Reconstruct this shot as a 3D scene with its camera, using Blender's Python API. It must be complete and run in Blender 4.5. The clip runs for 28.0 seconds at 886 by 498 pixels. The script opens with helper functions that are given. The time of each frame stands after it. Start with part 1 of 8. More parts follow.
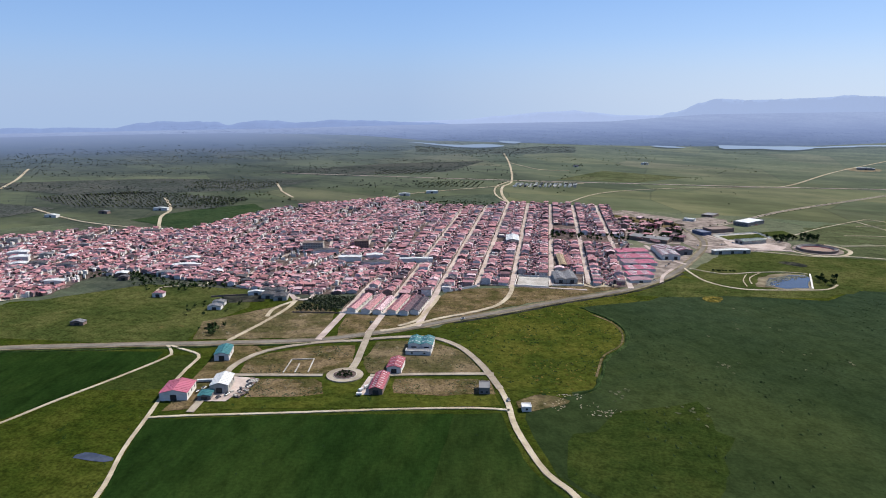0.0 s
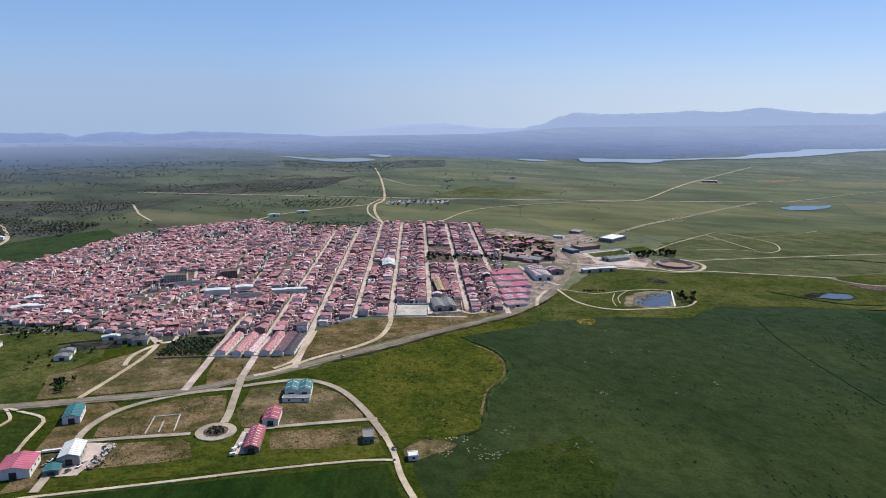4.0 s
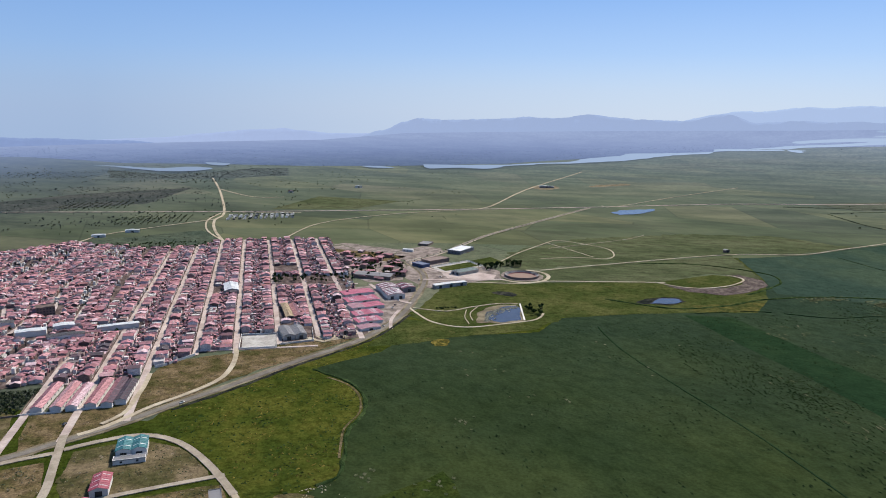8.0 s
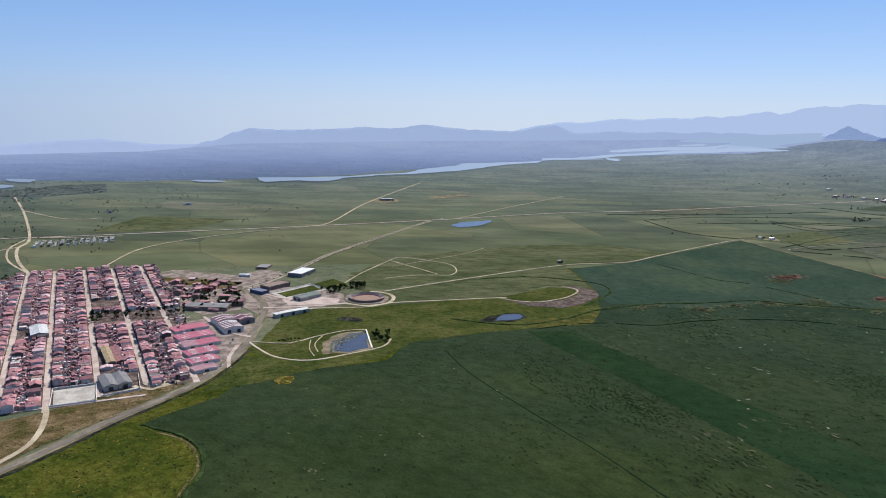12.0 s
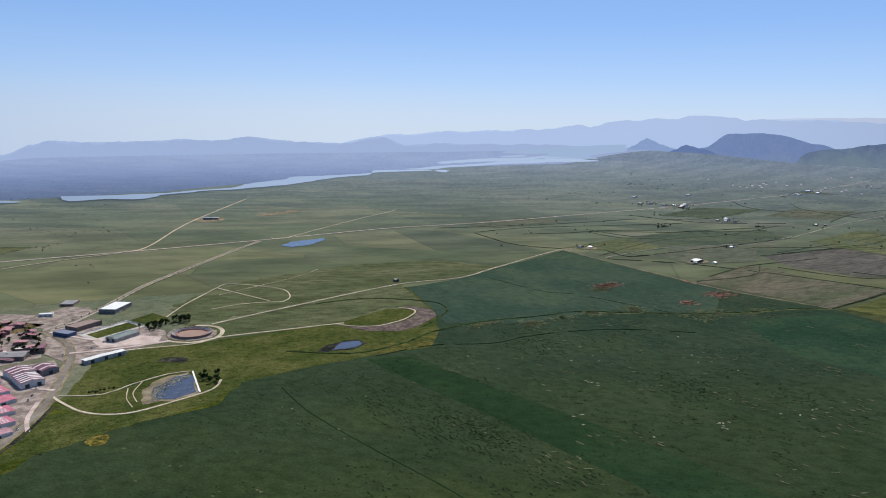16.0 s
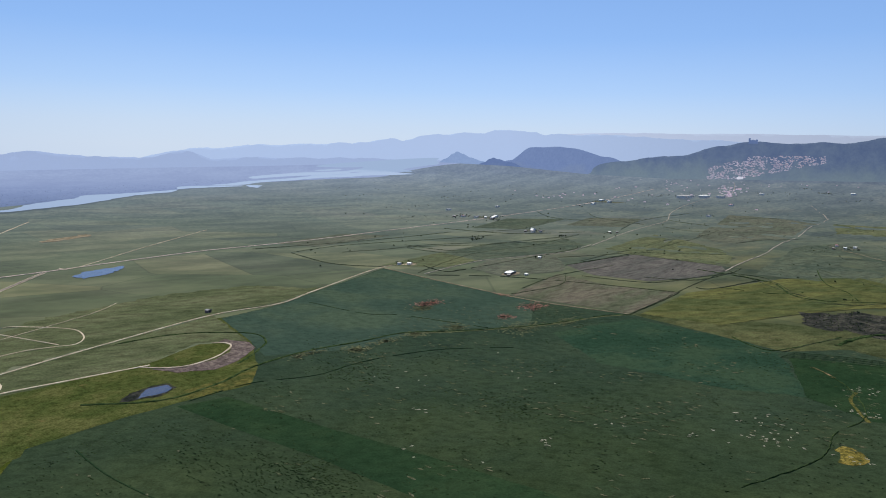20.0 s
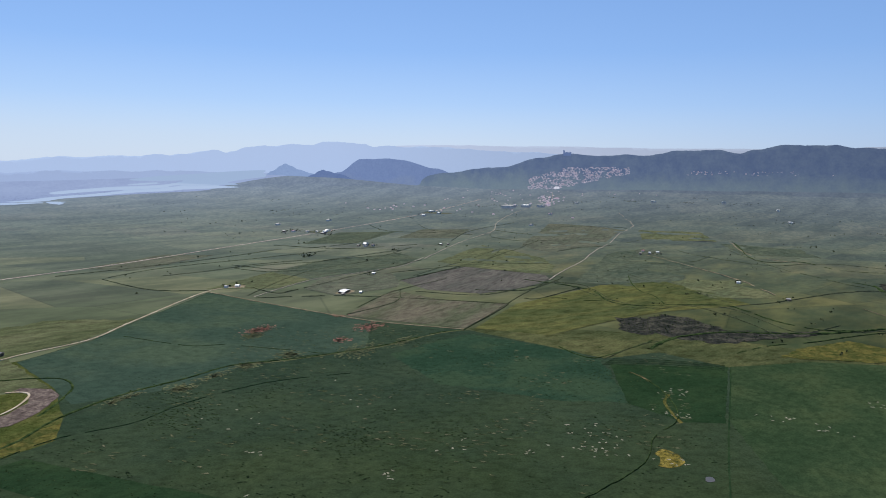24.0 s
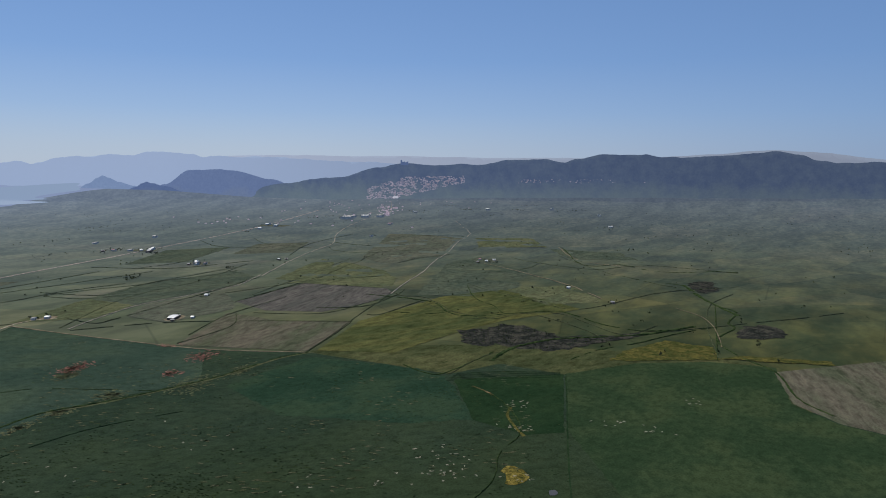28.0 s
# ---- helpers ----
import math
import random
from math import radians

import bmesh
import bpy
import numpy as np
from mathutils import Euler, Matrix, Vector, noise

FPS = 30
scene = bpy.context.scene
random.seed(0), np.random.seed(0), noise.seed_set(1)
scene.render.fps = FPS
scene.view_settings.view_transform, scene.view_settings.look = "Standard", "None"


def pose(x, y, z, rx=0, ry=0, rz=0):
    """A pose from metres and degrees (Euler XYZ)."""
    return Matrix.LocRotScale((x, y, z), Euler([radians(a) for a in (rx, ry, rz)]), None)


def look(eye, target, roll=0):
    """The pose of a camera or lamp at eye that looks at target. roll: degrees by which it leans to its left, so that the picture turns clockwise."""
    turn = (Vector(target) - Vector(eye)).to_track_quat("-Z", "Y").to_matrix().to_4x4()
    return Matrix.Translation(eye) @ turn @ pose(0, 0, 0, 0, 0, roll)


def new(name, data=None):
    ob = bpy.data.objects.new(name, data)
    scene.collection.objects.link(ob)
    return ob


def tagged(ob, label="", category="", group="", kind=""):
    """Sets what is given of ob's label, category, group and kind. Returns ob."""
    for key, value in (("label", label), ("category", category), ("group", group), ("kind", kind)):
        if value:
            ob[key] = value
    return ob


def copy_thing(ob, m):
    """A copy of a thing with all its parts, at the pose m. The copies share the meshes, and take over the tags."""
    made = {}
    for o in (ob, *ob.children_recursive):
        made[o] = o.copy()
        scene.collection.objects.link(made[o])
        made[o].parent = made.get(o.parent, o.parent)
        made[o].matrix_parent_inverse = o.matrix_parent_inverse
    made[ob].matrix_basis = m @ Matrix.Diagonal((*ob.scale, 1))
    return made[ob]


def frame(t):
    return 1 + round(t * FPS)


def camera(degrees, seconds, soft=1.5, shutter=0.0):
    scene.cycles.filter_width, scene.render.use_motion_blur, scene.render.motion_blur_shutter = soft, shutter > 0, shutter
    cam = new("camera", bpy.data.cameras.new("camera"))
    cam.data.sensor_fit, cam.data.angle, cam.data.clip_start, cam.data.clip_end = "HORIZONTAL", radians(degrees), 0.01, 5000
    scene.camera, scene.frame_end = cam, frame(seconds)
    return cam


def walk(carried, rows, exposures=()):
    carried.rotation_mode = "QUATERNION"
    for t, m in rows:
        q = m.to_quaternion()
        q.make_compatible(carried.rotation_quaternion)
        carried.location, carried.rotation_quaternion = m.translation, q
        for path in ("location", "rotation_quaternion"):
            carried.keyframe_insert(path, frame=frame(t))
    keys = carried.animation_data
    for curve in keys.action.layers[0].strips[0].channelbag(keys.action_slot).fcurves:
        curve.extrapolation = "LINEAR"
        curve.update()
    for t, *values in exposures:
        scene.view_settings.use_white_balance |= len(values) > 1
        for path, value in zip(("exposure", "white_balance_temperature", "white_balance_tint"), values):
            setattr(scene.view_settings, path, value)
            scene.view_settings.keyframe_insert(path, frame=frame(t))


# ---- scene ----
# ------------------------------------------------------------------ camera
cam = camera(64.69, 28.0, soft=1.0)
PATH = [
    (0, 0.0, 0.0, 204.0, 12.20, -12.23, 0.05),
    (1, -2.7, 4.9, 208.5, 10.10, -11.79, 0.20),
    (2, -4.9, 10.1, 213.0, 7.71, -11.58, 0.36),
    (3, -6.8, 15.7, 217.5, 4.73, -11.51, 0.52),
    (3.5, -7.5, 18.5, 219.7, 3.15, -11.48, 0.55),
    (5.5, -9.6, 30.6, 228.3, -3.27, -11.33, 0.67),
    (6, -9.9, 33.7, 230.4, -4.81, -11.30, 0.71),
    (7, -10.1, 40.0, 234.7, -7.97, -11.24, 0.83),
    (8, -9.9, 46.4, 238.9, -11.14, -11.07, 0.93),
    (9, -9.4, 52.9, 243.1, -14.65, -10.89, 0.98),
    (10, -8.5, 59.3, 247.3, -17.95, -10.68, 1.00),
    (11, -7.2, 65.7, 251.4, -21.25, -10.49, 1.03),
    (12, -5.6, 72.0, 255.6, -24.32, -10.25, 1.11),
    (12.5, -4.6, 75.1, 257.6, -25.87, -10.10, 1.07),
    (14.5, -0.0, 87.1, 265.9, -32.60, -9.62, 1.13),
    (15, 1.3, 90.0, 268.0, -34.50, -9.50, 1.15),
    (16, 4.3, 95.6, 272.1, -38.10, -9.24, 1.15),
    (17, 7.5, 101.0, 276.3, -41.76, -8.94, 1.15),
    (18, 11.0, 106.1, 280.4, -45.44, -8.64, 1.13),
    (19, 14.7, 110.8, 284.6, -49.43, -8.35, 1.10),
    (20, 18.7, 115.2, 288.8, -53.07, -8.08, 1.08),
    (21, 22.9, 119.3, 293.0, -56.76, -7.80, 1.02),
    (21.5, 25.1, 121.2, 295.1, -58.47, -7.67, 1.03),
    (23.5, 34.2, 127.6, 303.7, -65.20, -7.21, 1.00),
    (24, 36.6, 128.9, 305.9, -66.84, -7.10, 0.97),
    (25, 41.4, 131.2, 310.2, -70.16, -6.90, 0.88),
    (26, 46.3, 133.0, 314.6, -73.30, -6.73, 0.84),
    (27, 51.3, 134.4, 319.0, -76.63, -6.56, 0.70),
    (28, 56.3, 135.2, 323.5, -79.91, -6.36, 0.56),
]


def view(x, y, z, yaw, pitch, roll):
    a, b = radians(yaw), radians(pitch)
    ahead = Vector((-math.sin(a) * math.cos(b), math.cos(a) * math.cos(b), math.sin(b)))
    return look((x, y, z), Vector((x, y, z)) + 100 * ahead, roll)


walk(cam, [(row[0], view(*row[1:])) for row in PATH],
     exposures=[(0.0, 0.59), (3.0, 0.51), (6.0, 0.48), (27.6, 0.48), (28.0, 0.02)])

# ------------------------------------------------------------------ light
SUN_AZ, SUN_EL = radians(48), radians(50)     # from +y towards +x, and above the horizon
world = bpy.data.worlds.new("world")
scene.world = world
world.use_nodes = True
wn = world.node_tree.nodes
sky = wn.new("ShaderNodeTexSky")
sky.sky_type, sky.sun_disc = "NISHITA", False
sky.sun_elevation, sky.sun_rotation = SUN_EL, SUN_AZ
sky.altitude, sky.air_density, sky.dust_density, sky.ozone_density = 3500, 1.0, 0.0, 5.0
wn["Background"].inputs[1].default_value = 0.078
tint = wn.new("ShaderNodeMix")
tint.data_type = "RGBA"                          # thin bright haze over the whole sky
tint.inputs[0].default_value, tint.inputs[7].default_value = 0.42, (2.55, 4.5, 8.7, 1)
world.node_tree.links.new(sky.outputs[0], tint.inputs[6])
# milky haze low in the sky, brightest towards the sun
coord, height, side = wn.new("ShaderNodeTexCoord"), wn.new("ShaderNodeSeparateXYZ"), wn.new("ShaderNodeVectorMath")
world.node_tree.links.new(coord.outputs["Generated"], height.inputs[0])
low = wn.new("ShaderNodeValToRGB")
while len(low.color_ramp.elements) < 5:
    low.color_ramp.elements.new(0.5)
for e_, (p_, c_) in zip(low.color_ramp.elements, ((0.0, 0.90), (0.03, 0.78), (0.08, 0.38), (0.15, 0.12), (0.32, 0.0))):
    e_.position, e_.color = p_, (c_, c_, c_, 1)
world.node_tree.links.new(height.outputs[2], low.inputs[0])
side.operation = "DOT_PRODUCT"
side.inputs[1].default_value = (math.sin(SUN_AZ), math.cos(SUN_AZ), 0)
world.node_tree.links.new(coord.outputs["Generated"], side.inputs[0])
milk = wn.new("ShaderNodeValToRGB")
for e_, (p_, c_) in zip(milk.color_ramp.elements, ((0.45, (0.405, 0.495, 0.70, 1)), (0.95, (0.685, 0.73, 0.85, 1)))):
    e_.position, e_.color = p_, c_
world.node_tree.links.new(side.outputs["Value"], milk.inputs[0])
bright = wn.new("ShaderNodeMix")
bright.data_type, bright.blend_type = "RGBA", "MULTIPLY"
bright.inputs[0].default_value, bright.inputs[7].default_value = 1.0, (8.9, 8.9, 8.9, 1)
world.node_tree.links.new(milk.outputs[0], bright.inputs[6])
hazy = wn.new("ShaderNodeMix")
hazy.data_type = "RGBA"
world.node_tree.links.new(low.outputs[0], hazy.inputs[0])
world.node_tree.links.new(tint.outputs[2], hazy.inputs[6])
world.node_tree.links.new(bright.outputs[2], hazy.inputs[7])
warm = wn.new("ShaderNodeMix")
warm.data_type, warm.blend_type = "RGBA", "MULTIPLY"
warm.inputs[0].default_value, warm.inputs[7].default_value = 1.0, (0.93, 1.0, 1.03, 1)
world.node_tree.links.new(hazy.outputs[2], warm.inputs[6])
world.node_tree.links.new(warm.outputs[2], wn["Background"].inputs[0])
sun = new("sun", bpy.data.lights.new("sun", "SUN"))
sun.data.energy, sun.data.angle, sun.data.color = 5.0, radians(0.6), (1.0, 0.94, 0.84)
to_sun = Vector((math.sin(SUN_AZ) * math.cos(SUN_EL), math.cos(SUN_AZ) * math.cos(SUN_EL), math.sin(SUN_EL)))
sun.matrix_world = look(to_sun * 1000, (0, 0, 0))

# ------------------------------------------------------------------ the lie of the land
# Near land is flat. Beyond NEAR metres distances are drawn together, and the land climbs to meet the far hills.
PLAN = 1.2                                      # metres to one unit of the plan
HUB, NEAR, FAR = (6.0, 72.0), 2700.0, 4550.0


def eye_level(az):
    return 213 + max(-0.35, az + 0.1) * 75


def lay(x, y, z=0.0):
    dx, dy = x - HUB[0], y - HUB[1]
    r = math.hypot(dx, dy)
    if r <= NEAR:
        return Vector((x, y, z)), 1.0
    span = FAR - NEAR
    d = NEAR + span * (1 - math.exp(-(r - NEAR) / span))
    s = d / r
    az = max(-1.4, min(2.2, math.atan2(dx, dy)))
    return Vector((HUB[0] + dx * s, HUB[1] + dy * s, eye_level(az) * (1 - s) + z * s)), s


def swell(x, y):
    """Low rolling rises east of the crop fields."""
    k = max(0.0, min(1.0, (x - 1500) / 600)) * max(0.0, min(1.0, (1380 - y) / 600))
    return k * (9 * noise.noise(Vector((x / 330, y / 210, 3.1))) + 4 * noise.noise(Vector((x / 120, y / 90, 7.7))))


# ------------------------------------------------------------------ materials
def material(name):
    m = bpy.data.materials.new(name)
    m.use_nodes = True
    nt = m.node_tree
    return m, nt, nt.nodes["Principled BSDF"]


def node(nt, kind, **values):
    n = nt.nodes.new(kind)
    for key, value in values.items():
        n.inputs[key.replace("_", " ")].default_value = value
    return n


def ramp(nt, fac, stops):
    r = nt.nodes.new("ShaderNodeValToRGB")
    els = r.color_ramp.elements
    while len(els) < len(stops):
        els.new(0.5)
    for e, (p, c) in zip(els, stops):
        e.position, e.color = p, (*c, 1)
    nt.links.new(fac, r.inputs[0])
    return r.outputs[0]


def mixed(nt, fac, a, b, kind="MIX"):
    n = nt.nodes.new("ShaderNodeMix")
    n.data_type, n.blend_type = "RGBA", kind
    for sock, v in ((n.inputs[0], fac), (n.inputs[6], a), (n.inputs[7], b)):
        if hasattr(v, "is_output"):
            nt.links.new(v, sock)
        elif isinstance(v, (int, float)):
            sock.default_value = v
        else:
            sock.default_value = (*v, 1)
    return n.outputs[2]


def spots(nt, scale, detail=4.0, rough=0.55, stretch=None, turn=0.0):
    """Noise in world metres; scale is the size of one blotch."""
    geo = nt.nodes.new("ShaderNodeNewGeometry")
    out = geo.outputs["Position"]
    if stretch or turn:
        mp = nt.nodes.new("ShaderNodeMapping")
        mp.inputs["Scale"].default_value = stretch or (1, 1, 1)
        mp.inputs["Rotation"].default_value = (0, 0, turn)
        mp.vector_type = "TEXTURE"
        nt.links.new(out, mp.inputs[0])
        out = mp.outputs[0]
    n = node(nt, "ShaderNodeTexNoise", Scale=1.0 / scale, Detail=detail, Roughness=rough)
    nt.links.new(out, n.inputs["Vector"])
    return n.outputs["Fac"]


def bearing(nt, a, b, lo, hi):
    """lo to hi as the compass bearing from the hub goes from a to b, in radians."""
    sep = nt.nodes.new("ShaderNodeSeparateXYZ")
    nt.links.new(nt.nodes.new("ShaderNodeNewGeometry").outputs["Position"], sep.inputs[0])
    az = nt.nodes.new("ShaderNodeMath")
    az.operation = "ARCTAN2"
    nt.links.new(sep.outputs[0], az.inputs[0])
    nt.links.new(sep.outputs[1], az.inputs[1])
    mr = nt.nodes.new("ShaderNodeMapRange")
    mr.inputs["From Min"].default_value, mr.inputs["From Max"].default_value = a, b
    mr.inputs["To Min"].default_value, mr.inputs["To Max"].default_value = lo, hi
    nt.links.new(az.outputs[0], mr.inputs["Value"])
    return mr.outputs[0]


def western(nt, col):
    """Grey-green grove land mingles with the pasture in the north-west."""
    veil = mixed(nt, 1.0, bearing(nt, -0.42, -0.02, 1.0, 0.0), ramp(nt, spots(nt, 190, 5.0, 0.65, (1, 2.4, 1), 1.5), [(0.42, (0.25, 0.25, 0.25)), (0.56, (1, 1, 1))]), "MULTIPLY")
    return mixed(nt, veil, col, ramp(nt, spots(nt, 26, 5.0, 0.7), [(0.4, (0.034, 0.041, 0.034)), (0.6, (0.052, 0.057, 0.045))]))


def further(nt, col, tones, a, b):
    """Haze over the far crop, put into its base colour as bluer tones, with a ragged change-over."""
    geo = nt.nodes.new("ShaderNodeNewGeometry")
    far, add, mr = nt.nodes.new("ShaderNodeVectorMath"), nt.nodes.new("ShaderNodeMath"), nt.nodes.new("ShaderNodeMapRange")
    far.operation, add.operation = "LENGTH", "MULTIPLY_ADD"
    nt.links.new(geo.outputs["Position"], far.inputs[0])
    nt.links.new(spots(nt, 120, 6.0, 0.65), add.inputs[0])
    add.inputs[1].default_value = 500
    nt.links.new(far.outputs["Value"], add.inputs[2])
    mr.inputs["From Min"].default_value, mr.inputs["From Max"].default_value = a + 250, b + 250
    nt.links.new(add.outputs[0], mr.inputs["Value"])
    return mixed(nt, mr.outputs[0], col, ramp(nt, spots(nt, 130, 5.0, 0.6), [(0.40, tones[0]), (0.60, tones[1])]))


def eastern(nt, col, tones):
    """Olive grassland takes over from green pasture towards the south-east."""
    sep = nt.nodes.new("ShaderNodeSeparateXYZ")
    nt.links.new(nt.nodes.new("ShaderNodeNewGeometry").outputs["Position"], sep.inputs[0])
    m1, m2, mr = nt.nodes.new("ShaderNodeMath"), nt.nodes.new("ShaderNodeMath"), nt.nodes.new("ShaderNodeMapRange")
    m1.operation, m2.operation = "MULTIPLY_ADD", "MULTIPLY_ADD"
    nt.links.new(sep.outputs[0], m1.inputs[0])
    m1.inputs[1].default_value = 0.6
    neg = nt.nodes.new("ShaderNodeMath")
    neg.operation, neg.inputs[1].default_value = "MULTIPLY", -1.0
    nt.links.new(sep.outputs[1], neg.inputs[0])
    nt.links.new(neg.outputs[0], m1.inputs[2])
    nt.links.new(spots(nt, 150, 5.0, 0.6), m2.inputs[0])
    m2.inputs[1].default_value = 1300
    nt.links.new(m1.outputs[0], m2.inputs[2])
    mr.inputs["From Min"].default_value, mr.inputs["From Max"].default_value = 500, 1300
    nt.links.new(m2.outputs[0], mr.inputs["Value"])
    olive = ramp(nt, spots(nt, 130, 6.0, 0.65, (1, 2.2, 1), 1.3), [(0.38, tones[0]), (0.5, tones[1]), (0.62, tones[2])])
    return mixed(nt, mr.outputs[0], col, olive)


OLIVE = ((0.027, 0.037, 0.020), (0.042, 0.049, 0.024), (0.066, 0.067, 0.029))


def mosaic(nt, col, size, strength, turn=0.5):
    """Parcels of farmland: every field a tone of its own, with a thin dark boundary."""
    geo = nt.nodes.new("ShaderNodeNewGeometry")
    mp = nt.nodes.new("ShaderNodeMapping")
    mp.vector_type = "TEXTURE"
    mp.inputs["Rotation"].default_value, mp.inputs["Scale"].default_value = (0, 0, turn), (1.0, 1.8, 1.0)
    nt.links.new(geo.outputs["Position"], mp.inputs[0])
    for feature in ("F1", "DISTANCE_TO_EDGE"):
        v = node(nt, "ShaderNodeTexVoronoi", Scale=1.0 / size)
        v.voronoi_dimensions, v.feature = "2D", feature
        nt.links.new(mp.outputs[0], v.inputs["Vector"])
        if feature == "F1":
            sep = nt.nodes.new("ShaderNodeSeparateColor")
            nt.links.new(v.outputs["Color"], sep.inputs[0])
            tone = ramp(nt, sep.outputs[0], [(0.0, (0.62, 0.68, 0.68)), (0.3, (0.88, 0.95, 0.82)), (0.6, (1.05, 1.06, 0.95)), (0.8, (1.30, 1.22, 0.98)), (1.0, (1.30, 1.14, 1.14))])
        else:
            tone = ramp(nt, v.outputs["Distance"], [(0.004, (0.66, 0.68, 0.70)), (0.010, (1, 1, 1))])
        col = mixed(nt, strength, col, tone, "MULTIPLY")
    return col


def bumped(nt, bsdf, fac, distance, strength=0.6):
    b = node(nt, "ShaderNodeBump", Strength=strength, Distance=distance)
    nt.links.new(fac, b.inputs["Height"])
    nt.links.new(b.outputs[0], bsdf.inputs["Normal"])


def land(name, low, mid, high, big=90.0, small=9.0, grain=2.2, stretch=None, turn=0.0, fleck=None, speck=None, thick=0.7, rough=1.0, parcels=0, east=None, beyond=None, blend=0.75):
    """Vegetation or soil: three tones over broad blotches, a finer mottling, and a grain with relief."""
    m, nt, bsdf = material(name)
    a = spots(nt, big, 5.0, 0.6, stretch, turn)
    b = spots(nt, small, 5.0, 0.65, stretch, turn)
    g = spots(nt, grain, 2.0)
    col = ramp(nt, a, [(0.40, low), (0.5, mid), (0.60, high)])
    if east:
        col = western(nt, eastern(nt, col, east))
    # painted haze: base colour turns bluer with distance
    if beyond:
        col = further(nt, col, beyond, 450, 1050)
    if parcels:
        col = mosaic(nt, col, parcels, blend)
    lo, hi = 1 - 0.42 * rough, 1 + 0.30 * rough
    col = mixed(nt, 0.8, col, ramp(nt, b, [(0.36, (lo, lo, lo)), (0.5, (1, 1, 1)), (0.64, (hi, hi, hi * 0.97))]), "MULTIPLY")
    lo, hi = 1 - 0.35 * rough, 1 + 0.28 * rough
    col = mixed(nt, 0.6, col, ramp(nt, g, [(0.36, (lo, lo, lo)), (0.64, (hi, hi, hi))]), "MULTIPLY")
    for spec in (fleck, speck):
        if spec:
            colour, size, edge = spec
            f = spots(nt, size, 6.0, 0.72, (1.0, 1.9, 1.0), 0.6)
            mask = ramp(nt, f, [(edge, (0, 0, 0)), (edge + 0.04, (1, 1, 1))])
            col = mixed(nt, mask, col, colour)
    nt.links.new(col, bsdf.inputs["Base Color"])
    bsdf.inputs["Roughness"].default_value = 0.95
    bsdf.inputs["Specular IOR Level"].default_value = 0.0
    bumped(nt, bsdf, b, 1.2, thick)
    return m


def plain(name, colour, rough=0.8, vary=0.25, metal=0.0, size=1.5, by="none", bump=0.0):
    """Paint, plaster, sheet metal: one colour with stains, and a shade of its own for each piece."""
    m, nt, bsdf = material(name)
    a = spots(nt, size * 4, 4.0)
    b = spots(nt, size * 0.4, 3.0)
    dark = tuple(c * (1 - vary) for c in colour)
    col = ramp(nt, a, [(0.3, dark), (0.6, colour)])
    col = mixed(nt, vary, col, ramp(nt, b, [(0.3, (0.75, 0.73, 0.7)), (0.65, (1.1, 1.1, 1.1))]), "MULTIPLY")
    nt.links.new(col, bsdf.inputs["Base Color"])
    bsdf.inputs["Roughness"].default_value, bsdf.inputs["Metallic"].default_value = rough, metal
    if bump:
        bumped(nt, bsdf, b, bump)
    return m


def roofing(name, tones, per_island):
    """Fired tiles: each roof has its own tone of the set, with courses, lichen and patches."""
    m, nt, bsdf = material(name)
    if per_island:
        own = nt.nodes.new("ShaderNodeNewGeometry").outputs["Random Per Island"]
    else:
        own = nt.nodes.new("ShaderNodeObjectInfo").outputs["Random"]
    n = len(tones)
    col = ramp(nt, own, [(i / n, c) for i, c in enumerate(tones)])
    col.node.color_ramp.interpolation = "CONSTANT"
    a, b = spots(nt, 3.0, 5.0, 0.7), spots(nt, 0.6, 3.0)
    col = mixed(nt, 0.85, col, ramp(nt, a, [(0.36, (0.60, 0.57, 0.58)), (0.62, (1.12, 1.1, 1.1))]), "MULTIPLY")
    col = mixed(nt, 0.6, col, ramp(nt, b, [(0.35, (0.65, 0.65, 0.65)), (0.65, (1.25, 1.25, 1.25))]), "MULTIPLY")
    nt.links.new(col, bsdf.inputs["Base Color"])
    bsdf.inputs["Roughness"].default_value = 0.85
    bumped(nt, bsdf, b, 0.06)
    return m


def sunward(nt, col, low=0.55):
    """Painted haze is brightest towards the sun's bearing and thins to the south-east."""
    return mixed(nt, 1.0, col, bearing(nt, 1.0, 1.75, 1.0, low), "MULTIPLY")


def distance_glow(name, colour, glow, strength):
    """Land and hills so far off that haze gives most of their light; it is painted in as emission."""
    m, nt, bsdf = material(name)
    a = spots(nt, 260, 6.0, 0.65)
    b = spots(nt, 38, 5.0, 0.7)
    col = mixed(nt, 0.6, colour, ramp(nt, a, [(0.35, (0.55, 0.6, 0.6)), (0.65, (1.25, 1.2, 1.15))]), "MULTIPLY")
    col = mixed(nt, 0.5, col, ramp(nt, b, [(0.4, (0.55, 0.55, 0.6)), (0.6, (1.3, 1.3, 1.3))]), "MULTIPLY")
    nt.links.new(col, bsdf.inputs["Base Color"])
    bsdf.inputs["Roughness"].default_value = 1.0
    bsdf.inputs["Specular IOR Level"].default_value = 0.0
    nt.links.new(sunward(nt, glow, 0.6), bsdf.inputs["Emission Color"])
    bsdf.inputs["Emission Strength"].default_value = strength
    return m


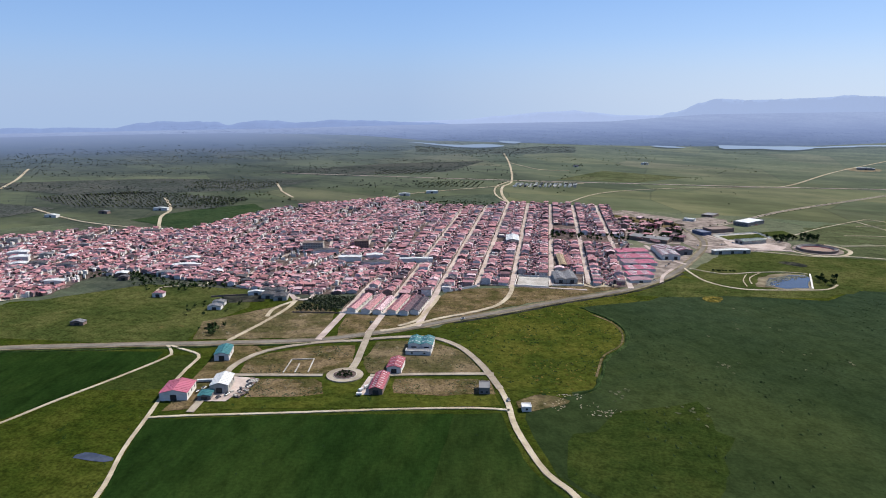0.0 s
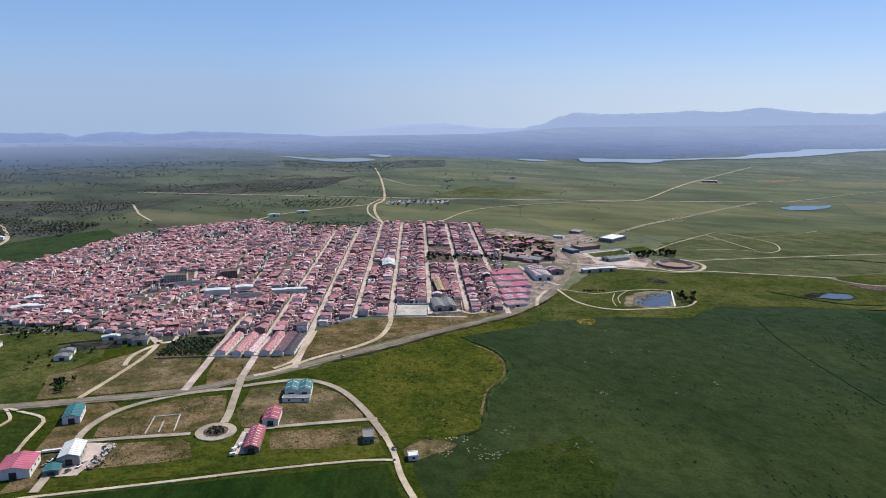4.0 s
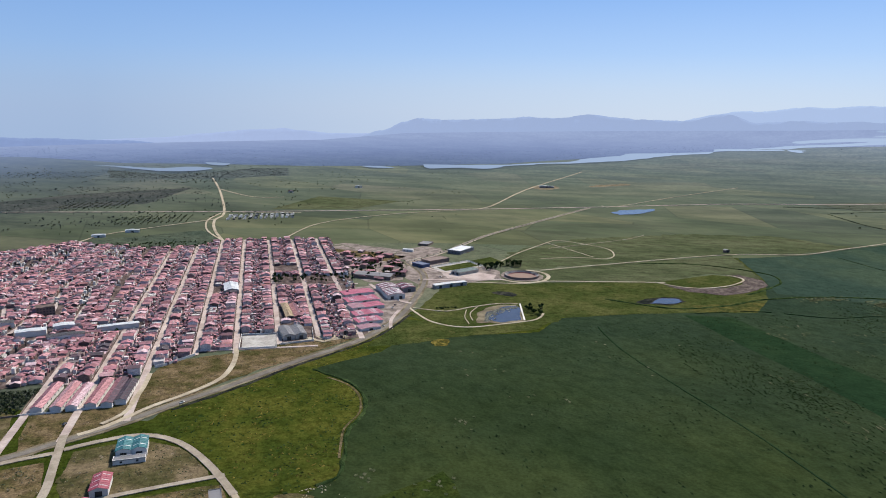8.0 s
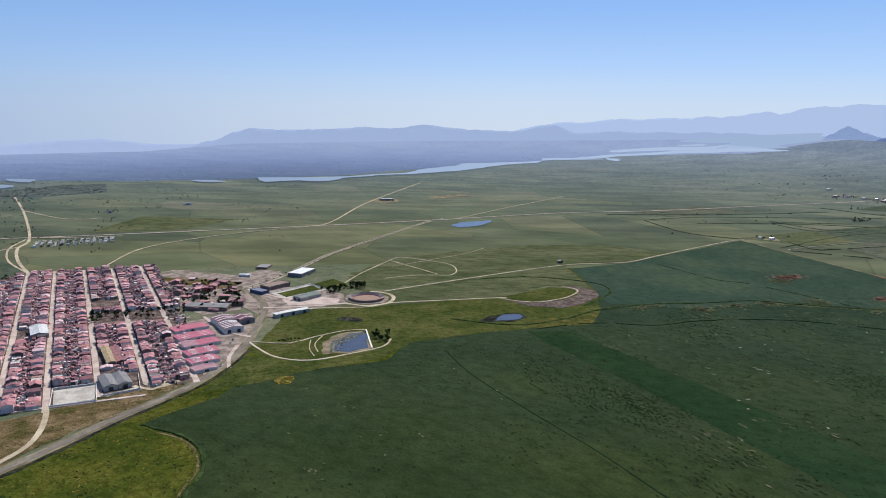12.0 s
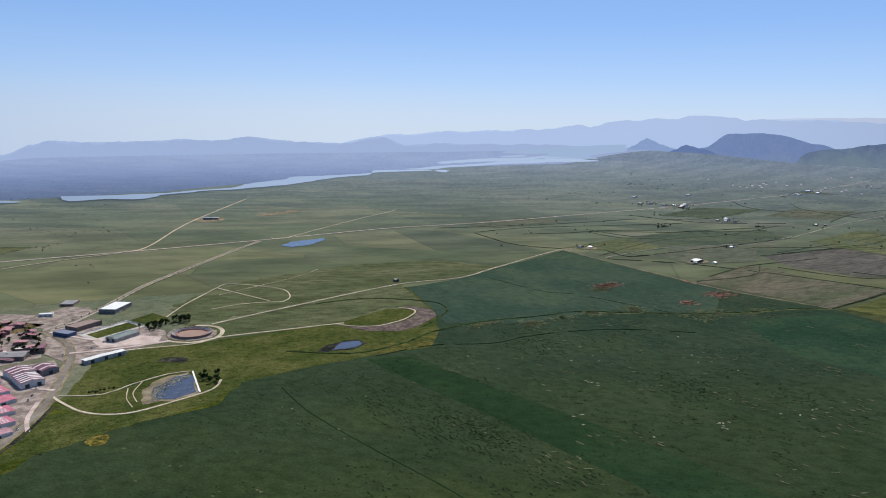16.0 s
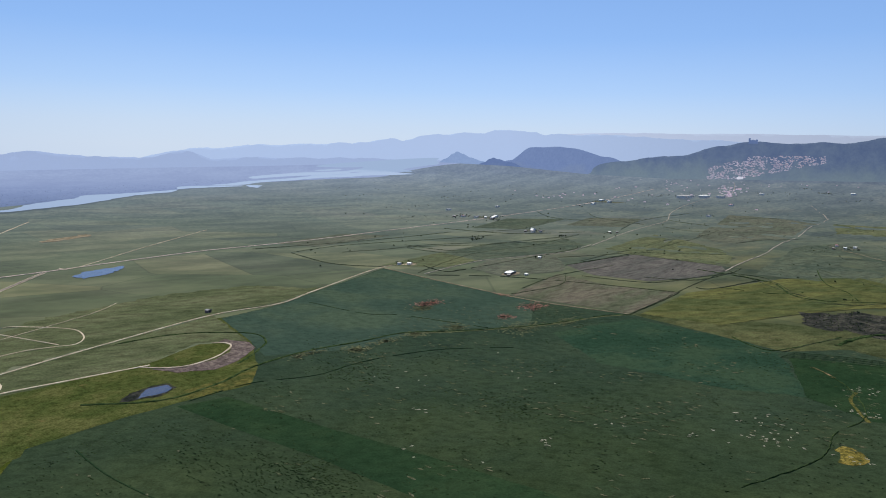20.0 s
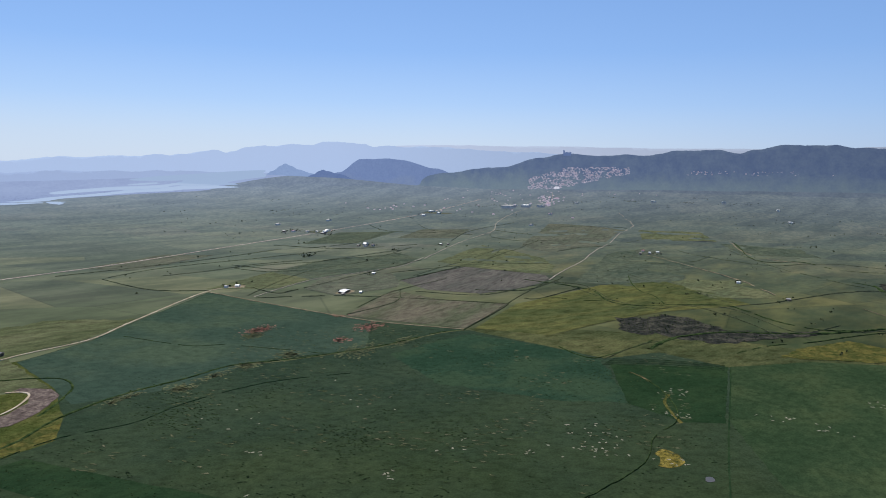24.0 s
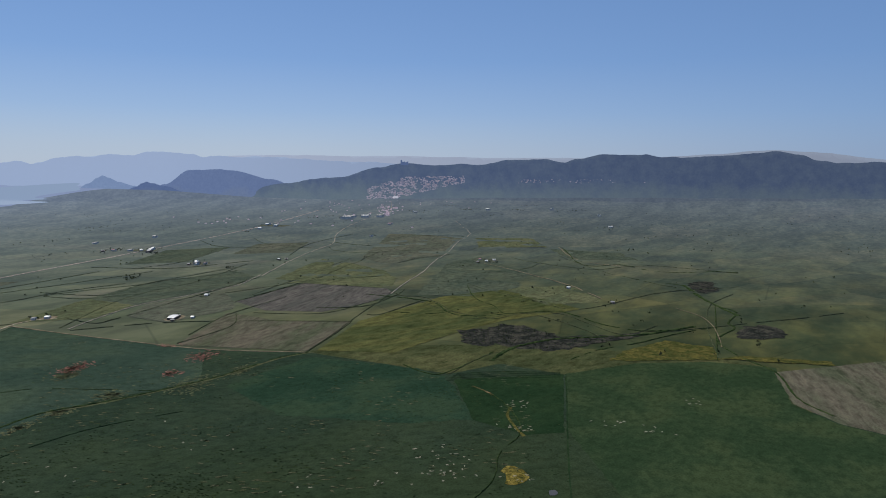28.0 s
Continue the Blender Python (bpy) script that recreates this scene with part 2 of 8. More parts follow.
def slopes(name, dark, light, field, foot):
    """Far wooded hillside: dark scrub, paler clearings, and fields creeping up its foot; haze is painted in as
    emission, paler at the foot.
    """
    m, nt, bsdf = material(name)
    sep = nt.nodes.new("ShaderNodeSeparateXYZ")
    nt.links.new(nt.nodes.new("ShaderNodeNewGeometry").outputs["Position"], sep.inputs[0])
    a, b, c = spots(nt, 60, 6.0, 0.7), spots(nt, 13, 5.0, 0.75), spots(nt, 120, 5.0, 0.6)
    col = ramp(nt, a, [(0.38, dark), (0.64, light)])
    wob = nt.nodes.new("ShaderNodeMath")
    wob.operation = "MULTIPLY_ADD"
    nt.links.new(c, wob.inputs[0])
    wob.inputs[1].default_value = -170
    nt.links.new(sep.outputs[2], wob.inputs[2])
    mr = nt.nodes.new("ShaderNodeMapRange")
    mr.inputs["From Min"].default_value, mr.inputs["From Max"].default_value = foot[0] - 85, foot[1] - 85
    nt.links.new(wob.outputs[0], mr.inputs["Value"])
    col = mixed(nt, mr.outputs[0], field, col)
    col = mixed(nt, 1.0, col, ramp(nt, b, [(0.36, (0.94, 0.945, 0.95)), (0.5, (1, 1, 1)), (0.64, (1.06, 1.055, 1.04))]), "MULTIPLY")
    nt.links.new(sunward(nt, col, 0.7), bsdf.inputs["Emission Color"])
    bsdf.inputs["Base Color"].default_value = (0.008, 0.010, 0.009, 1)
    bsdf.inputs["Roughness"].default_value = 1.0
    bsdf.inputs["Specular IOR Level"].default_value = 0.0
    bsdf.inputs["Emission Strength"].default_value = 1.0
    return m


M = {}
WEED = ((0.010, 0.018, 0.008), 4, 0.635)
M["pasture"] = land("pasture", (0.068, 0.081, 0.054), (0.082, 0.094, 0.062), (0.096, 0.104, 0.070), 170, 18, 3.5, speck=((0.056, 0.064, 0.038), 22, 0.67), rough=0.6, parcels=210, east=OLIVE, blend=0.4)
M["olive_pasture"] = land("olive_pasture", (0.0313, 0.0385, 0.0176), (0.0421, 0.0492, 0.0220), (0.0562, 0.0599, 0.0264), 110, 16, 3.5, (1, 2, 1), 1.0, None, ((0.022, 0.028, 0.012), 18, 0.62))
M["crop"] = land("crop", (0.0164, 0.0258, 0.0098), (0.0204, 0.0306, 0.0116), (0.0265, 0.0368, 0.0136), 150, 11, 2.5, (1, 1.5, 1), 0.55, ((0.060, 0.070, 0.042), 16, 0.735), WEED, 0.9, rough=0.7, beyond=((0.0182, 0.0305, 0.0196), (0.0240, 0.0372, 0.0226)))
M["meadow_deep"] = land("meadow_deep", (0.020, 0.030, 0.0050), (0.026, 0.035, 0.0060), (0.035, 0.042, 0.0080), 40, 8, 2.0, fleck=((0.050, 0.054, 0.018), 10, 0.66), speck=((0.012, 0.021, 0.005), 9, 0.60))
M["crop_olive"] = land("crop_olive", (0.0160, 0.0260, 0.0065), (0.0200, 0.0300, 0.0075), (0.0260, 0.0350, 0.0090), 40, 8, 2.0, fleck=((0.050, 0.050, 0.014), 9, 0.68), speck=WEED, rough=0.8)
M["crop_dark"] = land("crop_dark", (0.0105, 0.0235, 0.0110), (0.0128, 0.0268, 0.0125), (0.0165, 0.0310, 0.0140), 110, 10, 2.5, (1, 1.5, 1), 0.9, None, WEED, rough=0.6)
M["crop_near"] = land("crop_near", (0.0080, 0.0185, 0.0045), (0.0105, 0.0225, 0.0054), (0.0145, 0.0270, 0.0065), 60, 9, 2.5, (1, 3, 1), 0.1, None, WEED, rough=0.8)
M["crop_mid"] = land("crop_mid", (0.0125, 0.0230, 0.0062), (0.0160, 0.0272, 0.0072), (0.0210, 0.0320, 0.0086), 60, 9, 2.5, (1, 3, 1), 0.1, None, WEED, rough=0.8)
# lightened and blued: some haze is in this base colour
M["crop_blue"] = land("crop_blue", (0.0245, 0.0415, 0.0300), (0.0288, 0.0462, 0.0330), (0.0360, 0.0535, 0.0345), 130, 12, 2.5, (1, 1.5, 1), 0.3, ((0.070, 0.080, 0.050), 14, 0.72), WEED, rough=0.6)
M["crop_teal"] = land("crop_teal", (0.0140, 0.0303, 0.0185), (0.0174, 0.0352, 0.0213), (0.0230, 0.0407, 0.0230), 100, 10, 2.5, (1, 1.5, 1), 0.9, ((0.060, 0.070, 0.045), 15, 0.74), WEED, rough=0.6)
M["crop_light"] = land("crop_light", (0.0178, 0.0320, 0.0156), (0.0218, 0.0365, 0.0177), (0.0280, 0.0425, 0.0198), 80, 10, 2.5, (1, 1.5, 1), 1.2, ((0.075, 0.080, 0.040), 15, 0.735), WEED, rough=0.6)
M["mauve_earth"] = land("mauve_earth", (0.062, 0.050, 0.045), (0.080, 0.063, 0.057), (0.105, 0.085, 0.075), 20, 5, 1.5)
M["meadow"] = land("meadow", (0.027, 0.037, 0.007), (0.038, 0.046, 0.0085), (0.053, 0.056, 0.011), 45, 7, 2.0, fleck=((0.085, 0.080, 0.016), 9, 0.665), speck=((0.014, 0.026, 0.007), 6, 0.60))
M["meadow_green"] = land("meadow_green", (0.030, 0.040, 0.012), (0.041, 0.049, 0.015), (0.056, 0.060, 0.020), 60, 8, 2.0, fleck=((0.078, 0.064, 0.024), 22, 0.64), speck=((0.021, 0.033, 0.011), 9, 0.66))
M["meadow_dull"] = land("meadow_dull", (0.0480, 0.0575, 0.0285), (0.0585, 0.0670, 0.0345), (0.0705, 0.0760, 0.0410), 80, 14, 3.0, (1, 2.5, 1), 1.1, None, ((0.026, 0.034, 0.016), 12, 0.64))
M["grove_ground"] = land("grove_ground", (0.039, 0.045, 0.042), (0.047, 0.052, 0.049), (0.057, 0.060, 0.055), 120, 14, 4.0, speck=((0.020, 0.025, 0.019), 9, 0.56))
M["dry"] = land("dry", (0.052, 0.048, 0.021), (0.082, 0.066, 0.034), (0.128, 0.098, 0.060), 30, 6, 1.6, fleck=((0.180, 0.150, 0.110), 16, 0.63), speck=((0.022, 0.026, 0.010), 7, 0.62))
M["weeds"] = land("weeds", (0.050, 0.045, 0.018), (0.086, 0.064, 0.032), (0.126, 0.092, 0.054), 26, 6, 1.5, fleck=((0.150, 0.122, 0.085), 11, 0.67), speck=((0.024, 0.028, 0.010), 6, 0.60))
M["yellowed"] = land("yellowed", (0.038, 0.043, 0.014), (0.054, 0.054, 0.017), (0.078, 0.070, 0.021), 22, 6, 2.0, speck=((0.024, 0.034, 0.011), 8, 0.56))
M["bloom"] = land("bloom", (0.045, 0.042, 0.012), (0.095, 0.078, 0.018), (0.165, 0.130, 0.034), 9, 4, 1.5, speck=((0.022, 0.030, 0.010), 5, 0.57))
M["far_track"] = land("far_track", (0.19, 0.17, 0.145), (0.23, 0.205, 0.175), (0.27, 0.24, 0.205), 25, 4, 1.2, thick=0.3, rough=0.3)
M["plough_mauve"] = land("plough_mauve", (0.056, 0.057, 0.050), (0.066, 0.063, 0.056), (0.077, 0.072, 0.064), 60, 9, 2.5, (1, 5, 1), 1.5)
M["rolling_grass"] = land("rolling_grass", (0.036, 0.046, 0.019), (0.050, 0.057, 0.022), (0.070, 0.071, 0.026), 90, 14, 3.0, (1, 3, 1), 1.0, None, ((0.028, 0.036, 0.016), 16, 0.62))
# the next four have distance haze added into their base colours
M["bright_grass"] = land("bright_grass", (0.058, 0.068, 0.038), (0.07, 0.078, 0.042), (0.082, 0.087, 0.047), 80, 12, 3.0, (1, 2, 1), 1.2, None, ((0.048, 0.058, 0.036), 14, 0.62))
M["deep_grass"] = land("deep_grass", (0.042, 0.055, 0.04), (0.05, 0.062, 0.044), (0.058, 0.069, 0.047), 70, 12, 3.0, (1, 2, 1), 0.8, None, ((0.036, 0.048, 0.036), 12, 0.60))
M["bank_scrub"] = land("bank_scrub", (0.058, 0.070, 0.070), (0.066, 0.079, 0.078), (0.075, 0.088, 0.084), 90, 14, 4.0)
M["fallow"] = land("fallow", (0.058, 0.066, 0.048), (0.067, 0.073, 0.054), (0.078, 0.081, 0.060), 80, 12, 3.0, (1, 3, 1), 1.3)
M["plough"] = land("plough", (0.054, 0.061, 0.038), (0.070, 0.068, 0.048), (0.084, 0.076, 0.056), 70, 10, 2.5, (1, 4, 1), 1.5)
M["scrub"] = land("scrub", (0.014, 0.016, 0.014), (0.023, 0.024, 0.021), (0.040, 0.039, 0.031), 24, 6, 2.0)
M["red_soil"] = land("red_soil", (0.030, 0.042, 0.024), (0.145, 0.074, 0.060), (0.215, 0.110, 0.092), 12, 5, 2.0, speck=((0.030, 0.048, 0.032), 9, 0.60))
M["dirt"] = land("dirt", (0.26, 0.215, 0.155), (0.32, 0.27, 0.2), (0.37, 0.32, 0.245), 25, 4, 1.2, thick=0.3, rough=0.3)
M["asphalt"] = land("asphalt", (0.118, 0.104, 0.092), (0.140, 0.124, 0.108), (0.165, 0.146, 0.128), 30, 4, 1.0, thick=0.1, rough=0.3)
M["verge"] = land("verge", (0.099, 0.083, 0.056), (0.139, 0.115, 0.079), (0.185, 0.155, 0.109), 20, 4, 1.2, thick=0.3, rough=0.3)
M["street"] = land("street", (0.285, 0.228, 0.206), (0.34, 0.277, 0.250), (0.39, 0.325, 0.295), 20, 3, 1.0, thick=0.1, rough=0.3)
M["estate_paving"] = land("estate_paving", (0.205, 0.172, 0.135), (0.245, 0.208, 0.165), (0.285, 0.245, 0.198), 20, 3, 1.0, thick=0.1, rough=0.3)
M["yard"] = land("yard", (0.055, 0.042, 0.039), (0.085, 0.063, 0.058), (0.135, 0.104, 0.095), 12, 3, 1.0, thick=0.2, rough=0.3)
M["concrete"] = land("concrete", (0.264, 0.244, 0.224), (0.317, 0.297, 0.271), (0.363, 0.343, 0.317), 12, 3, 1.0, thick=0.1, rough=0.3)
M["paving"] = land("paving", (0.12, 0.098, 0.086), (0.175, 0.143, 0.127), (0.24, 0.20, 0.18), 14, 3, 1.0, thick=0.2, rough=0.4)


def distance_land(name, near, wood, turn_wood, glow, parcels=0):
    """The plain seen through kilometres of bright air, painted as emission by distance: dull pasture at first, then
    woods sunk in blue.
    """
    m, nt, bsdf = material(name)
    geo = nt.nodes.new("ShaderNodeNewGeometry")
    far = nt.nodes.new("ShaderNodeVectorMath")
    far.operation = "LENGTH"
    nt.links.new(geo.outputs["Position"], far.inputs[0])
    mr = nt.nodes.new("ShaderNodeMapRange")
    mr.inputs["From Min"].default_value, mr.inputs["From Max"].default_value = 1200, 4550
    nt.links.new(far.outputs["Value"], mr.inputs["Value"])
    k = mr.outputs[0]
    a, b, c = spots(nt, 300, 6.0, 0.65, (1, 2.2, 1), 0.4), spots(nt, 20, 5.0, 0.7), spots(nt, 95, 4.0, 0.6, (1, 2.5, 1), 1.2)
    near = ramp(nt, a, [(0.42, near[0]), (0.5, near[1]), (0.58, near[2])])
    wood = ramp(nt, b, [(0.42, wood[0]), (0.52, wood[1]), (0.60, wood[2])])
    if parcels:
        near = western(nt, eastern(nt, near, OLIVE))
    w = ramp(nt, k, [(turn_wood[0], (0, 0, 0)), (turn_wood[1], (1, 1, 1))])
    col = mixed(nt, w, near, wood)
    col = mixed(nt, 0.6, col, ramp(nt, c, [(0.40, (0.62, 0.64, 0.66)), (0.60, (1.25, 1.22, 1.18))]), "MULTIPLY")
    if parcels:
        col = mosaic(nt, col, parcels, 0.65)
    # base colour fades with distance as the painted haze takes over
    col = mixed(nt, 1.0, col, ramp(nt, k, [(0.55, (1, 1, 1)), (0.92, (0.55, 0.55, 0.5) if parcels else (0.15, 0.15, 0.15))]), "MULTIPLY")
    nt.links.new(col, bsdf.inputs["Base Color"])
    bsdf.inputs["Roughness"].default_value = 1.0
    bsdf.inputs["Specular IOR Level"].default_value = 0.0
    if not parcels:        # the western plain ends nearer, so its painted haze is raised
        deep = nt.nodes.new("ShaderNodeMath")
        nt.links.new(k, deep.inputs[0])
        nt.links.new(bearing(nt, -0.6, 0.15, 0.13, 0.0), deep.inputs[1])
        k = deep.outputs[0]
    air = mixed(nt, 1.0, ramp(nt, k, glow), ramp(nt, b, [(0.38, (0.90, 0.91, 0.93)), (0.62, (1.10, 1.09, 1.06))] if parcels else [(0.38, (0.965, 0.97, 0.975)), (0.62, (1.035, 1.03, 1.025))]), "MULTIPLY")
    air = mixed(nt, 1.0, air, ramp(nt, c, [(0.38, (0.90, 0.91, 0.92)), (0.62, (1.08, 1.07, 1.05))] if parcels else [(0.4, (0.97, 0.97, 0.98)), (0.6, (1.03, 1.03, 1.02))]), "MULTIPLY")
    if parcels:            # bluer painted haze towards the north-west
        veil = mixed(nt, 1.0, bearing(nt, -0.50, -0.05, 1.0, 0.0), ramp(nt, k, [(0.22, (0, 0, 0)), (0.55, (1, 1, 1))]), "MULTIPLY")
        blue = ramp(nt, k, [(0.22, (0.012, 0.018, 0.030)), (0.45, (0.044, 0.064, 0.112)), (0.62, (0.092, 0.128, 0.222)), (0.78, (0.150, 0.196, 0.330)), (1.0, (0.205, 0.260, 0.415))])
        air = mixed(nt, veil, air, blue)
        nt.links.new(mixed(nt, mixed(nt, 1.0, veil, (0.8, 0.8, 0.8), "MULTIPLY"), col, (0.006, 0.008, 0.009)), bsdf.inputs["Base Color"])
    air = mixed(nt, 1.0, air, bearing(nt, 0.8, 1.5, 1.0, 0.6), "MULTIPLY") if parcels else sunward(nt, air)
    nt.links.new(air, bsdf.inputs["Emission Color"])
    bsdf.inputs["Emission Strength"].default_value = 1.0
    return m


FIELDS = ((0.058, 0.067, 0.041), (0.069, 0.077, 0.047), (0.081, 0.086, 0.055))
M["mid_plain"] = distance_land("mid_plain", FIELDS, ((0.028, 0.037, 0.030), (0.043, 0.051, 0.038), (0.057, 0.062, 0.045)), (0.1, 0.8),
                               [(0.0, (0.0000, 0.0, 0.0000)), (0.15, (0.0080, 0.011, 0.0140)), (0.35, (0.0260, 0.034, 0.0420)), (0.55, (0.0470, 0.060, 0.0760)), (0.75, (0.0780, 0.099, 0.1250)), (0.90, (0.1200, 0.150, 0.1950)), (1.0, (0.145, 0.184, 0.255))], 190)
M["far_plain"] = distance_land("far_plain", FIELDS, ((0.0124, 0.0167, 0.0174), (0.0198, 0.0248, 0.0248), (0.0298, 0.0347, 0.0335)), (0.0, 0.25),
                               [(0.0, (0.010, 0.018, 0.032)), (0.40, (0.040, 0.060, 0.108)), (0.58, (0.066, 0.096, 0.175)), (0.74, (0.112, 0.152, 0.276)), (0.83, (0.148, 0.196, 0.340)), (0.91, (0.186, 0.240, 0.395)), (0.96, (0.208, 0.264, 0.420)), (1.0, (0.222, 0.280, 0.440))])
# hills: all tones are emission colours with the haze already in them
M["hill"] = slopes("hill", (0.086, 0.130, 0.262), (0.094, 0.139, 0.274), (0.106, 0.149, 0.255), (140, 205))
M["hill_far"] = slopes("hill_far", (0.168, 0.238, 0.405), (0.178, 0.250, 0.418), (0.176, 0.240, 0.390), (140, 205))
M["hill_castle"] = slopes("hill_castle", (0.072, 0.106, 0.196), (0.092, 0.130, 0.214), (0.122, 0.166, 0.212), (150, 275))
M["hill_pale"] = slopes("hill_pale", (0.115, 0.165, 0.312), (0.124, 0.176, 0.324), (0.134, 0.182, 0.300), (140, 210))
# ridges: each emission colour is a painted depth of haze
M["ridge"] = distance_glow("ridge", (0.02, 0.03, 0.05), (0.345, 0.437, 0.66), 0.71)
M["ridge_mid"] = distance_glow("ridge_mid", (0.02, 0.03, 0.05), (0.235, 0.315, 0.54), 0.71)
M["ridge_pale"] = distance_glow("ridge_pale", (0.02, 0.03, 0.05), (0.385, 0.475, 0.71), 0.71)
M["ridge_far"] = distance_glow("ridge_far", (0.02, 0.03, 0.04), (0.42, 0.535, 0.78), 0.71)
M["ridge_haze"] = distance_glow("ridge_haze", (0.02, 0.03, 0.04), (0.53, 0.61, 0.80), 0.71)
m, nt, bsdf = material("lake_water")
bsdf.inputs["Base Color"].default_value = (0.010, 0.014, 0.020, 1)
nt.links.new(mixed(nt, 1.0, (0.245, 0.325, 0.470), bearing(nt, 0.05, 0.6, 0.70, 1.0), "MULTIPLY"), bsdf.inputs["Emission Color"])        # hazy sky light off the far water, painted as emission
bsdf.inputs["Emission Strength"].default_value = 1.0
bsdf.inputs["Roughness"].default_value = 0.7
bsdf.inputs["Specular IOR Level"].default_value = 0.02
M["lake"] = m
m, nt, bsdf = material("pond_water")
col = ramp(nt, spots(nt, 9, 5.0, 0.6), [(0.4, (0.030, 0.034, 0.048)), (0.6, (0.048, 0.053, 0.070))])
nt.links.new(col, bsdf.inputs["Base Color"])
bsdf.inputs["Roughness"].default_value = 0.15
bumped(nt, bsdf, spots(nt, 2.5, 3.0), 0.05, 0.2)
bsdf.inputs["Specular IOR Level"].default_value = 0.3
M["pond"] = m
M["white_wall"] = plain("white_wall", (0.58, 0.55, 0.52), 0.9, 0.22)
M["brown_wall"] = plain("brown_wall", (0.17, 0.12, 0.1), 0.9, 0.3)
M["pink_roof"] = plain("pink_roof", (0.34, 0.085, 0.13), 0.7, 0.3, size=2.5)
M["mauve_roof"] = plain("mauve_roof", (0.30, 0.155, 0.18), 0.7, 0.35, size=2.5)
M["red_roof"] = plain("red_roof", (0.26, 0.05, 0.07), 0.6, 0.25, size=2.5)
M["maroon_roof"] = plain("maroon_roof", (0.13, 0.035, 0.055), 0.6, 0.25, size=2.5)
M["white_roof"] = plain("white_roof", (0.52, 0.52, 0.51), 0.5, 0.15, size=2.5)
M["teal_roof"] = plain("teal_roof", (0.030, 0.125, 0.130), 0.5, 0.2, size=2.5)
M["grey_roof"] = plain("grey_roof", (0.15, 0.145, 0.15), 0.7, 0.25, size=2.5)
M["slate"] = plain("slate", (0.055, 0.05, 0.054), 0.8, 0.35, size=2.0)
M["dark"] = plain("dark", (0.02, 0.02, 0.022), 0.5, 0.3)
M["leaf"] = land("leaf", (0.014, 0.026, 0.010), (0.023, 0.038, 0.014), (0.038, 0.056, 0.021), 12, 2, 0.6)
M["leaf_olive"] = land("leaf_olive", (0.035, 0.045, 0.025), (0.050, 0.062, 0.034), (0.070, 0.080, 0.045), 20, 3, 0.8)
M["tuft"] = land("tuft", (0.016, 0.027, 0.012), (0.021, 0.034, 0.014), (0.028, 0.042, 0.017), 30, 3, 0.8)
# bluer leaf tone with haze put into the colour, for far trees
M["leaf_far"] = land("leaf_far", (0.034, 0.044, 0.042), (0.044, 0.055, 0.052), (0.055, 0.067, 0.060), 20, 3, 0.8)
M["bark"] = plain("bark", (0.12, 0.09, 0.065), 0.95, 0.35)
TILES = [(0.425, 0.214, 0.222), (0.186, 0.073, 0.084), (0.287, 0.119, 0.128), (0.334, 0.15, 0.158), (0.231, 0.104, 0.121), (0.12, 0.053, 0.065), (0.37, 0.177, 0.182), (0.186, 0.088, 0.113), (0.083, 0.048, 0.061), (0.306, 0.132, 0.125), (0.408, 0.24, 0.249), (0.05, 0.035, 0.043), (0.26, 0.109, 0.125), (0.351, 0.15, 0.17), (0.488, 0.348, 0.366), (0.156, 0.067, 0.081), (0.292, 0.135, 0.153)]
M["tiles"] = roofing("tiles", TILES, False)
M["tiles_joined"] = roofing("tiles_joined", TILES, True)
WALLS = [(0.64, 0.59, 0.58), (0.42, 0.36, 0.35), (0.24, 0.165, 0.155), (0.56, 0.50, 0.49), (0.15, 0.098, 0.09), (0.48, 0.42, 0.41), (0.076, 0.055, 0.051), (0.30, 0.20, 0.19)]
M["walls"] = roofing("walls", WALLS, False)
M["terrace"] = roofing("terrace", [(0.16, 0.11, 0.10), (0.34, 0.31, 0.29), (0.24, 0.13, 0.11), (0.42, 0.39, 0.37), (0.12, 0.10, 0.10)], False)
M["terrace_joined"] = roofing("terrace_joined", [(0.16, 0.11, 0.10), (0.34, 0.31, 0.29), (0.24, 0.13, 0.11), (0.42, 0.39, 0.37), (0.12, 0.10, 0.10)], True)
M["walls_joined"] = roofing("walls_joined", WALLS, True)


# ------------------------------------------------------------------ building helpers
def mesh_of(bm, name, mats):
    me = bpy.data.meshes.new(name)
    bm.to_mesh(me)
    bm.free()
    for mat in mats if isinstance(mats, (list, tuple)) else [mats]:
        me.materials.append(mat)
    return me


def part(name, bm, mat, parent=None, label=""):
    ob = new(name, mesh_of(bm, name, mat))
    if parent:
        ob.parent = parent
    if label:
        tagged(ob, label)
    return ob


def box(bm, x0, x1, y0, y1, z0, z1, m=0):
    v = [bm.verts.new((x, y, z)) for z in (z0, z1) for x, y in ((x0, y0), (x1, y0), (x1, y1), (x0, y1))]
    for f in ((3, 2, 1, 0), (4, 5, 6, 7), (0, 1, 5, 4), (1, 2, 6, 5), (2, 3, 7, 6), (3, 0, 4, 7)):
        bm.faces.new([v[i] for i in f]).material_index = m
    return v


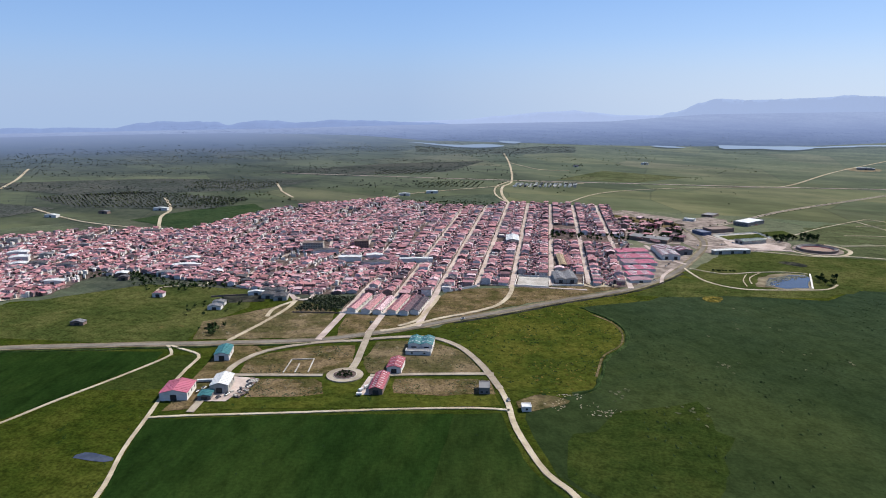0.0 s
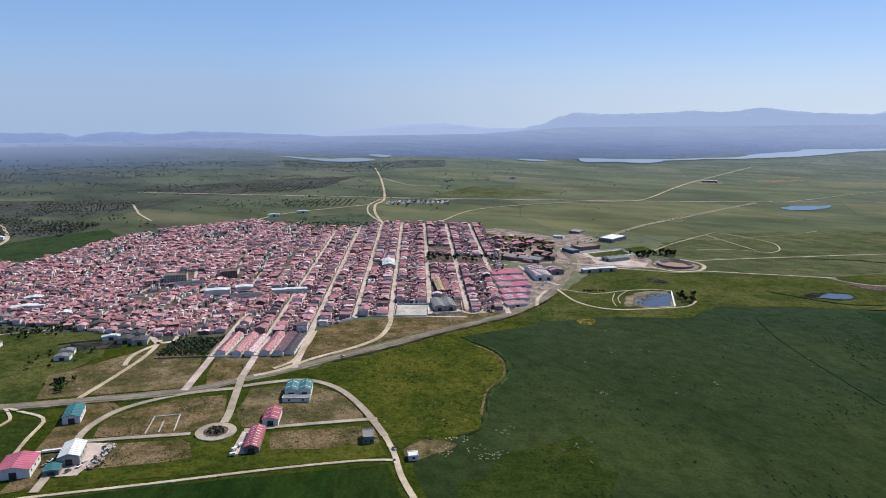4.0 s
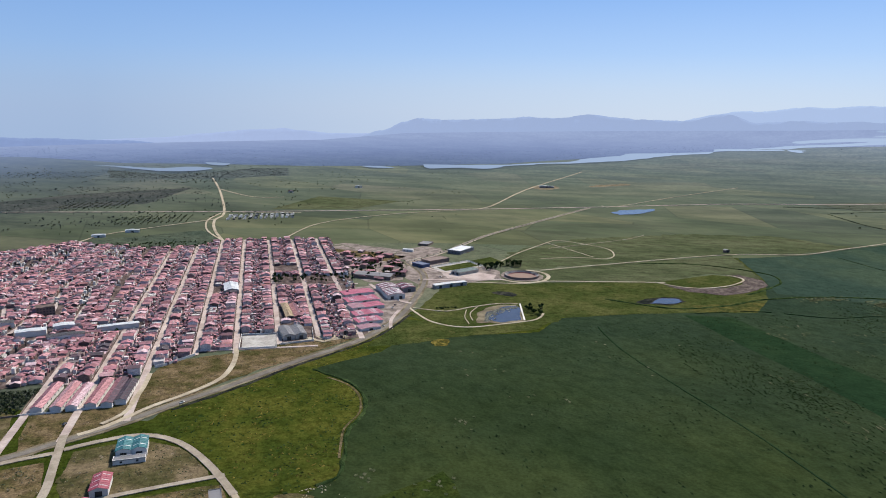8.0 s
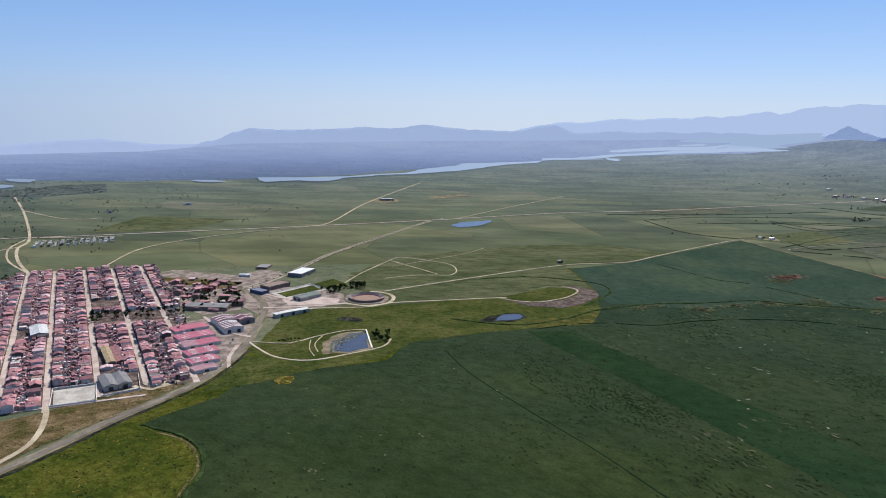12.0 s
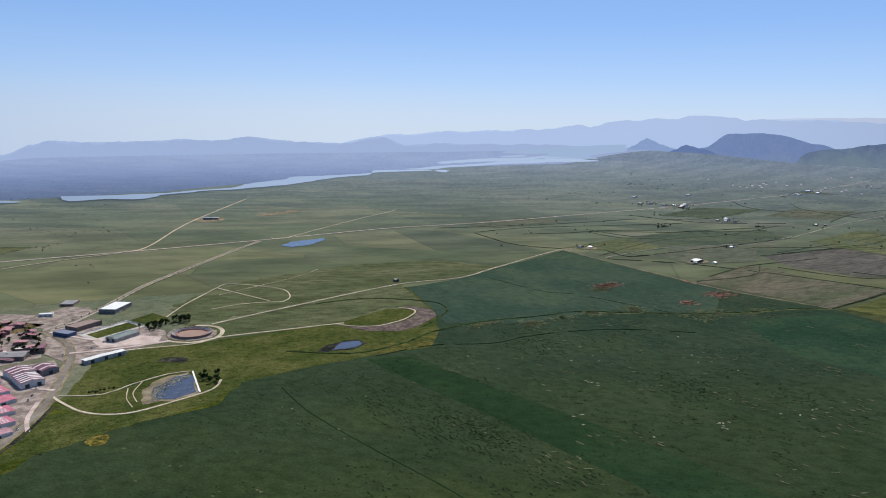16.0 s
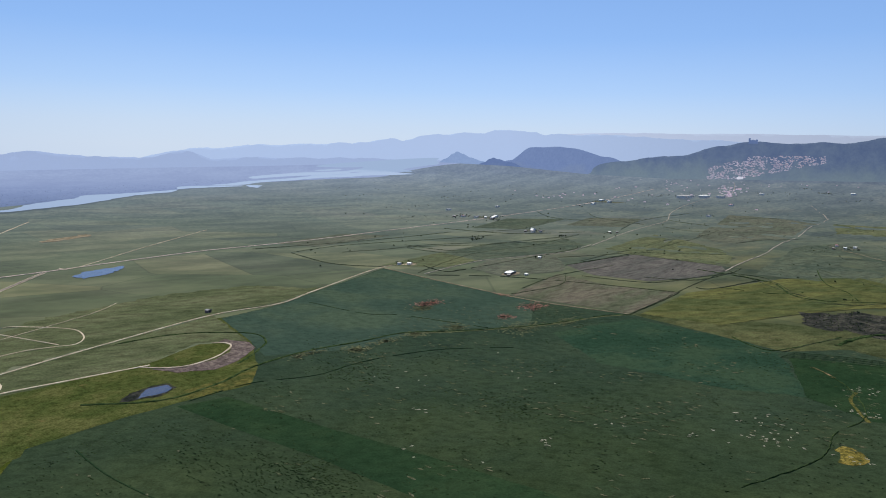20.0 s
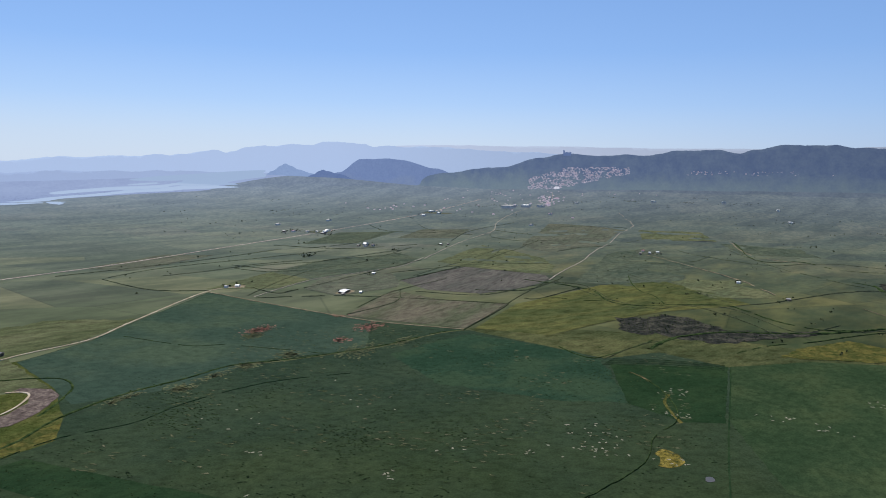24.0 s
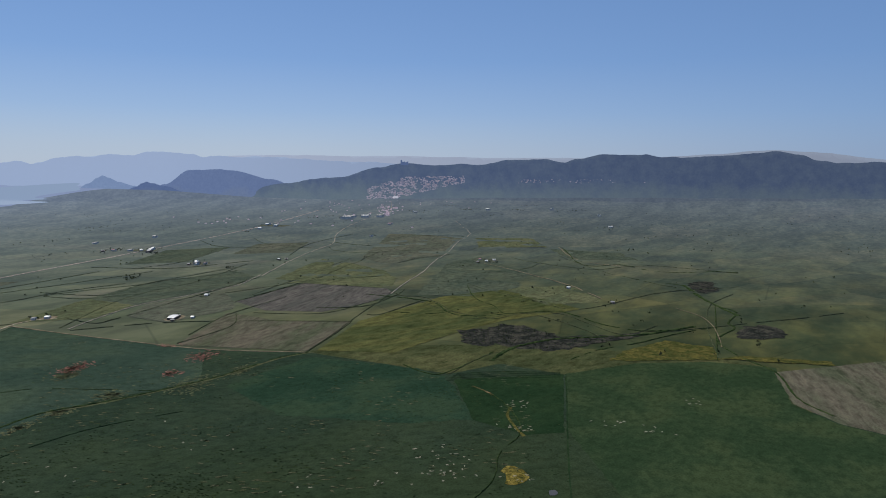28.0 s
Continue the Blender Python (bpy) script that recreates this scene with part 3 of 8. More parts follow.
def curve_through(pts, step=9.0, closed=False):
    """A smooth line, in metres, through the given corners of the plan."""
    pts = [(PLAN * a, PLAN * b) for a, b in pts]
    n = len(pts)
    out = []
    for i in range(n if closed else n - 1):
        if closed:
            p = [Vector((*pts[(i + k) % n], 0)) for k in (-1, 0, 1, 2)]
        else:
            p = [Vector((*pts[min(n - 1, max(0, i + k))], 0)) for k in (-1, 0, 1, 2)]
        m = max(2, int((p[2] - p[1]).length / step))
        for j in range(m):
            t = j / m
            out.append(0.5 * (2 * p[1] + (p[2] - p[0]) * t + (2 * p[0] - 5 * p[1] + 4 * p[2] - p[3]) * t * t + (3 * p[1] - p[0] - 3 * p[2] + p[3]) * t ** 3))
    if not closed:
        out.append(Vector((*pts[-1], 0)))
    return out


def put(x, y, z):
    return lay(x, y, z + swell(x, y))[0]


def strip(name, pts, width, mat, lift, label="", category="", ragged=0.12, step=9.0, kind="structure"):
    """A road or track: a smooth ribbon with uneven edges and a little thickness."""
    line = curve_through(pts, step)
    bm = bmesh.new()
    rows = []
    for i, p in enumerate(line):
        way = (line[min(i + 1, len(line) - 1)] - line[max(i - 1, 0)]).normalized()
        side = Vector((-way.y, way.x, 0))
        w = [0.66 * PLAN * width / 2 * (1 + ragged * noise.noise(Vector((p.x / 14, p.y / 14, k)))) for k in (1.5, 9.5)]
        a, b = p + side * w[0], p - side * w[1]
        rows.append([bm.verts.new(put(q.x, q.y, z)) for q, z in ((a, lift - 0.5), (a, lift), (b, lift), (b, lift - 0.5))])
    for r, s in zip(rows, rows[1:]):
        for k in range(3):
            bm.faces.new((r[k], s[k], s[k + 1], r[k + 1]))
    bmesh.ops.recalc_face_normals(bm, faces=bm.faces)
    return tagged(part(name, bm, mat), label, category, kind=kind)


def patch(name, pts, mat, lift, label="", category="field", smooth=False, ragged=2.0, fine=0.0, step=12.0, kind="structure"):
    """A field: a sheet over the ground with a slightly uneven outline."""
    if smooth:
        line = curve_through(pts, step, True)
    else:
        line = []
        for i, p in enumerate(pts):
            a, b = PLAN * Vector((*p, 0)), PLAN * Vector((*pts[(i + 1) % len(pts)], 0))
            m = max(1, int((b - a).length / step))
            line += [a.lerp(b, j / m) for j in range(m)]
    bm = bmesh.new()
    vs = []
    for p in line:
        e = Vector((noise.noise(p / 17), noise.noise(p / 17 + Vector((5, 5, 5))), 0)) * ragged
        vs.append(bm.verts.new(p + e))
    for i in range(len(vs)):
        bm.edges.new((vs[i], vs[(i + 1) % len(vs)]))
    bmesh.ops.triangle_fill(bm, edges=bm.edges[:], use_beauty=True)
    for _ in range(7 if fine else 0):
        long = [e for e in bm.edges if e.calc_length() > fine]
        if not long:
            break
        bmesh.ops.subdivide_edges(bm, edges=long, cuts=1)
        bmesh.ops.triangulate(bm, faces=[f for f in bm.faces if len(f.verts) > 3])
    for v in bm.verts:
        v.co = put(v.co.x, v.co.y, lift)
    bmesh.ops.recalc_face_normals(bm, faces=bm.faces)
    if bm.faces and sum(f.normal.z for f in bm.faces) < 0:
        bmesh.ops.reverse_faces(bm, faces=bm.faces)
    return tagged(part(name, bm, mat), label, category, kind=kind)


# ------------------------------------------------------------------ ground and distance
def ground_ring(name, radii, mat, segments, label):
    bm = bmesh.new()
    rows = []
    for r in radii:
        row = []
        for k in range(segments):
            a = 2 * math.pi * k / segments
            row.append(bm.verts.new(put(HUB[0] + r * math.sin(a), HUB[1] + r * math.cos(a), 0)))
        rows.append(row)
    if radii[0] < 1:
        for v in rows[0]:
            v.co = (HUB[0], HUB[1], 0)
    for r, s in zip(rows, rows[1:]):
        for k in range(segments):
            n = (k + 1) % segments
            bm.faces.new((r[k], r[n], s[n], s[k]))
    bmesh.ops.remove_doubles(bm, verts=rows[0], dist=0.001)
    bmesh.ops.recalc_face_normals(bm, faces=bm.faces)
    ob = part(name, bm, mat)
    return tagged(ob, label, "ground", kind="structure")


ground_ring("ground", [0.1] + [48 * i for i in range(1, 27)], M["pasture"], 288, "rolling green pasture with worn paler patches")


def rim(az):
    """How low, in degrees, the far plain ends before the hills."""
    keys = ((-180, 2.0), (-40, 2.25), (1, 2.1), (8, 1.6), (38, 1.3), (52, 1.0), (58, 1.3), (64, 1.9), (70, 2.2), (100, 2.2), (180, 2.0))
    for (a, p), (b, q) in zip(keys, keys[1:]):
        if a <= az <= b:
            return p + (q - p) * (az - a) / (b - a)
    return 1.9


def water_line(az):
    """Metres from the hub to the far bank of the reservoir, by bearing in degrees."""
    keys = ((-180, 4200), (-46, 4300), (-30, 4300), (-20, 3900), (-14, 3350), (0, 3080), (7.3, 3120), (16, 3370), (25.8, 4180), (31, 4860), (37.6, 6000), (47.8, 7400), (50.8, 10800), (53, 14000), (60, 60000), (180, 60000))
    for (a, p), (b, q) in zip(keys, keys[1:]):
        if a <= az <= b:
            return p + (q - p) * (az - a) / (b - a)
    return 60000


def far_sheet(name, inner, outer, mat, label, segments=360, steps=40):
    bm = bmesh.new()
    rows = []
    for i in range(steps + 1):
        row = []
        for k in range(segments):
            a = 2 * math.pi * k / segments
            aa = a if a <= math.pi else a - 2 * math.pi
            end = eye_level(max(-1.4, min(2.2, aa))) / math.tan(radians(rim(math.degrees(aa))))
            r0, r1 = min(end, inner(math.degrees(aa))), min(end, outer(math.degrees(aa)))
            r = r0 * (r1 / r0) ** (i / steps)
            row.append(bm.verts.new(put(HUB[0] + r * math.sin(a), HUB[1] + r * math.cos(a), -0.3)))
        rows.append(row)
    for r, q in zip(rows, rows[1:]):
        for k in range(segments):
            n = (k + 1) % segments
            if (r[k].co - q[k].co).length + (r[n].co - q[n].co).length > 0.01:
                bm.faces.new((r[k], r[n], q[n], q[k]))
    bmesh.ops.recalc_face_normals(bm, faces=bm.faces)
    return tagged(part(name, bm, mat), label, "plain", kind="structure")


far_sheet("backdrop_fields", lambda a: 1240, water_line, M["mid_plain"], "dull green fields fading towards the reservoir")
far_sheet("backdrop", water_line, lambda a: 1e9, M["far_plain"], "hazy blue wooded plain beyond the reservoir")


def skyline(name, tops, dist, deep, mat, label, rough=0.25, base=-2.6):
    """A range of hills: tops are pairs of bearing and height in degrees seen from the hub, at a true distance."""
    az = [a for a, _ in tops]
    bm = bmesh.new()
    cols = int((az[-1] - az[0]) / 0.09)
    rows = []
    for i in range(cols + 1):
        a = az[0] + (az[-1] - az[0]) * i / cols
        k = max(j for j in range(len(tops)) if az[j] <= a + 1e-9)
        k = min(k, len(tops) - 2)
        f = (a - az[k]) / (az[k + 1] - az[k])
        f = f * f * (3 - 2 * f)
        e = tops[k][1] * (1 - f) + tops[k + 1][1] * f
        e += rough * (noise.fractal(Vector((a * 0.55, dist / 1000, 2.2)), 0.75, 2.1, 7)) * min(1, (e - base) / 1.5) * 0.4
        ar = radians(a)
        col = []
        for q in (0, 0.12, 0.3, 0.5, 0.72, 0.88, 1.0, 1.15, 1.5):
            d = dist + deep * (q - 1)
            if q <= 1:
                h = base + (e - base) * (q ** 1.3) * (1 + (0.16 * noise.noise(Vector((a * 0.9, q * 5, dist))) if 0 < q < 1 else 0))
            else:
                h = e - (q - 1) * 4
            x, y = HUB[0] + d * math.sin(ar), HUB[1] + d * math.cos(ar)
            col.append(bm.verts.new((x, y, eye_level(ar) + d * math.tan(radians(h)))))
        rows.append(col)
    for r, s in zip(rows, rows[1:]):
        for k in range(len(r) - 1):
            bm.faces.new((r[k], r[k + 1], s[k + 1], s[k]))
    bmesh.ops.recalc_face_normals(bm, faces=bm.faces)
    for f in bm.faces:
        f.smooth = True
    return tagged(part(name, bm, mat), label, "hills", kind="structure")


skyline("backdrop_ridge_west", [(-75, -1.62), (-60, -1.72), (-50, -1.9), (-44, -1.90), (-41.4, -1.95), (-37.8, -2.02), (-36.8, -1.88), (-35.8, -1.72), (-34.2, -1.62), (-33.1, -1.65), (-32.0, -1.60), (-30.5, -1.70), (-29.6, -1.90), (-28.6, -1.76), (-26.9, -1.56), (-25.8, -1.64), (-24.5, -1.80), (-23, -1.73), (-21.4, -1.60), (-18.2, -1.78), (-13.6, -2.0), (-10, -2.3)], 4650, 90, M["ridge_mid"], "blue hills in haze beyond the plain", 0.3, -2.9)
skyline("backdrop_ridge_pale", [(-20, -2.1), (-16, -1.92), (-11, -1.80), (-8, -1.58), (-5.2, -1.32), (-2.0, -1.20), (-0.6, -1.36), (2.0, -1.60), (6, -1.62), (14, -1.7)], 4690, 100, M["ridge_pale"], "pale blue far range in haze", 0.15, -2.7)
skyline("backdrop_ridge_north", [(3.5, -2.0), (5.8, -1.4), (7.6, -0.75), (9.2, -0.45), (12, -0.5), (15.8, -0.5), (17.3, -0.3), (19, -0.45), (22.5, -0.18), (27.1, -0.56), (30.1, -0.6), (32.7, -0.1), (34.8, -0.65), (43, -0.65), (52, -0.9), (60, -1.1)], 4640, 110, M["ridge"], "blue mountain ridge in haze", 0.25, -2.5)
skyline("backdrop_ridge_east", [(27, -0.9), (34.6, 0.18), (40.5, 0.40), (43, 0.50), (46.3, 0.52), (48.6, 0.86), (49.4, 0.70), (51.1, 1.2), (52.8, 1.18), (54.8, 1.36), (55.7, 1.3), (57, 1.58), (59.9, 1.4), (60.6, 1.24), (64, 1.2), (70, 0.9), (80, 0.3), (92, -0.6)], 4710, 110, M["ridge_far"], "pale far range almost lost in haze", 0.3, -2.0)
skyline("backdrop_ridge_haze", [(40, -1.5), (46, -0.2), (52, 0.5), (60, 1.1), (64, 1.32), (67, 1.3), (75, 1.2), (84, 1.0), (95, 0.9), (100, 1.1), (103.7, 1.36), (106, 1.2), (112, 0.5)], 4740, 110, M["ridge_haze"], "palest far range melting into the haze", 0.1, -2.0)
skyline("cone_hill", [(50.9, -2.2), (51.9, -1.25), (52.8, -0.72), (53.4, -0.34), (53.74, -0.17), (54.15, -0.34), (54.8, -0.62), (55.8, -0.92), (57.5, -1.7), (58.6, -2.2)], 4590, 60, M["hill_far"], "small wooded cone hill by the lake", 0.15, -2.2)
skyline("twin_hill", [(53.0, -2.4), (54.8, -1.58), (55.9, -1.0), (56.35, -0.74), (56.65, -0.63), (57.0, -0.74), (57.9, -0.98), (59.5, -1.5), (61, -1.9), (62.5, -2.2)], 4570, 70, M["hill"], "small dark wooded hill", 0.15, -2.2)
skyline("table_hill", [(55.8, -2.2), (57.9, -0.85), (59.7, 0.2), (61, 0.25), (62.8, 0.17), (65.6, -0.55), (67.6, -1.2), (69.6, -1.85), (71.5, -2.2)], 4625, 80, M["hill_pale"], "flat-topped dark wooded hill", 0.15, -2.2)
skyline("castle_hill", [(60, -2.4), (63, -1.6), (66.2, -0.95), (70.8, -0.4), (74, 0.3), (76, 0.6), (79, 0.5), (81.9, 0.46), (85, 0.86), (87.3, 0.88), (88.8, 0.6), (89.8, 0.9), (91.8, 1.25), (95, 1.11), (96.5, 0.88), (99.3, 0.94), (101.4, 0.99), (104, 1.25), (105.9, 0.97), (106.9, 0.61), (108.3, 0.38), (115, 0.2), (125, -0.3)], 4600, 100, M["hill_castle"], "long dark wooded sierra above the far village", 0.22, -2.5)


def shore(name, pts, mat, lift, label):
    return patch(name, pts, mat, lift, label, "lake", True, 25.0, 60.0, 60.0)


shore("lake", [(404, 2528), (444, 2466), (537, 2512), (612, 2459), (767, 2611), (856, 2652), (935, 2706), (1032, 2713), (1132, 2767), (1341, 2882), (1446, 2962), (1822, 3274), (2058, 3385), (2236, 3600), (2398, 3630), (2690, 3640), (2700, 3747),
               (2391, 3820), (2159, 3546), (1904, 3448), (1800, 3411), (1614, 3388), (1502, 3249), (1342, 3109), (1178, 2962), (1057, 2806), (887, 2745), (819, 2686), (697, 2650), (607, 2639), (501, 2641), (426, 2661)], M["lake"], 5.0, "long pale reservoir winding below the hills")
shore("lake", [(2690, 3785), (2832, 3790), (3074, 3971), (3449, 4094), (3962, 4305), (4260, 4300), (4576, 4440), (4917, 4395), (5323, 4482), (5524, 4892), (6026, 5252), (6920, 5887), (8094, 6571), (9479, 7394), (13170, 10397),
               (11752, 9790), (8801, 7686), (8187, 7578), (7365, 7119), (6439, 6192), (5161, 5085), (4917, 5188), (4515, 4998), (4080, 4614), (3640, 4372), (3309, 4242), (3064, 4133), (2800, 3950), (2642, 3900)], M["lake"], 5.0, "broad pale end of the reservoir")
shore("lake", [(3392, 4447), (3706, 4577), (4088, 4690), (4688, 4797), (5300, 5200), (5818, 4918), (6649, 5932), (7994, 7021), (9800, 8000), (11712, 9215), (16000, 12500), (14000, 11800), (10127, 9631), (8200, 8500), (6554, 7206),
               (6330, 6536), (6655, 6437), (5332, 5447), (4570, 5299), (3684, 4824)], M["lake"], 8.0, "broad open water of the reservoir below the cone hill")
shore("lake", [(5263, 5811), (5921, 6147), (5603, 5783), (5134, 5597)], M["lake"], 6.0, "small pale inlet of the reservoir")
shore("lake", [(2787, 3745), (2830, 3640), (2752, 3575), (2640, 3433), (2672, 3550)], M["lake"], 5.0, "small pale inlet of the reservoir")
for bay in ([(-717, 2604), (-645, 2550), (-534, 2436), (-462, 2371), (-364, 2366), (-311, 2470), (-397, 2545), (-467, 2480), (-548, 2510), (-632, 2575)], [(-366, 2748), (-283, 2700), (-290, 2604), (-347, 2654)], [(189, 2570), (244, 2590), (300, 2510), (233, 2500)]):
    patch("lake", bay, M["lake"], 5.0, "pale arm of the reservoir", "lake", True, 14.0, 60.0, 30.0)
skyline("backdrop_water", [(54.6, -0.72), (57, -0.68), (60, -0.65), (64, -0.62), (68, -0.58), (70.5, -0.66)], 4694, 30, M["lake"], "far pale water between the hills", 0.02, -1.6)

# ------------------------------------------------------------------ fields
patch("meadow", [(-480, 200), (-480, 480), (-300, 562), (-150, 500), (-112, 490), (40, 625), (60, 500), (30, 300), (110, 60), (60, -60), (-420, 60)], M["meadow_deep"], 0.08, "green grassland round the estate", ragged=3)
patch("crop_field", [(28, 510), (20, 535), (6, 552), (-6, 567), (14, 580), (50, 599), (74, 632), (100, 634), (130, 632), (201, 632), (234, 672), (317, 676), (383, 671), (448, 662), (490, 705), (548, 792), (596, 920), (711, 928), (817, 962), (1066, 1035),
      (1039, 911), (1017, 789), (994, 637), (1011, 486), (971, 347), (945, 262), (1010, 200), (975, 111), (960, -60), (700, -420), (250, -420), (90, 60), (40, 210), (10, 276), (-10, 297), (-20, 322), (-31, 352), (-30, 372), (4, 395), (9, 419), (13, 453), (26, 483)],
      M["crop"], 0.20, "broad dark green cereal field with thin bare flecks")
patch("crop_field", [(520, 730), (548, 792), (596, 918), (711, 926), (817, 960), (1060, 1030), (1036, 911), (1014, 789), (990, 640), (845, 567), (746, 655), (609, 670)], M["crop_blue"], 0.30, "blue-green cereal field with bare spots")
patch("crop_strip", [(366, 664), (411, 650), (419, 530), (431, 410), (436, 337), (440, 200), (425, 60), (360, 60), (374, 326), (373, 389), (373, 493), (367, 590)], M["crop_dark"], 0.34, "darker strip of taller crop")
patch("crop_field", [(834, 525), (905, 505), (987, 472), (975, 380), (958, 303), (925, 262), (850, 232), (778, 208), (754, 290), (751, 423)], M["crop_teal"], 0.36, "bluish stand of young cereal by the ditch", ragged=9, step=8)
patch("crop_field", [(922, 252), (976, 112), (762, 110), (746, 147), (763, 177), (778, 208), (850, 230)], M["crop_dark"], 0.40, "darker square of tall green crop", ragged=3)
for k_ in range(7):
    strip("drill_row", [(916 + 5.5 * k_, 262 - 1.5 * k_), (936 + 5.5 * k_, 200), (952 + 4.5 * k_, 150), (957 + 4.0 * k_, 116)], 1.8, M["crop_light"] if k_ % 2 else M["crop_dark"], 0.62, "curved drill row along the head of the field", "drill row", 0.5, 6)
patch("crop_field", [(978, 109), (1051, 13), (1082, -94), (1070, -180), (909, -154), (848, -182), (700, -380), (600, -380), (620, 60), (770, 106)], M["crop_light"], 0.38, "mid-green cereal field beside a straight boundary")
patch("ploughed_field", [(1045, -172), (1180, -420), (900, -420), (823, -221), (848, -185), (909, -156)], M["plough"], 0.42, "bare tan ploughed field")
patch("meadow", [(-112, 478), (-108, 500), (-14, 586), (40, 634), (100, 722), (250, 700), (230, 640), (60, 580), (36, 500), (16, 400), (-30, 376), (-50, 385), (-68, 425), (-90, 458)], M["meadow"], 0.18, "olive meadow along the road", ragged=4)
strip("field_margin", [(200, 650), (240, 676), (317, 680), (383, 675), (448, 666), (492, 709), (550, 796), (598, 924)], 60, M["meadow_green"], 0.12, "grassy margin above the crop", "verge", 0.3)
patch("meadow", [(-108, 496), (-60, 534), (-14, 578), (34, 620), (52, 604), (12, 582), (-4, 568), (5, 550), (19, 534), (27, 511), (26, 484), (13, 454), (8, 419), (2, 396), (-24, 386), (-44, 388), (-64, 425), (-84, 455)], M["meadow"], 0.40, "bright yellow-green flowering meadow beside the road", ragged=4)
patch("meadow", [(38, 612), (80, 690), (150, 655), (200, 655), (235, 676), (201, 640), (130, 629), (82, 618), (62, 614)], M["meadow_green"], 0.38, "olive grass verge above the crop", ragged=6)
patch("yellow_patch", [(98, 620), (112, 624), (110, 610), (98, 608)], M["bloom"], 0.46, "yellow flowering patch on the verge", smooth=True, ragged=6, step=4)
patch("crop_field", [(-231, 307), (-160, 328), (-69, 350), (-64, 266), (-56, 60), (-190, 60), (-203, 236), (-218, 272)], M["crop_near"], 0.22, "dark green cereal field beside a dirt track")
patch("crop_field", [(-69, 349), (-44, 356), (-36, 330), (-22, 298), (-4, 276), (34, 206), (80, 60), (-58, 60), (-65, 266)], M["crop_mid"], 0.26, "mid-green cereal field with faint drill rows")
patch("crop_field", [(-306, 290), (-420, 370), (-392, 378), (-282, 402), (-277, 385), (-287, 352), (-296, 318)], M["crop_near"], 0.24, "green cereal field beside the road")
patch("meadow", [(-420, 180), (-303, 287), (-294, 318), (-283, 352), (-269, 394), (-251, 400), (-241, 338), (-233, 309), (-222, 274), (-206, 236), (-195, 140)], M["meadow_deep"], 0.22, "green meadow between two tracks")
patch("crop_field", [(-292, 334), (-283, 354), (-269, 396), (-254, 402), (-244, 346), (-262, 340)], M["crop_olive"], 0.3, "bright green corner field between two tracks", ragged=3)
patch("meadow", [(-470, 395), (-480, 470), (-460, 488), (-400, 556), (-294, 560), (-274, 508), (-288, 460), (-278, 424), (-330, 408)], M["meadow_green"], 0.26, "bright green meadow below the old town")
patch("waste_ground", [(-276, 428), (-291, 466), (-256, 512), (-243, 540), (-200, 512), (-186, 452)], M["dry"], 0.30, "dry trodden waste ground beside the town")
patch("waste_ground", [(-178, 455), (-190, 508), (-140, 524), (-120, 600), (-71, 615), (4, 645), (29, 636), (-64, 556), (-130, 490), (-156, 472)], M["weeds"], 0.30, "dry weedy land between the road and the houses", ragged=3)
patch("building_plot", [(-213, 378), (-219, 400), (-209, 415), (-185, 433), (-158, 441), (-149, 410), (-152, 391), (-169, 384)], M["weeds"], 0.30, "empty weedy plot of the industrial estate")
patch("building_plot", [(-134, 395), (-142, 410), (-146, 452), (-110, 462), (-86, 448), (-65, 416), (-64, 410), (-100, 402)], M["dry"], 0.30, "bare brown building plot")
patch("building_plot", [(-205, 326), (-208, 366), (-150, 382), (-116, 390), (-60, 404), (-46, 366), (-58, 362), (-100, 351)], M["meadow"], 0.30, "grassy building plot along the track")
patch("building_plot", [(-198, 371), (-163, 378), (-156, 375), (-150, 358), (-170, 350), (-192, 346)], M["weeds"], 0.42, "bare brown building plot", ragged=3)
patch("building_plot", [(-115, 389), (-58, 401), (-50, 380), (-80, 372), (-109, 368)], M["weeds"], 0.42, "bare brown building plot", ragged=3)
patch("building_plot", [(-228, 318), (-247, 420), (-225, 426), (-214, 416), (-225, 385), (-214, 324)], M["weeds"], 0.32, "weedy plot beside the sheds")
patch("pasture_strip", [(90, 700), (105, 672), (140, 652), (230, 660), (240, 676), (317, 676), (383, 671), (448, 662), (488, 705), (546, 792), (500, 830), (420, 805), (280, 812), (180, 826), (140, 800), (118, 760)], M["meadow_green"], 0.24, "damp green pasture round the ponds", ragged=4)
patch("pasture_strip", [(383, 673), (448, 664), (480, 695), (440, 700), (395, 697)], M["yellowed"], 0.34, "yellow grass corner by the small pond", ragged=4)
patch("crop_field", [(-8, 330), (20, 372), (62, 392), (74, 350), (60, 290), (48, 210), (16, 272), (-4, 296)], M["crop_olive"], 0.30, "yellowish green corner of the cereal field", ragged=7)
patch("pasture", [(1020, 486), (1090, 330), (1110, 250), (1130, 160), (1120, 60), (1105, -110), (1060, -200), (990, -140), (940, 60), (920, 262), (950, 400)], M["olive_pasture"], 0.16, "olive grass beyond the crop", "pasture", ragged=6)
patch("pasture", [(150, 830), (240, 818), (300, 792), (420, 806), (500, 836), (548, 800), (600, 944), (420, 910), (285, 880)], M["meadow_dull"], 0.2, "olive grass beside the crop", "pasture", ragged=5)
patch("pasture", [(262, 884), (416, 914), (597, 949), (711, 938), (830, 975), (780, 1080), (640, 1120), (437, 1100), (290, 1010), (240, 930)], M["meadow_dull"], 0.2, "olive grass round the dirt circuit", "pasture", ragged=18)
patch("ploughed_field", [(1010, 699), (1255, 737), (1205, 610), (1229, 488), (1018, 489)], M["plough"], 0.26, "reddish-brown ploughed field")
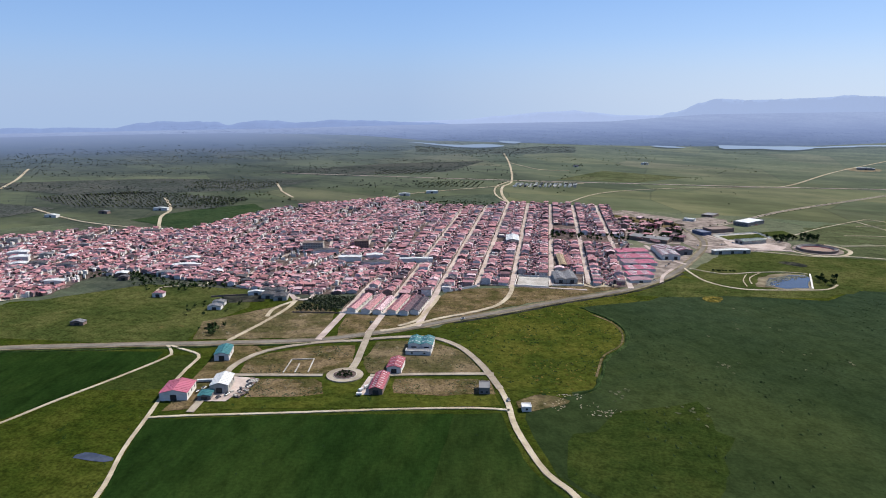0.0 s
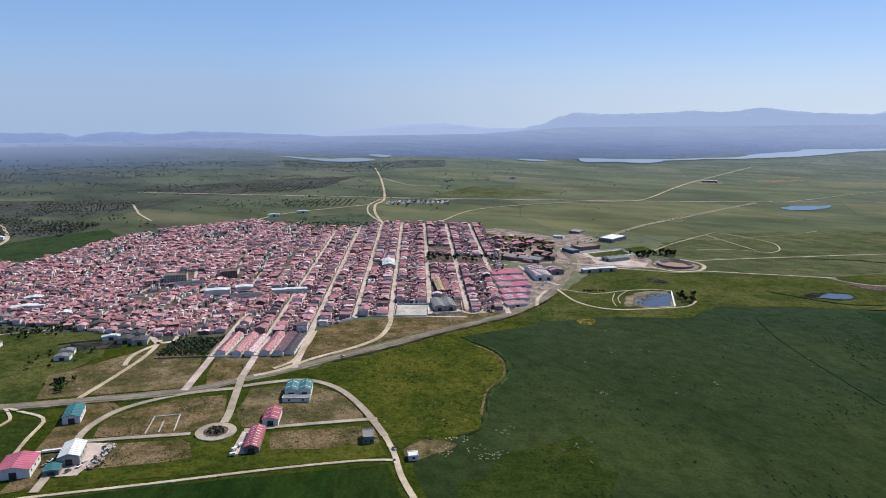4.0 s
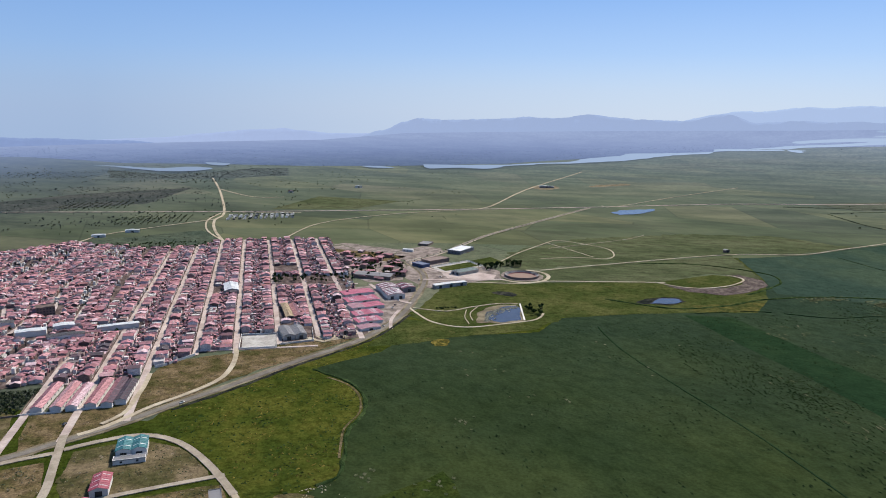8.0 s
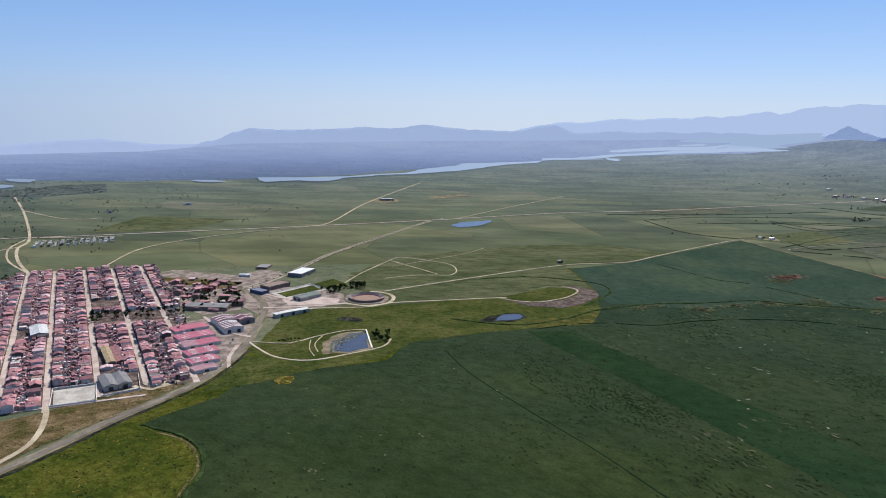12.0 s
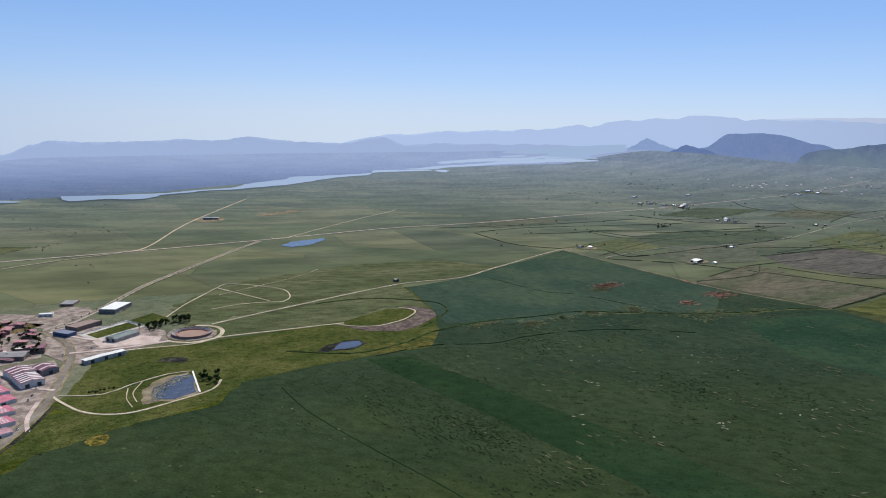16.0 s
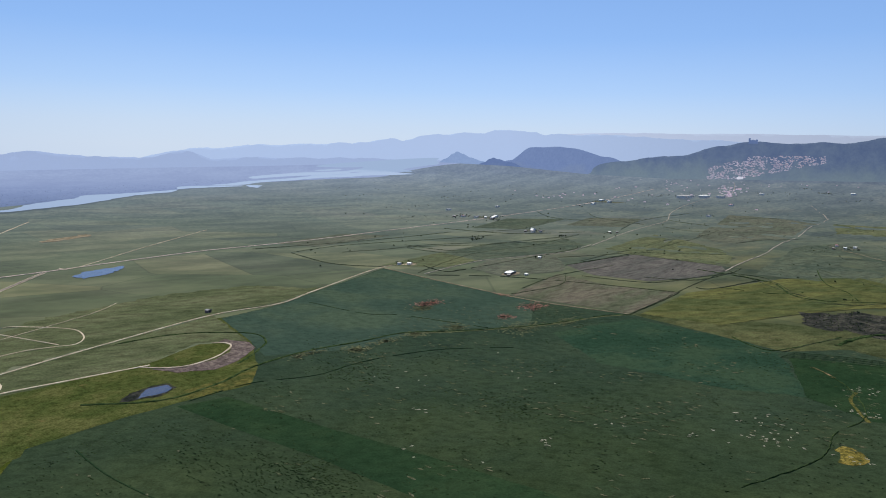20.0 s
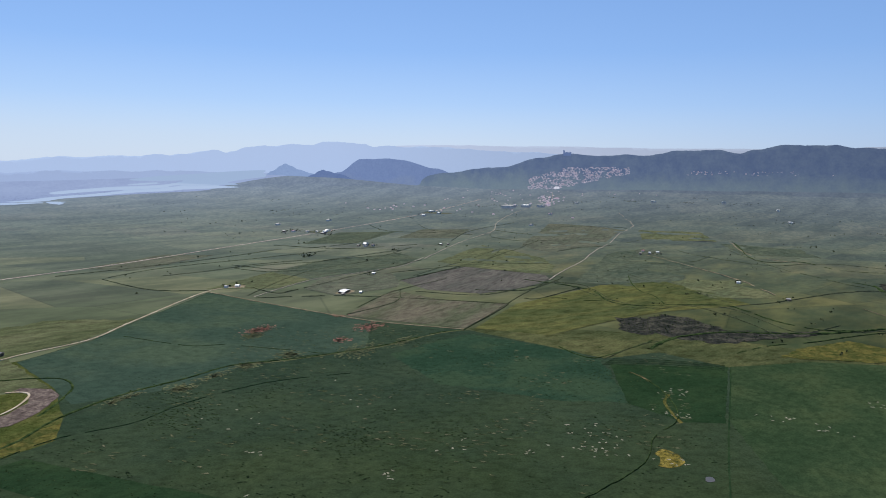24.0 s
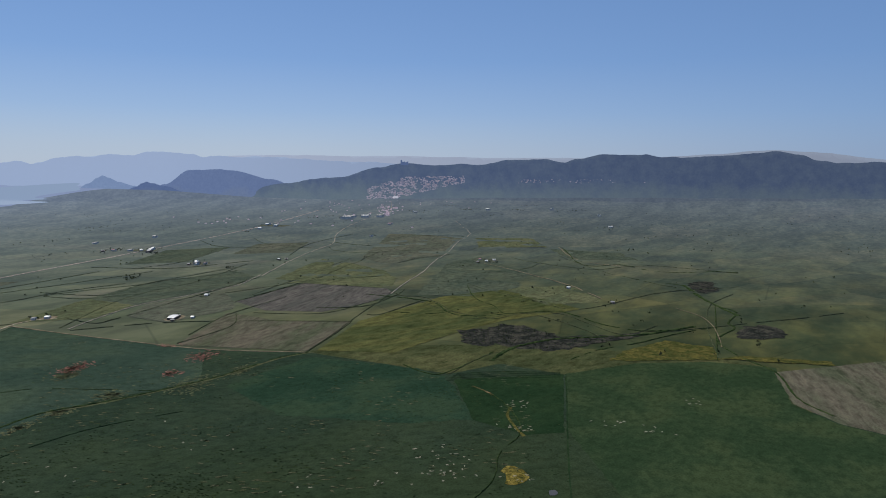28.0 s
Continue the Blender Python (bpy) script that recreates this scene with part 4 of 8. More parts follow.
patch("ploughed_field", [(1362, 776), (1500, 748), (1624, 715), (1600, 610), (1570, 510), (1528, 490), (1415, 508), (1300, 570), (1290, 680)], M["plough_mauve"], 0.30, "mauve-brown ploughed field", fine=70)
for tone, lift_, lab, pts in (("bright_grass", 0.45, "yellow-green meadow among the fields", [(1650, 735), (2016, 756), (1880, 600), (1740, 530), (1600, 508), (1650, 651)]),
                             ("bright_grass", 0.5, "yellow-green field beside a track", [(1660, 824), (2058, 839), (1990, 780), (1832, 740), (1640, 735)]),
                             ("deep_grass", 0.55, "deep green meadow beside the straight track", [(1518, 432), (2027, 455), (2210, 384), (1956, 217), (1657, 223), (1532, 319)]),
                             ("fallow", 0.5, "greyish fallow field below the village", [(2951, 866), (2936, 620), (2855, 530), (2227, 520), (2015, 619), (2111, 735)]),
                             ("bright_grass", 0.75, "bright grass round a hill farm", [(1646, 247), (1745, 127), (1683, 79), (1521, 38), (1468, 154)]),
                             ("fallow", 0.5, "dry fallow field by the main track", [(1290, 745), (1362, 780), (1450, 845), (1300, 935), (1180, 900), (1150, 800)]),
                             ("deep_grass", 0.5, "green field along the main track", [(1320, 1085), (1500, 1085), (1760, 975), (1690, 890), (1560, 868), (1404, 910), (1290, 950)]),
                             ("bright_grass", 0.4, "pale green field beyond the crop corner", [(1085, 1060), (1320, 1085), (1280, 950), (1160, 945)]),
                             ("fallow", 0.5, "dull brown field on the plain", [(2100, 1160), (2420, 1220), (2520, 1060), (2200, 1000)]),
                             ("deep_grass", 0.5, "dark green field on the plain", [(1800, 1330), (2150, 1420), (2300, 1260), (1900, 1200)]),
                             ("fallow", 0.5, "brown field on the far plain", [(1150, 1480), (1420, 1500), (1480, 1380), (1180, 1360)]),
                             ("bright_grass", 0.5, "yellow-green field on the far plain", [(2500, 420), (2840, 480), (2900, 260), (2560, 180)]),
                             ("deep_grass", 0.5, "dark green pasture on the far plain", [(2240, 100), (2500, 170), (2480, -60), (2200, -120)])):
    patch("field", pts, M[tone], lift_, lab, "field", ragged=9, fine=60)
patch("yellow_strip", [(1602, 768), (1670, 735), (1652, 539), (1575, 525)], M["bright_grass"], 0.9, "yellow flowering strip between fields", fine=60)
patch("rough_grass", [(1017, 486), (1034, 363), (1100, 300), (1095, 254), (1096, 187), (1137, 124), (1110, 60), (1061, 48), (978, 109), (1012, 200), (948, 262), (974, 347)], M["olive_pasture"], 0.45, "rough dark grass between the crop and the marsh", ragged=9)
patch("meadow", [(1237, 475), (1507, 375), (1640, 258), (1440, 81), (1293, 224), (1192, 287), (1034, 363), (1023, 477)], M["rolling_grass"], 0.6, "yellow-green rolling meadow", fine=60)
patch("marsh", [(1200, 289), (1110, 266), (1094, 234), (1124, 219), (1097, 182), (1097, 125), (1122, 97), (1192, 31), (1198, 8), (1263, -22), (1219, 30), (1194, 115), (1213, 146), (1263, 181), (1265, 228), (1229, 244)], M["scrub"], 0.7, "dark boggy scrub patch", ragged=16, fine=50, step=8)
patch("marsh", [(1801, -179), (1696, -186), (1736, -233), (1854, -252), (1876, -226)], M["scrub"], 0.7, "dark boggy scrub hollow", smooth=True, ragged=16, fine=50, step=8)
patch("marsh", [(1251, -173), (1248, -206), (1283, -255), (1346, -255), (1351, -220), (1311, -187)], M["scrub"], 0.7, "dark boggy scrub hollow", smooth=True, ragged=14, fine=50, step=8)
patch("yellow_strip", [(1057, 50), (1095, -106), (1173, -121), (1186, -82), (1202, -51), (1130, 13)], M["yellowed"], 0.75, "yellow flowering strip beside a hedge", ragged=9, step=8)
patch("yellow_strip", [(1103, -112), (1097, -266), (1120, -270), (1128, -148)], M["yellowed"], 0.75, "yellow flowering strip beside a ditch", ragged=7, step=8)
patch("yellow_patch", [(656, 166), (667, 157), (655, 143), (640, 141), (629, 150), (630, 161), (642, 160)], M["bloom"], 0.5, "yellow flowering patch in the crop", smooth=True, step=4, ragged=9)

# ------------------------------------------------------------------ roads and tracks
MAIN = [(-520, 340), (-396, 383), (-324, 405), (-249, 426), (-189, 445), (-160, 464), (-130, 486), (-103, 511), (-66, 542), (-20, 585), (29, 626), (57, 662), (82, 705), (108, 775), (128, 842), (132, 895), (122, 952)]
strip("verge", MAIN, 15, M["verge"], 0.55, "sandy road verges", "verge", 0.2)
strip("road", MAIN, 7.5, M["asphalt"], 0.75, "worn grey asphalt country road", "road", 0.02)
EXIT = [(122, 952), (190, 1020), (280, 1139), (414, 1277), (595, 1459)]
strip("verge", EXIT, 12, M["dirt"], 0.55, "sandy road verges", "verge", 0.2)
strip("road", EXIT, 8, M["asphalt"], 0.75, "straight grey asphalt road out of town", "road", 0.02)
strip("road", [(-700, 1490), (-170, 1459), (100, 1455), (336, 1455), (597, 1466), (748, 1480), (964, 1492), (1242, 1465), (1645, 1470), (2142, 1480), (3176, 1560), (4600, 1800)], 7, M["street"], 0.8, "pale straight country road", "road", 0.1, 25)
strip("road", [(-135, 1135), (-160, 1240), (-173, 1350), (-168, 1459), (-224, 1869), (-300, 2300)], 7, M["dirt"], 0.7, "pale road leaving the town northward", "road", 0.1, 12)
strip("road", [(-139, 1145), (-172, 1240), (-185, 1350), (-172, 1440)], 4.5, M["dirt"], 0.75, "pale side road", "road", 0.1)
LOOP = [(-152, 455), (-135, 463), (-111, 468), (-88, 455), (-67, 425), (-49, 388), (-42, 369), (-36, 345), (-27, 322), (-15, 297), (3, 274), (36, 206), (80, 100), (140, -60)]
strip("estate_road", LOOP[:6], 6.8, M["estate_paving"], 0.8, "pale concrete estate road round the plots", "road", 0.04)
strip("dirt_track", LOOP[5:], 5, M["dirt"], 0.7, "pale sandy farm track", "track")
strip("estate_road", [(-222, 372), (-185, 380), (-160, 385)], 5.5, M["estate_paving"], 0.78, "pale concrete estate street", "road", 0.04)
strip("estate_road", [(-131, 391), (-99, 400), (-56, 410)], 5.5, M["estate_paving"], 0.78, "pale concrete estate street", "road", 0.04)
strip("estate_road", [(-154, 452), (-187, 440), (-214, 417), (-222, 391), (-219, 366), (-212, 320)], 6.4, M["estate_paving"], 0.74, "pale estate road past the sheds", "road", 0.06)
strip("estate_road", [(-158, 475), (-152, 440), (-147, 412), (-146, 400)], 7.2, M["estate_paving"], 0.82, "pale street leading to the roundabout", "road", 0.04)
strip("dirt_track", [(-231, 309), (-211, 316), (-162, 330), (-102, 348), (-58, 359), (-40, 360)], 3.2, M["dirt"], 0.7, "pale sandy track along the crop", "track")
strip("dirt_track", [(-190, 170), (-205, 236), (-220, 274), (-231, 309), (-240, 338), (-249, 376), (-252, 396), (-260, 404), (-274, 409), (-290, 416)], 3.2, M["dirt"], 0.68, "pale sandy track between the fields", "track")
strip("dirt_track", [(-315, 250), (-303, 287), (-295, 318), (-284, 352), (-274, 390), (-276, 402), (-290, 416)], 3.0, M["dirt"], 0.66, "pale sandy track to the road", "track")
strip("dirt_track", [(-250, 430), (-244, 477), (-242, 515), (-246, 545)], 5, M["dirt"], 0.66, "pale track up to the houses", "track")
strip("dirt_track", [(-69, 624), (-68, 592), (-74, 558), (-93, 532), (-115, 511), (-136, 484), (-150, 474)], 6, M["dirt"], 0.9, "pale dirt way from the houses along the road", "track")
strip("dirt_track", [(-128, 575), (-127, 554), (-128, 526), (-130, 503), (-140, 488)], 5, M["dirt"], 0.88, "pale dirt way from the houses", "track")
strip("dirt_track", [(93, 735), (97, 712), (109, 676), (136, 656), (181, 662), (211, 671), (225, 690)], 3.4, M["dirt"], 0.66, "pale dirt track round the pond", "track")
strip("dirt_track", [(150, 820), (180, 829), (240, 814), (273, 822), (332, 813), (417, 798)], 4, M["dirt"], 0.66, "pale dirt track across the pasture", "track")
strip("dirt_track", [(285, 880), (416, 911), (597, 946), (711, 934), (817, 968), (1072, 1044), (1140, 1010)], 3.8, M["dirt"], 0.66, "pale dirt track along the field edge", "track")
strip("dirt_track", [(250, 940), (287, 989), (319, 1024), (361, 1068), (385, 1085), (419, 1044), (436, 1006), (425, 961), (404, 939), (388, 945), (353, 955), (310, 950)], 2.6, M["dirt"], 0.66, "pale dirt circuit in the pasture", "track")
strip("dirt_track", [(361, 1064), (378, 1000), (390, 952)], 2.4, M["dirt"], 0.7, "pale dirt path", "track")
strip("dirt_track", [(1067, 1040), (1040, 915), (1017, 789), (996, 640), (1011, 490)], 5, M["verge"], 0.66, "brown field-edge track", "track")
strip("dirt_track", [(1516, 489), (1750, 492), (2077, 498), (2540, 514), (3040, 530), (3090, 540), (3367, 606), (3805, 720)], 3.6, M["far_track"], 1.0, "long straight pale track", "track", 0.1, 25)
strip("dirt_track", [(1694, 872), (2092, 936), (2500, 966), (2838, 1066), (3281, 1160), (3830, 1232), (4300, 1250), (4748, 1333), (6139, 1701)], 4.2, M["far_track"], 1.2, "pale track towards the far village", "track", 0.1, 25)
strip("dirt_track", [(1068, 931), (1162, 941), (1281, 943), (1404, 906), (1554, 868), (1715, 885)], 3.2, M["far_track"], 0.85, "thin pale track from the field corner", "track")
strip("dirt_track", [(2080, 350), (1790, 128), (1555, 37)], 5, M["verge"], 1.0, "thin pale farm track", "track", 0.1, 14)
strip("dirt_track", [(2599, 143), (2283, 89), (2081, -40)], 5, M["verge"], 1.0, "thin pale farm track", "track", 0.1, 14)
strip("dirt_track", [(-537, 775), (-610, 890), (-640, 960), (-725, 1074)], 7, M["dirt"], 0.66, "white dirt road leaving the old town", "track")


# ------------------------------------------------------------------ houses
def house_shape(w, d, h, rh, style, rng):
    """Walls, roof, openings of one house; its front looks to -y, its foot is at the origin."""
    x, y = w / 2, d / 2
    walls = [([(-x, -y, 0), (x, -y, 0), (x, y, 0), (-x, y, 0), (-x, -y, h), (x, -y, h), (x, y, h), (-x, y, h)],
              [(0, 1, 5, 4), (1, 2, 6, 5), (2, 3, 7, 6), (3, 0, 4, 7)])]
    o, t = 0.35, 0.22
    X, Y = x + o, y + o
    if style == "along":        # ridge runs with the street
        walls[0][0].extend([(-x, 0, h + rh), (x, 0, h + rh)])
        walls[0][1].extend([(4, 8, 7), (5, 6, 9)])
        rv = [(-X, -Y, h - 0.1), (X, -Y, h - 0.1), (X, 0, h + rh + 0.15), (-X, 0, h + rh + 0.15), (X, Y, h - 0.1), (-X, Y, h - 0.1)]
        rf = [(0, 1, 2, 3), (3, 2, 4, 5)]
    elif style == "across":     # gable to the street
        walls[0][0].extend([(0, -y, h + rh), (0, y, h + rh)])
        walls[0][1].extend([(4, 5, 8), (6, 7, 9)])
        rv = [(-X, -Y, h - 0.1), (0, -Y, h + rh + 0.15), (0, Y, h + rh + 0.15), (-X, Y, h - 0.1), (X, -Y, h - 0.1), (X, Y, h - 0.1)]
        rf = [(0, 1, 2, 3), (1, 4, 5, 2)]
    elif style == "hip":
        k = min(x, y) * 0.9
        rv = [(-X, -Y, h - 0.1), (X, -Y, h - 0.1), (X, Y, h - 0.1), (-X, Y, h - 0.1)]
        rv += [(-X + k, 0, h + rh), (X - k, 0, h + rh)] if x > y else [(0, -Y + k, h + rh), (0, Y - k, h + rh)]
        rf = [(0, 1, 5, 4), (1, 2, 5), (2, 3, 4, 5), (3, 0, 4)] if x > y else [(0, 1, 4), (1, 2, 5, 4), (2, 3, 5), (3, 0, 4, 5)]
    else:                       # flat terrace behind a parapet
        walls[0][0].extend([(px * 0.95, py * 0.95, h) for px, py in ((-x, -y), (x, -y), (x, y), (-x, y))])
        walls[0][1].extend([(4, 5, 9, 8), (5, 6, 10, 9), (6, 7, 11, 10), (7, 4, 8, 11)])
        rv = [(-x * 0.97, -y * 0.97, h - 0.5), (x * 0.97, -y * 0.97, h - 0.5), (x * 0.97, y * 0.97, h - 0.5), (-x * 0.97, y * 0.97, h - 0.5)]
        rf = [(0, 1, 2, 3)]
    if style != "flat":
        n = len(rv)
        rv = rv + [(a, b, c - t) for a, b, c in rv]
        edges = {}
        for f in rf:
            for a, b in zip(f, f[1:] + f[:1]):
                edges[(a, b)] = 1
        side = [(a, b, b + n, a + n)[::-1] for a, b in edges if (b, a) not in edges]
        rf = rf + [tuple(i + n for i in f[::-1]) for f in rf] + side
    holes = []
    for floor in range(max(1, int(h / 2.9))):
        for k in range(3):
            wx = (k - 1) * w * 0.31
            if floor == 0 and k == 1:
                continue
            z0 = floor * 2.9 + 1.0
            holes.append((wx, -y, z0, 1.0, 1.25))
    chimney = (rng.uniform(-0.3, 0.3) * w, rng.uniform(-0.1, 0.3) * d, h - 0.2, h + rh + 0.9)
    return walls[0], (rv, rf), holes, chimney, y


def from_lists(name, v, f, mats, index=None):
    me = bpy.data.meshes.new(name)
    me.from_pydata(v, [], f)
    for mat in mats:
        me.materials.append(mat)
    if index:
        me.polygons.foreach_set("material_index", index)
    me.validate()
    return me


rng = random.Random(11)
STYLES = ["along"] * 5 + ["across"] * 3 + ["hip"] * 3 + ["flat"] * 3
SHAPES = []
for i in range(26):
    w, d = rng.uniform(5.6, 9.4), rng.uniform(7.6, 11.0)
    h = rng.choice([3.3, 3.8, 4.4, 5.6, 6.2])
    SHAPES.append((w, d, h, house_shape(w, d, h, rng.uniform(1.1, 1.8), STYLES[i % len(STYLES)], rng), STYLES[i % len(STYLES)]))

BOX_F = [(3, 2, 1, 0), (4, 5, 6, 7), (0, 1, 5, 4), (1, 2, 6, 5), (2, 3, 7, 6), (3, 0, 4, 7)]


def box_v(x0, x1, y0, y1, z0, z1):
    return [(x, y, z) for z in (z0, z1) for x, y in ((x0, y0), (x1, y0), (x1, y1), (x0, y1))]


WINDOW = from_lists("window", box_v(-0.5, 0.5, -0.1, 0.05, 0, 1.25) + box_v(-0.6, 0.6, -0.2, 0, -0.12, 0), BOX_F + [tuple(i + 8 for i in f) for f in BOX_F], [M["dark"], M["white_wall"]], [0] * 6 + [1] * 6)
DOOR = from_lists("door", box_v(-0.65, 0.65, -0.1, 0.05, 0, 2.15), BOX_F, [M["brown_wall"]])
CHIMNEY = from_lists("chimney", box_v(-0.35, 0.35, -0.35, 0.35, 0, 2.9) + box_v(-0.45, 0.45, -0.45, 0.45, 2.9, 3.05), BOX_F + [tuple(i + 8 for i in f) for f in BOX_F], [M["white_wall"]])
HOUSE_WORDS = {"along": "white terraced house with a pitched terracotta tile roof", "across": "rendered house with a tiled gable towards the street", "hip": "rendered house under a hipped terracotta roof", "flat": "plastered house with a flat roof terrace"}


def whole_house(shape):
    w, d, h, (walls, roof, holes, chim, y), style = shape
    ob = new("house", from_lists("house", walls[0], walls[1], [M["walls"]]))
    tagged(ob, HOUSE_WORDS[style], "house", "houses of the town")
    r = new("roof", from_lists("roof", roof[0], roof[1], [M["terrace"] if style == "flat" else M["tiles"]]))
    r.parent = ob
    for wx, wy, wz, _, _ in holes:
        o = new("window", WINDOW)
        o.parent, o.location = ob, (wx, wy, wz)
    o = new("door", DOOR)
    o.parent, o.location = ob, (0, -y, 0)
    if style != "flat":
        o = new("chimney", CHIMNEY)
        o.parent, o.location = ob, (chim[0], chim[1], h - 0.9)
    return ob


class Crowd:
    """Houses past counting: one mesh."""

    def __init__(self):
        self.v, self.f, self.m = [], [], []

    def add(self, verts, faces, mat, pose_):
        n = len(self.v)
        self.v += [tuple(pose_ @ Vector(p)) for p in verts]
        self.f += [tuple(i + n for i in f) for f in faces]
        self.m += [mat] * len(faces)

    def house(self, shape, pose_, detail=True):
        w, d, h, (walls, roof, holes, chim, y), style = shape
        self.add(walls[0], walls[1], 0, pose_)
        self.add(roof[0], roof[1], 3 if style == "flat" else 1, pose_)
        if detail:
            for wx, wy, wz, ww, wh in holes:
                self.add([(wx - ww / 2, wy - 0.05, wz), (wx + ww / 2, wy - 0.05, wz), (wx + ww / 2, wy - 0.05, wz + wh), (wx - ww / 2, wy - 0.05, wz + wh)], [(0, 1, 2, 3)], 2, pose_)

    def link(self, name, label, category="houses", wall="walls_joined"):
        me = from_lists(name, self.v, self.f, [M[wall], M["tiles_joined"], M["dark"], M["terrace_joined"]], self.m)
        return tagged(new(name, me), label, category, kind="stuff")


def within(p, poly):
    x, y = p
    hit = False
    for (x0, y0), (x1, y1) in zip(poly, poly[1:] + poly[:1]):
        if (y0 > y) != (y1 > y) and x < x0 + (y - y0) / (y1 - y0) * (x1 - x0):
            hit = not hit
    return hit


LEAN = 0.066


def town(u, v):
    """Plan place from u across the streets and v along them."""
    return u - LEAN * (v - 630), v


TOWN = [(-500, 470), (-463, 507), (-470, 566), (-440, 590), (-398, 582), (-344, 572), (-300, 560), (-262, 556), (-244, 552), (-206, 568), (-197, 562), (-140, 566), (-137, 585), (-99, 618), (-27, 632), (44, 640), (44, 840),
        (12, 1136), (-136, 1140), (-150, 1090), (-238, 1083), (-345, 1140), (-430, 1060), (-490, 985), (-513, 800), (-619, 797), (-720, 700), (-660, 560)]
patch("town_ground", TOWN, M["yard"], 0.45, "dusty paved ground of the town", "ground", ragged=4)
GRID = [-200, -168, -135, -102, -70, -34, 1, 38]
SPAN = [(446, 705), (466, 1060), (490, 1105), (612, 1140), (612, 1142), (630, 1135), (648, 1135), (636, 1140)]
for u, (v0, v1) in zip(GRID, SPAN):
    strip("street", [town(u, v0), town(u, (v0 + v1) / 2), town(u, v1)], 7.6, M["street"], 0.80, "pale concrete town street", "street", 0.05)
for v, u0, u1 in ((838, -34, 62), (622, -102, -2), (1134, -104, 40), (760, -200, -70), (562, -200, -140), (905, -200, -70)):
    strip("street", [town(u0, v), town((u0 + u1) / 2, v), town(u1, v)], 4.5, M["street"], 0.84, "pale cross street", "street", 0.05)
KEEP_FREE = [(-68, -36, 610, 664), (-34, 0, 600, 684), (-31, -14, 698, 756), (-34, 40, 832, 886), (-100, -80, 800, 848), (-200, -135, 490, 563), (-34, -2, 905, 950), (-262, -228, 672, 706), (-194, -154, 682, 714), (-312, -284, 718, 780), (-256, -236, 740, 790)]


def free(u, v):
    return not any(a <= u <= b and c <= v <= e for a, b, c, e in KEEP_FREE)


near_kit = [whole_house(s) for s in SHAPES[:16]]
grid_crowd, old_crowd = Crowd(), Crowd()
turn0 = math.degrees(math.atan(LEAN))
placed = 0
used = [False] * len(near_kit)
for a, b in zip(GRID, GRID[1:] + [38 + 33]):
    for side in (0, 1):
        if a == 38 and side == 1:
            continue
        v = 470 + rng.uniform(0, 5)
        while v < 1135:
            n = rng.randrange(len(SHAPES))
            w, d, h, _, style = SHAPES[n]
            wp, dp = w / PLAN, d / PLAN
            u = a + 3.4 + dp / 2 + rng.uniform(0, 0.5) if side == 0 else b - 3.4 - dp / 2 - rng.uniform(0, 0.5)
            c = v + wp / 2
            v += wp + (rng.uniform(0, 0.3) if rng.random() < 0.85 else rng.uniform(2, 7))
            x, y = town(u, c)
            if a == 38 and c < 885 or not (within((x, y), TOWN) or a == 38 and 885 < c < 1120) or not free(u, c):
                continue
            m = pose(PLAN * x, PLAN * y, 0.4, 0, 0, (-90 if side == 0 else 90) + turn0 + rng.uniform(-1, 1))
            m = m @ Matrix.Diagonal((1, 1, rng.uniform(0.9, 1.12), 1))
            if c < 752 and n < len(near_kit) and placed < 300:
                placed += 1
                if not used[n]:
                    near_kit[n].matrix_basis, used[n] = m, True
                else:
                    ob = copy_thing(near_kit[n], m)
                    ob.matrix_basis = m
            else:
                grid_crowd.house(SHAPES[n], m)
            # sheds and lean-tos in the yard behind
            for reach in (0.3, 3.2, 6.0):
                s = rng.uniform(2.0, 5.0)
                uu = u + (dp / 2 + s / 2 + reach) * (1 if side == 0 else -1)
                xx, yy = town(uu, c + rng.uniform(-3, 3))
                k = rng.randrange(len(SHAPES))
                grid_crowd.house(SHAPES[k], pose(PLAN * xx, PLAN * yy, 0.3, 0, 0, 90 * rng.randrange(2) + turn0) @ Matrix.Diagonal((s / 11, s / 11, rng.uniform(0.45, 0.75), 1)), False)
for ob, u_ in zip(near_kit, used):
    if not u_:
        for o in [*ob.children_recursive, ob]:
            bpy.data.objects.remove(o)
grid_crowd.link("houses", "rows of tiled houses along straight streets")
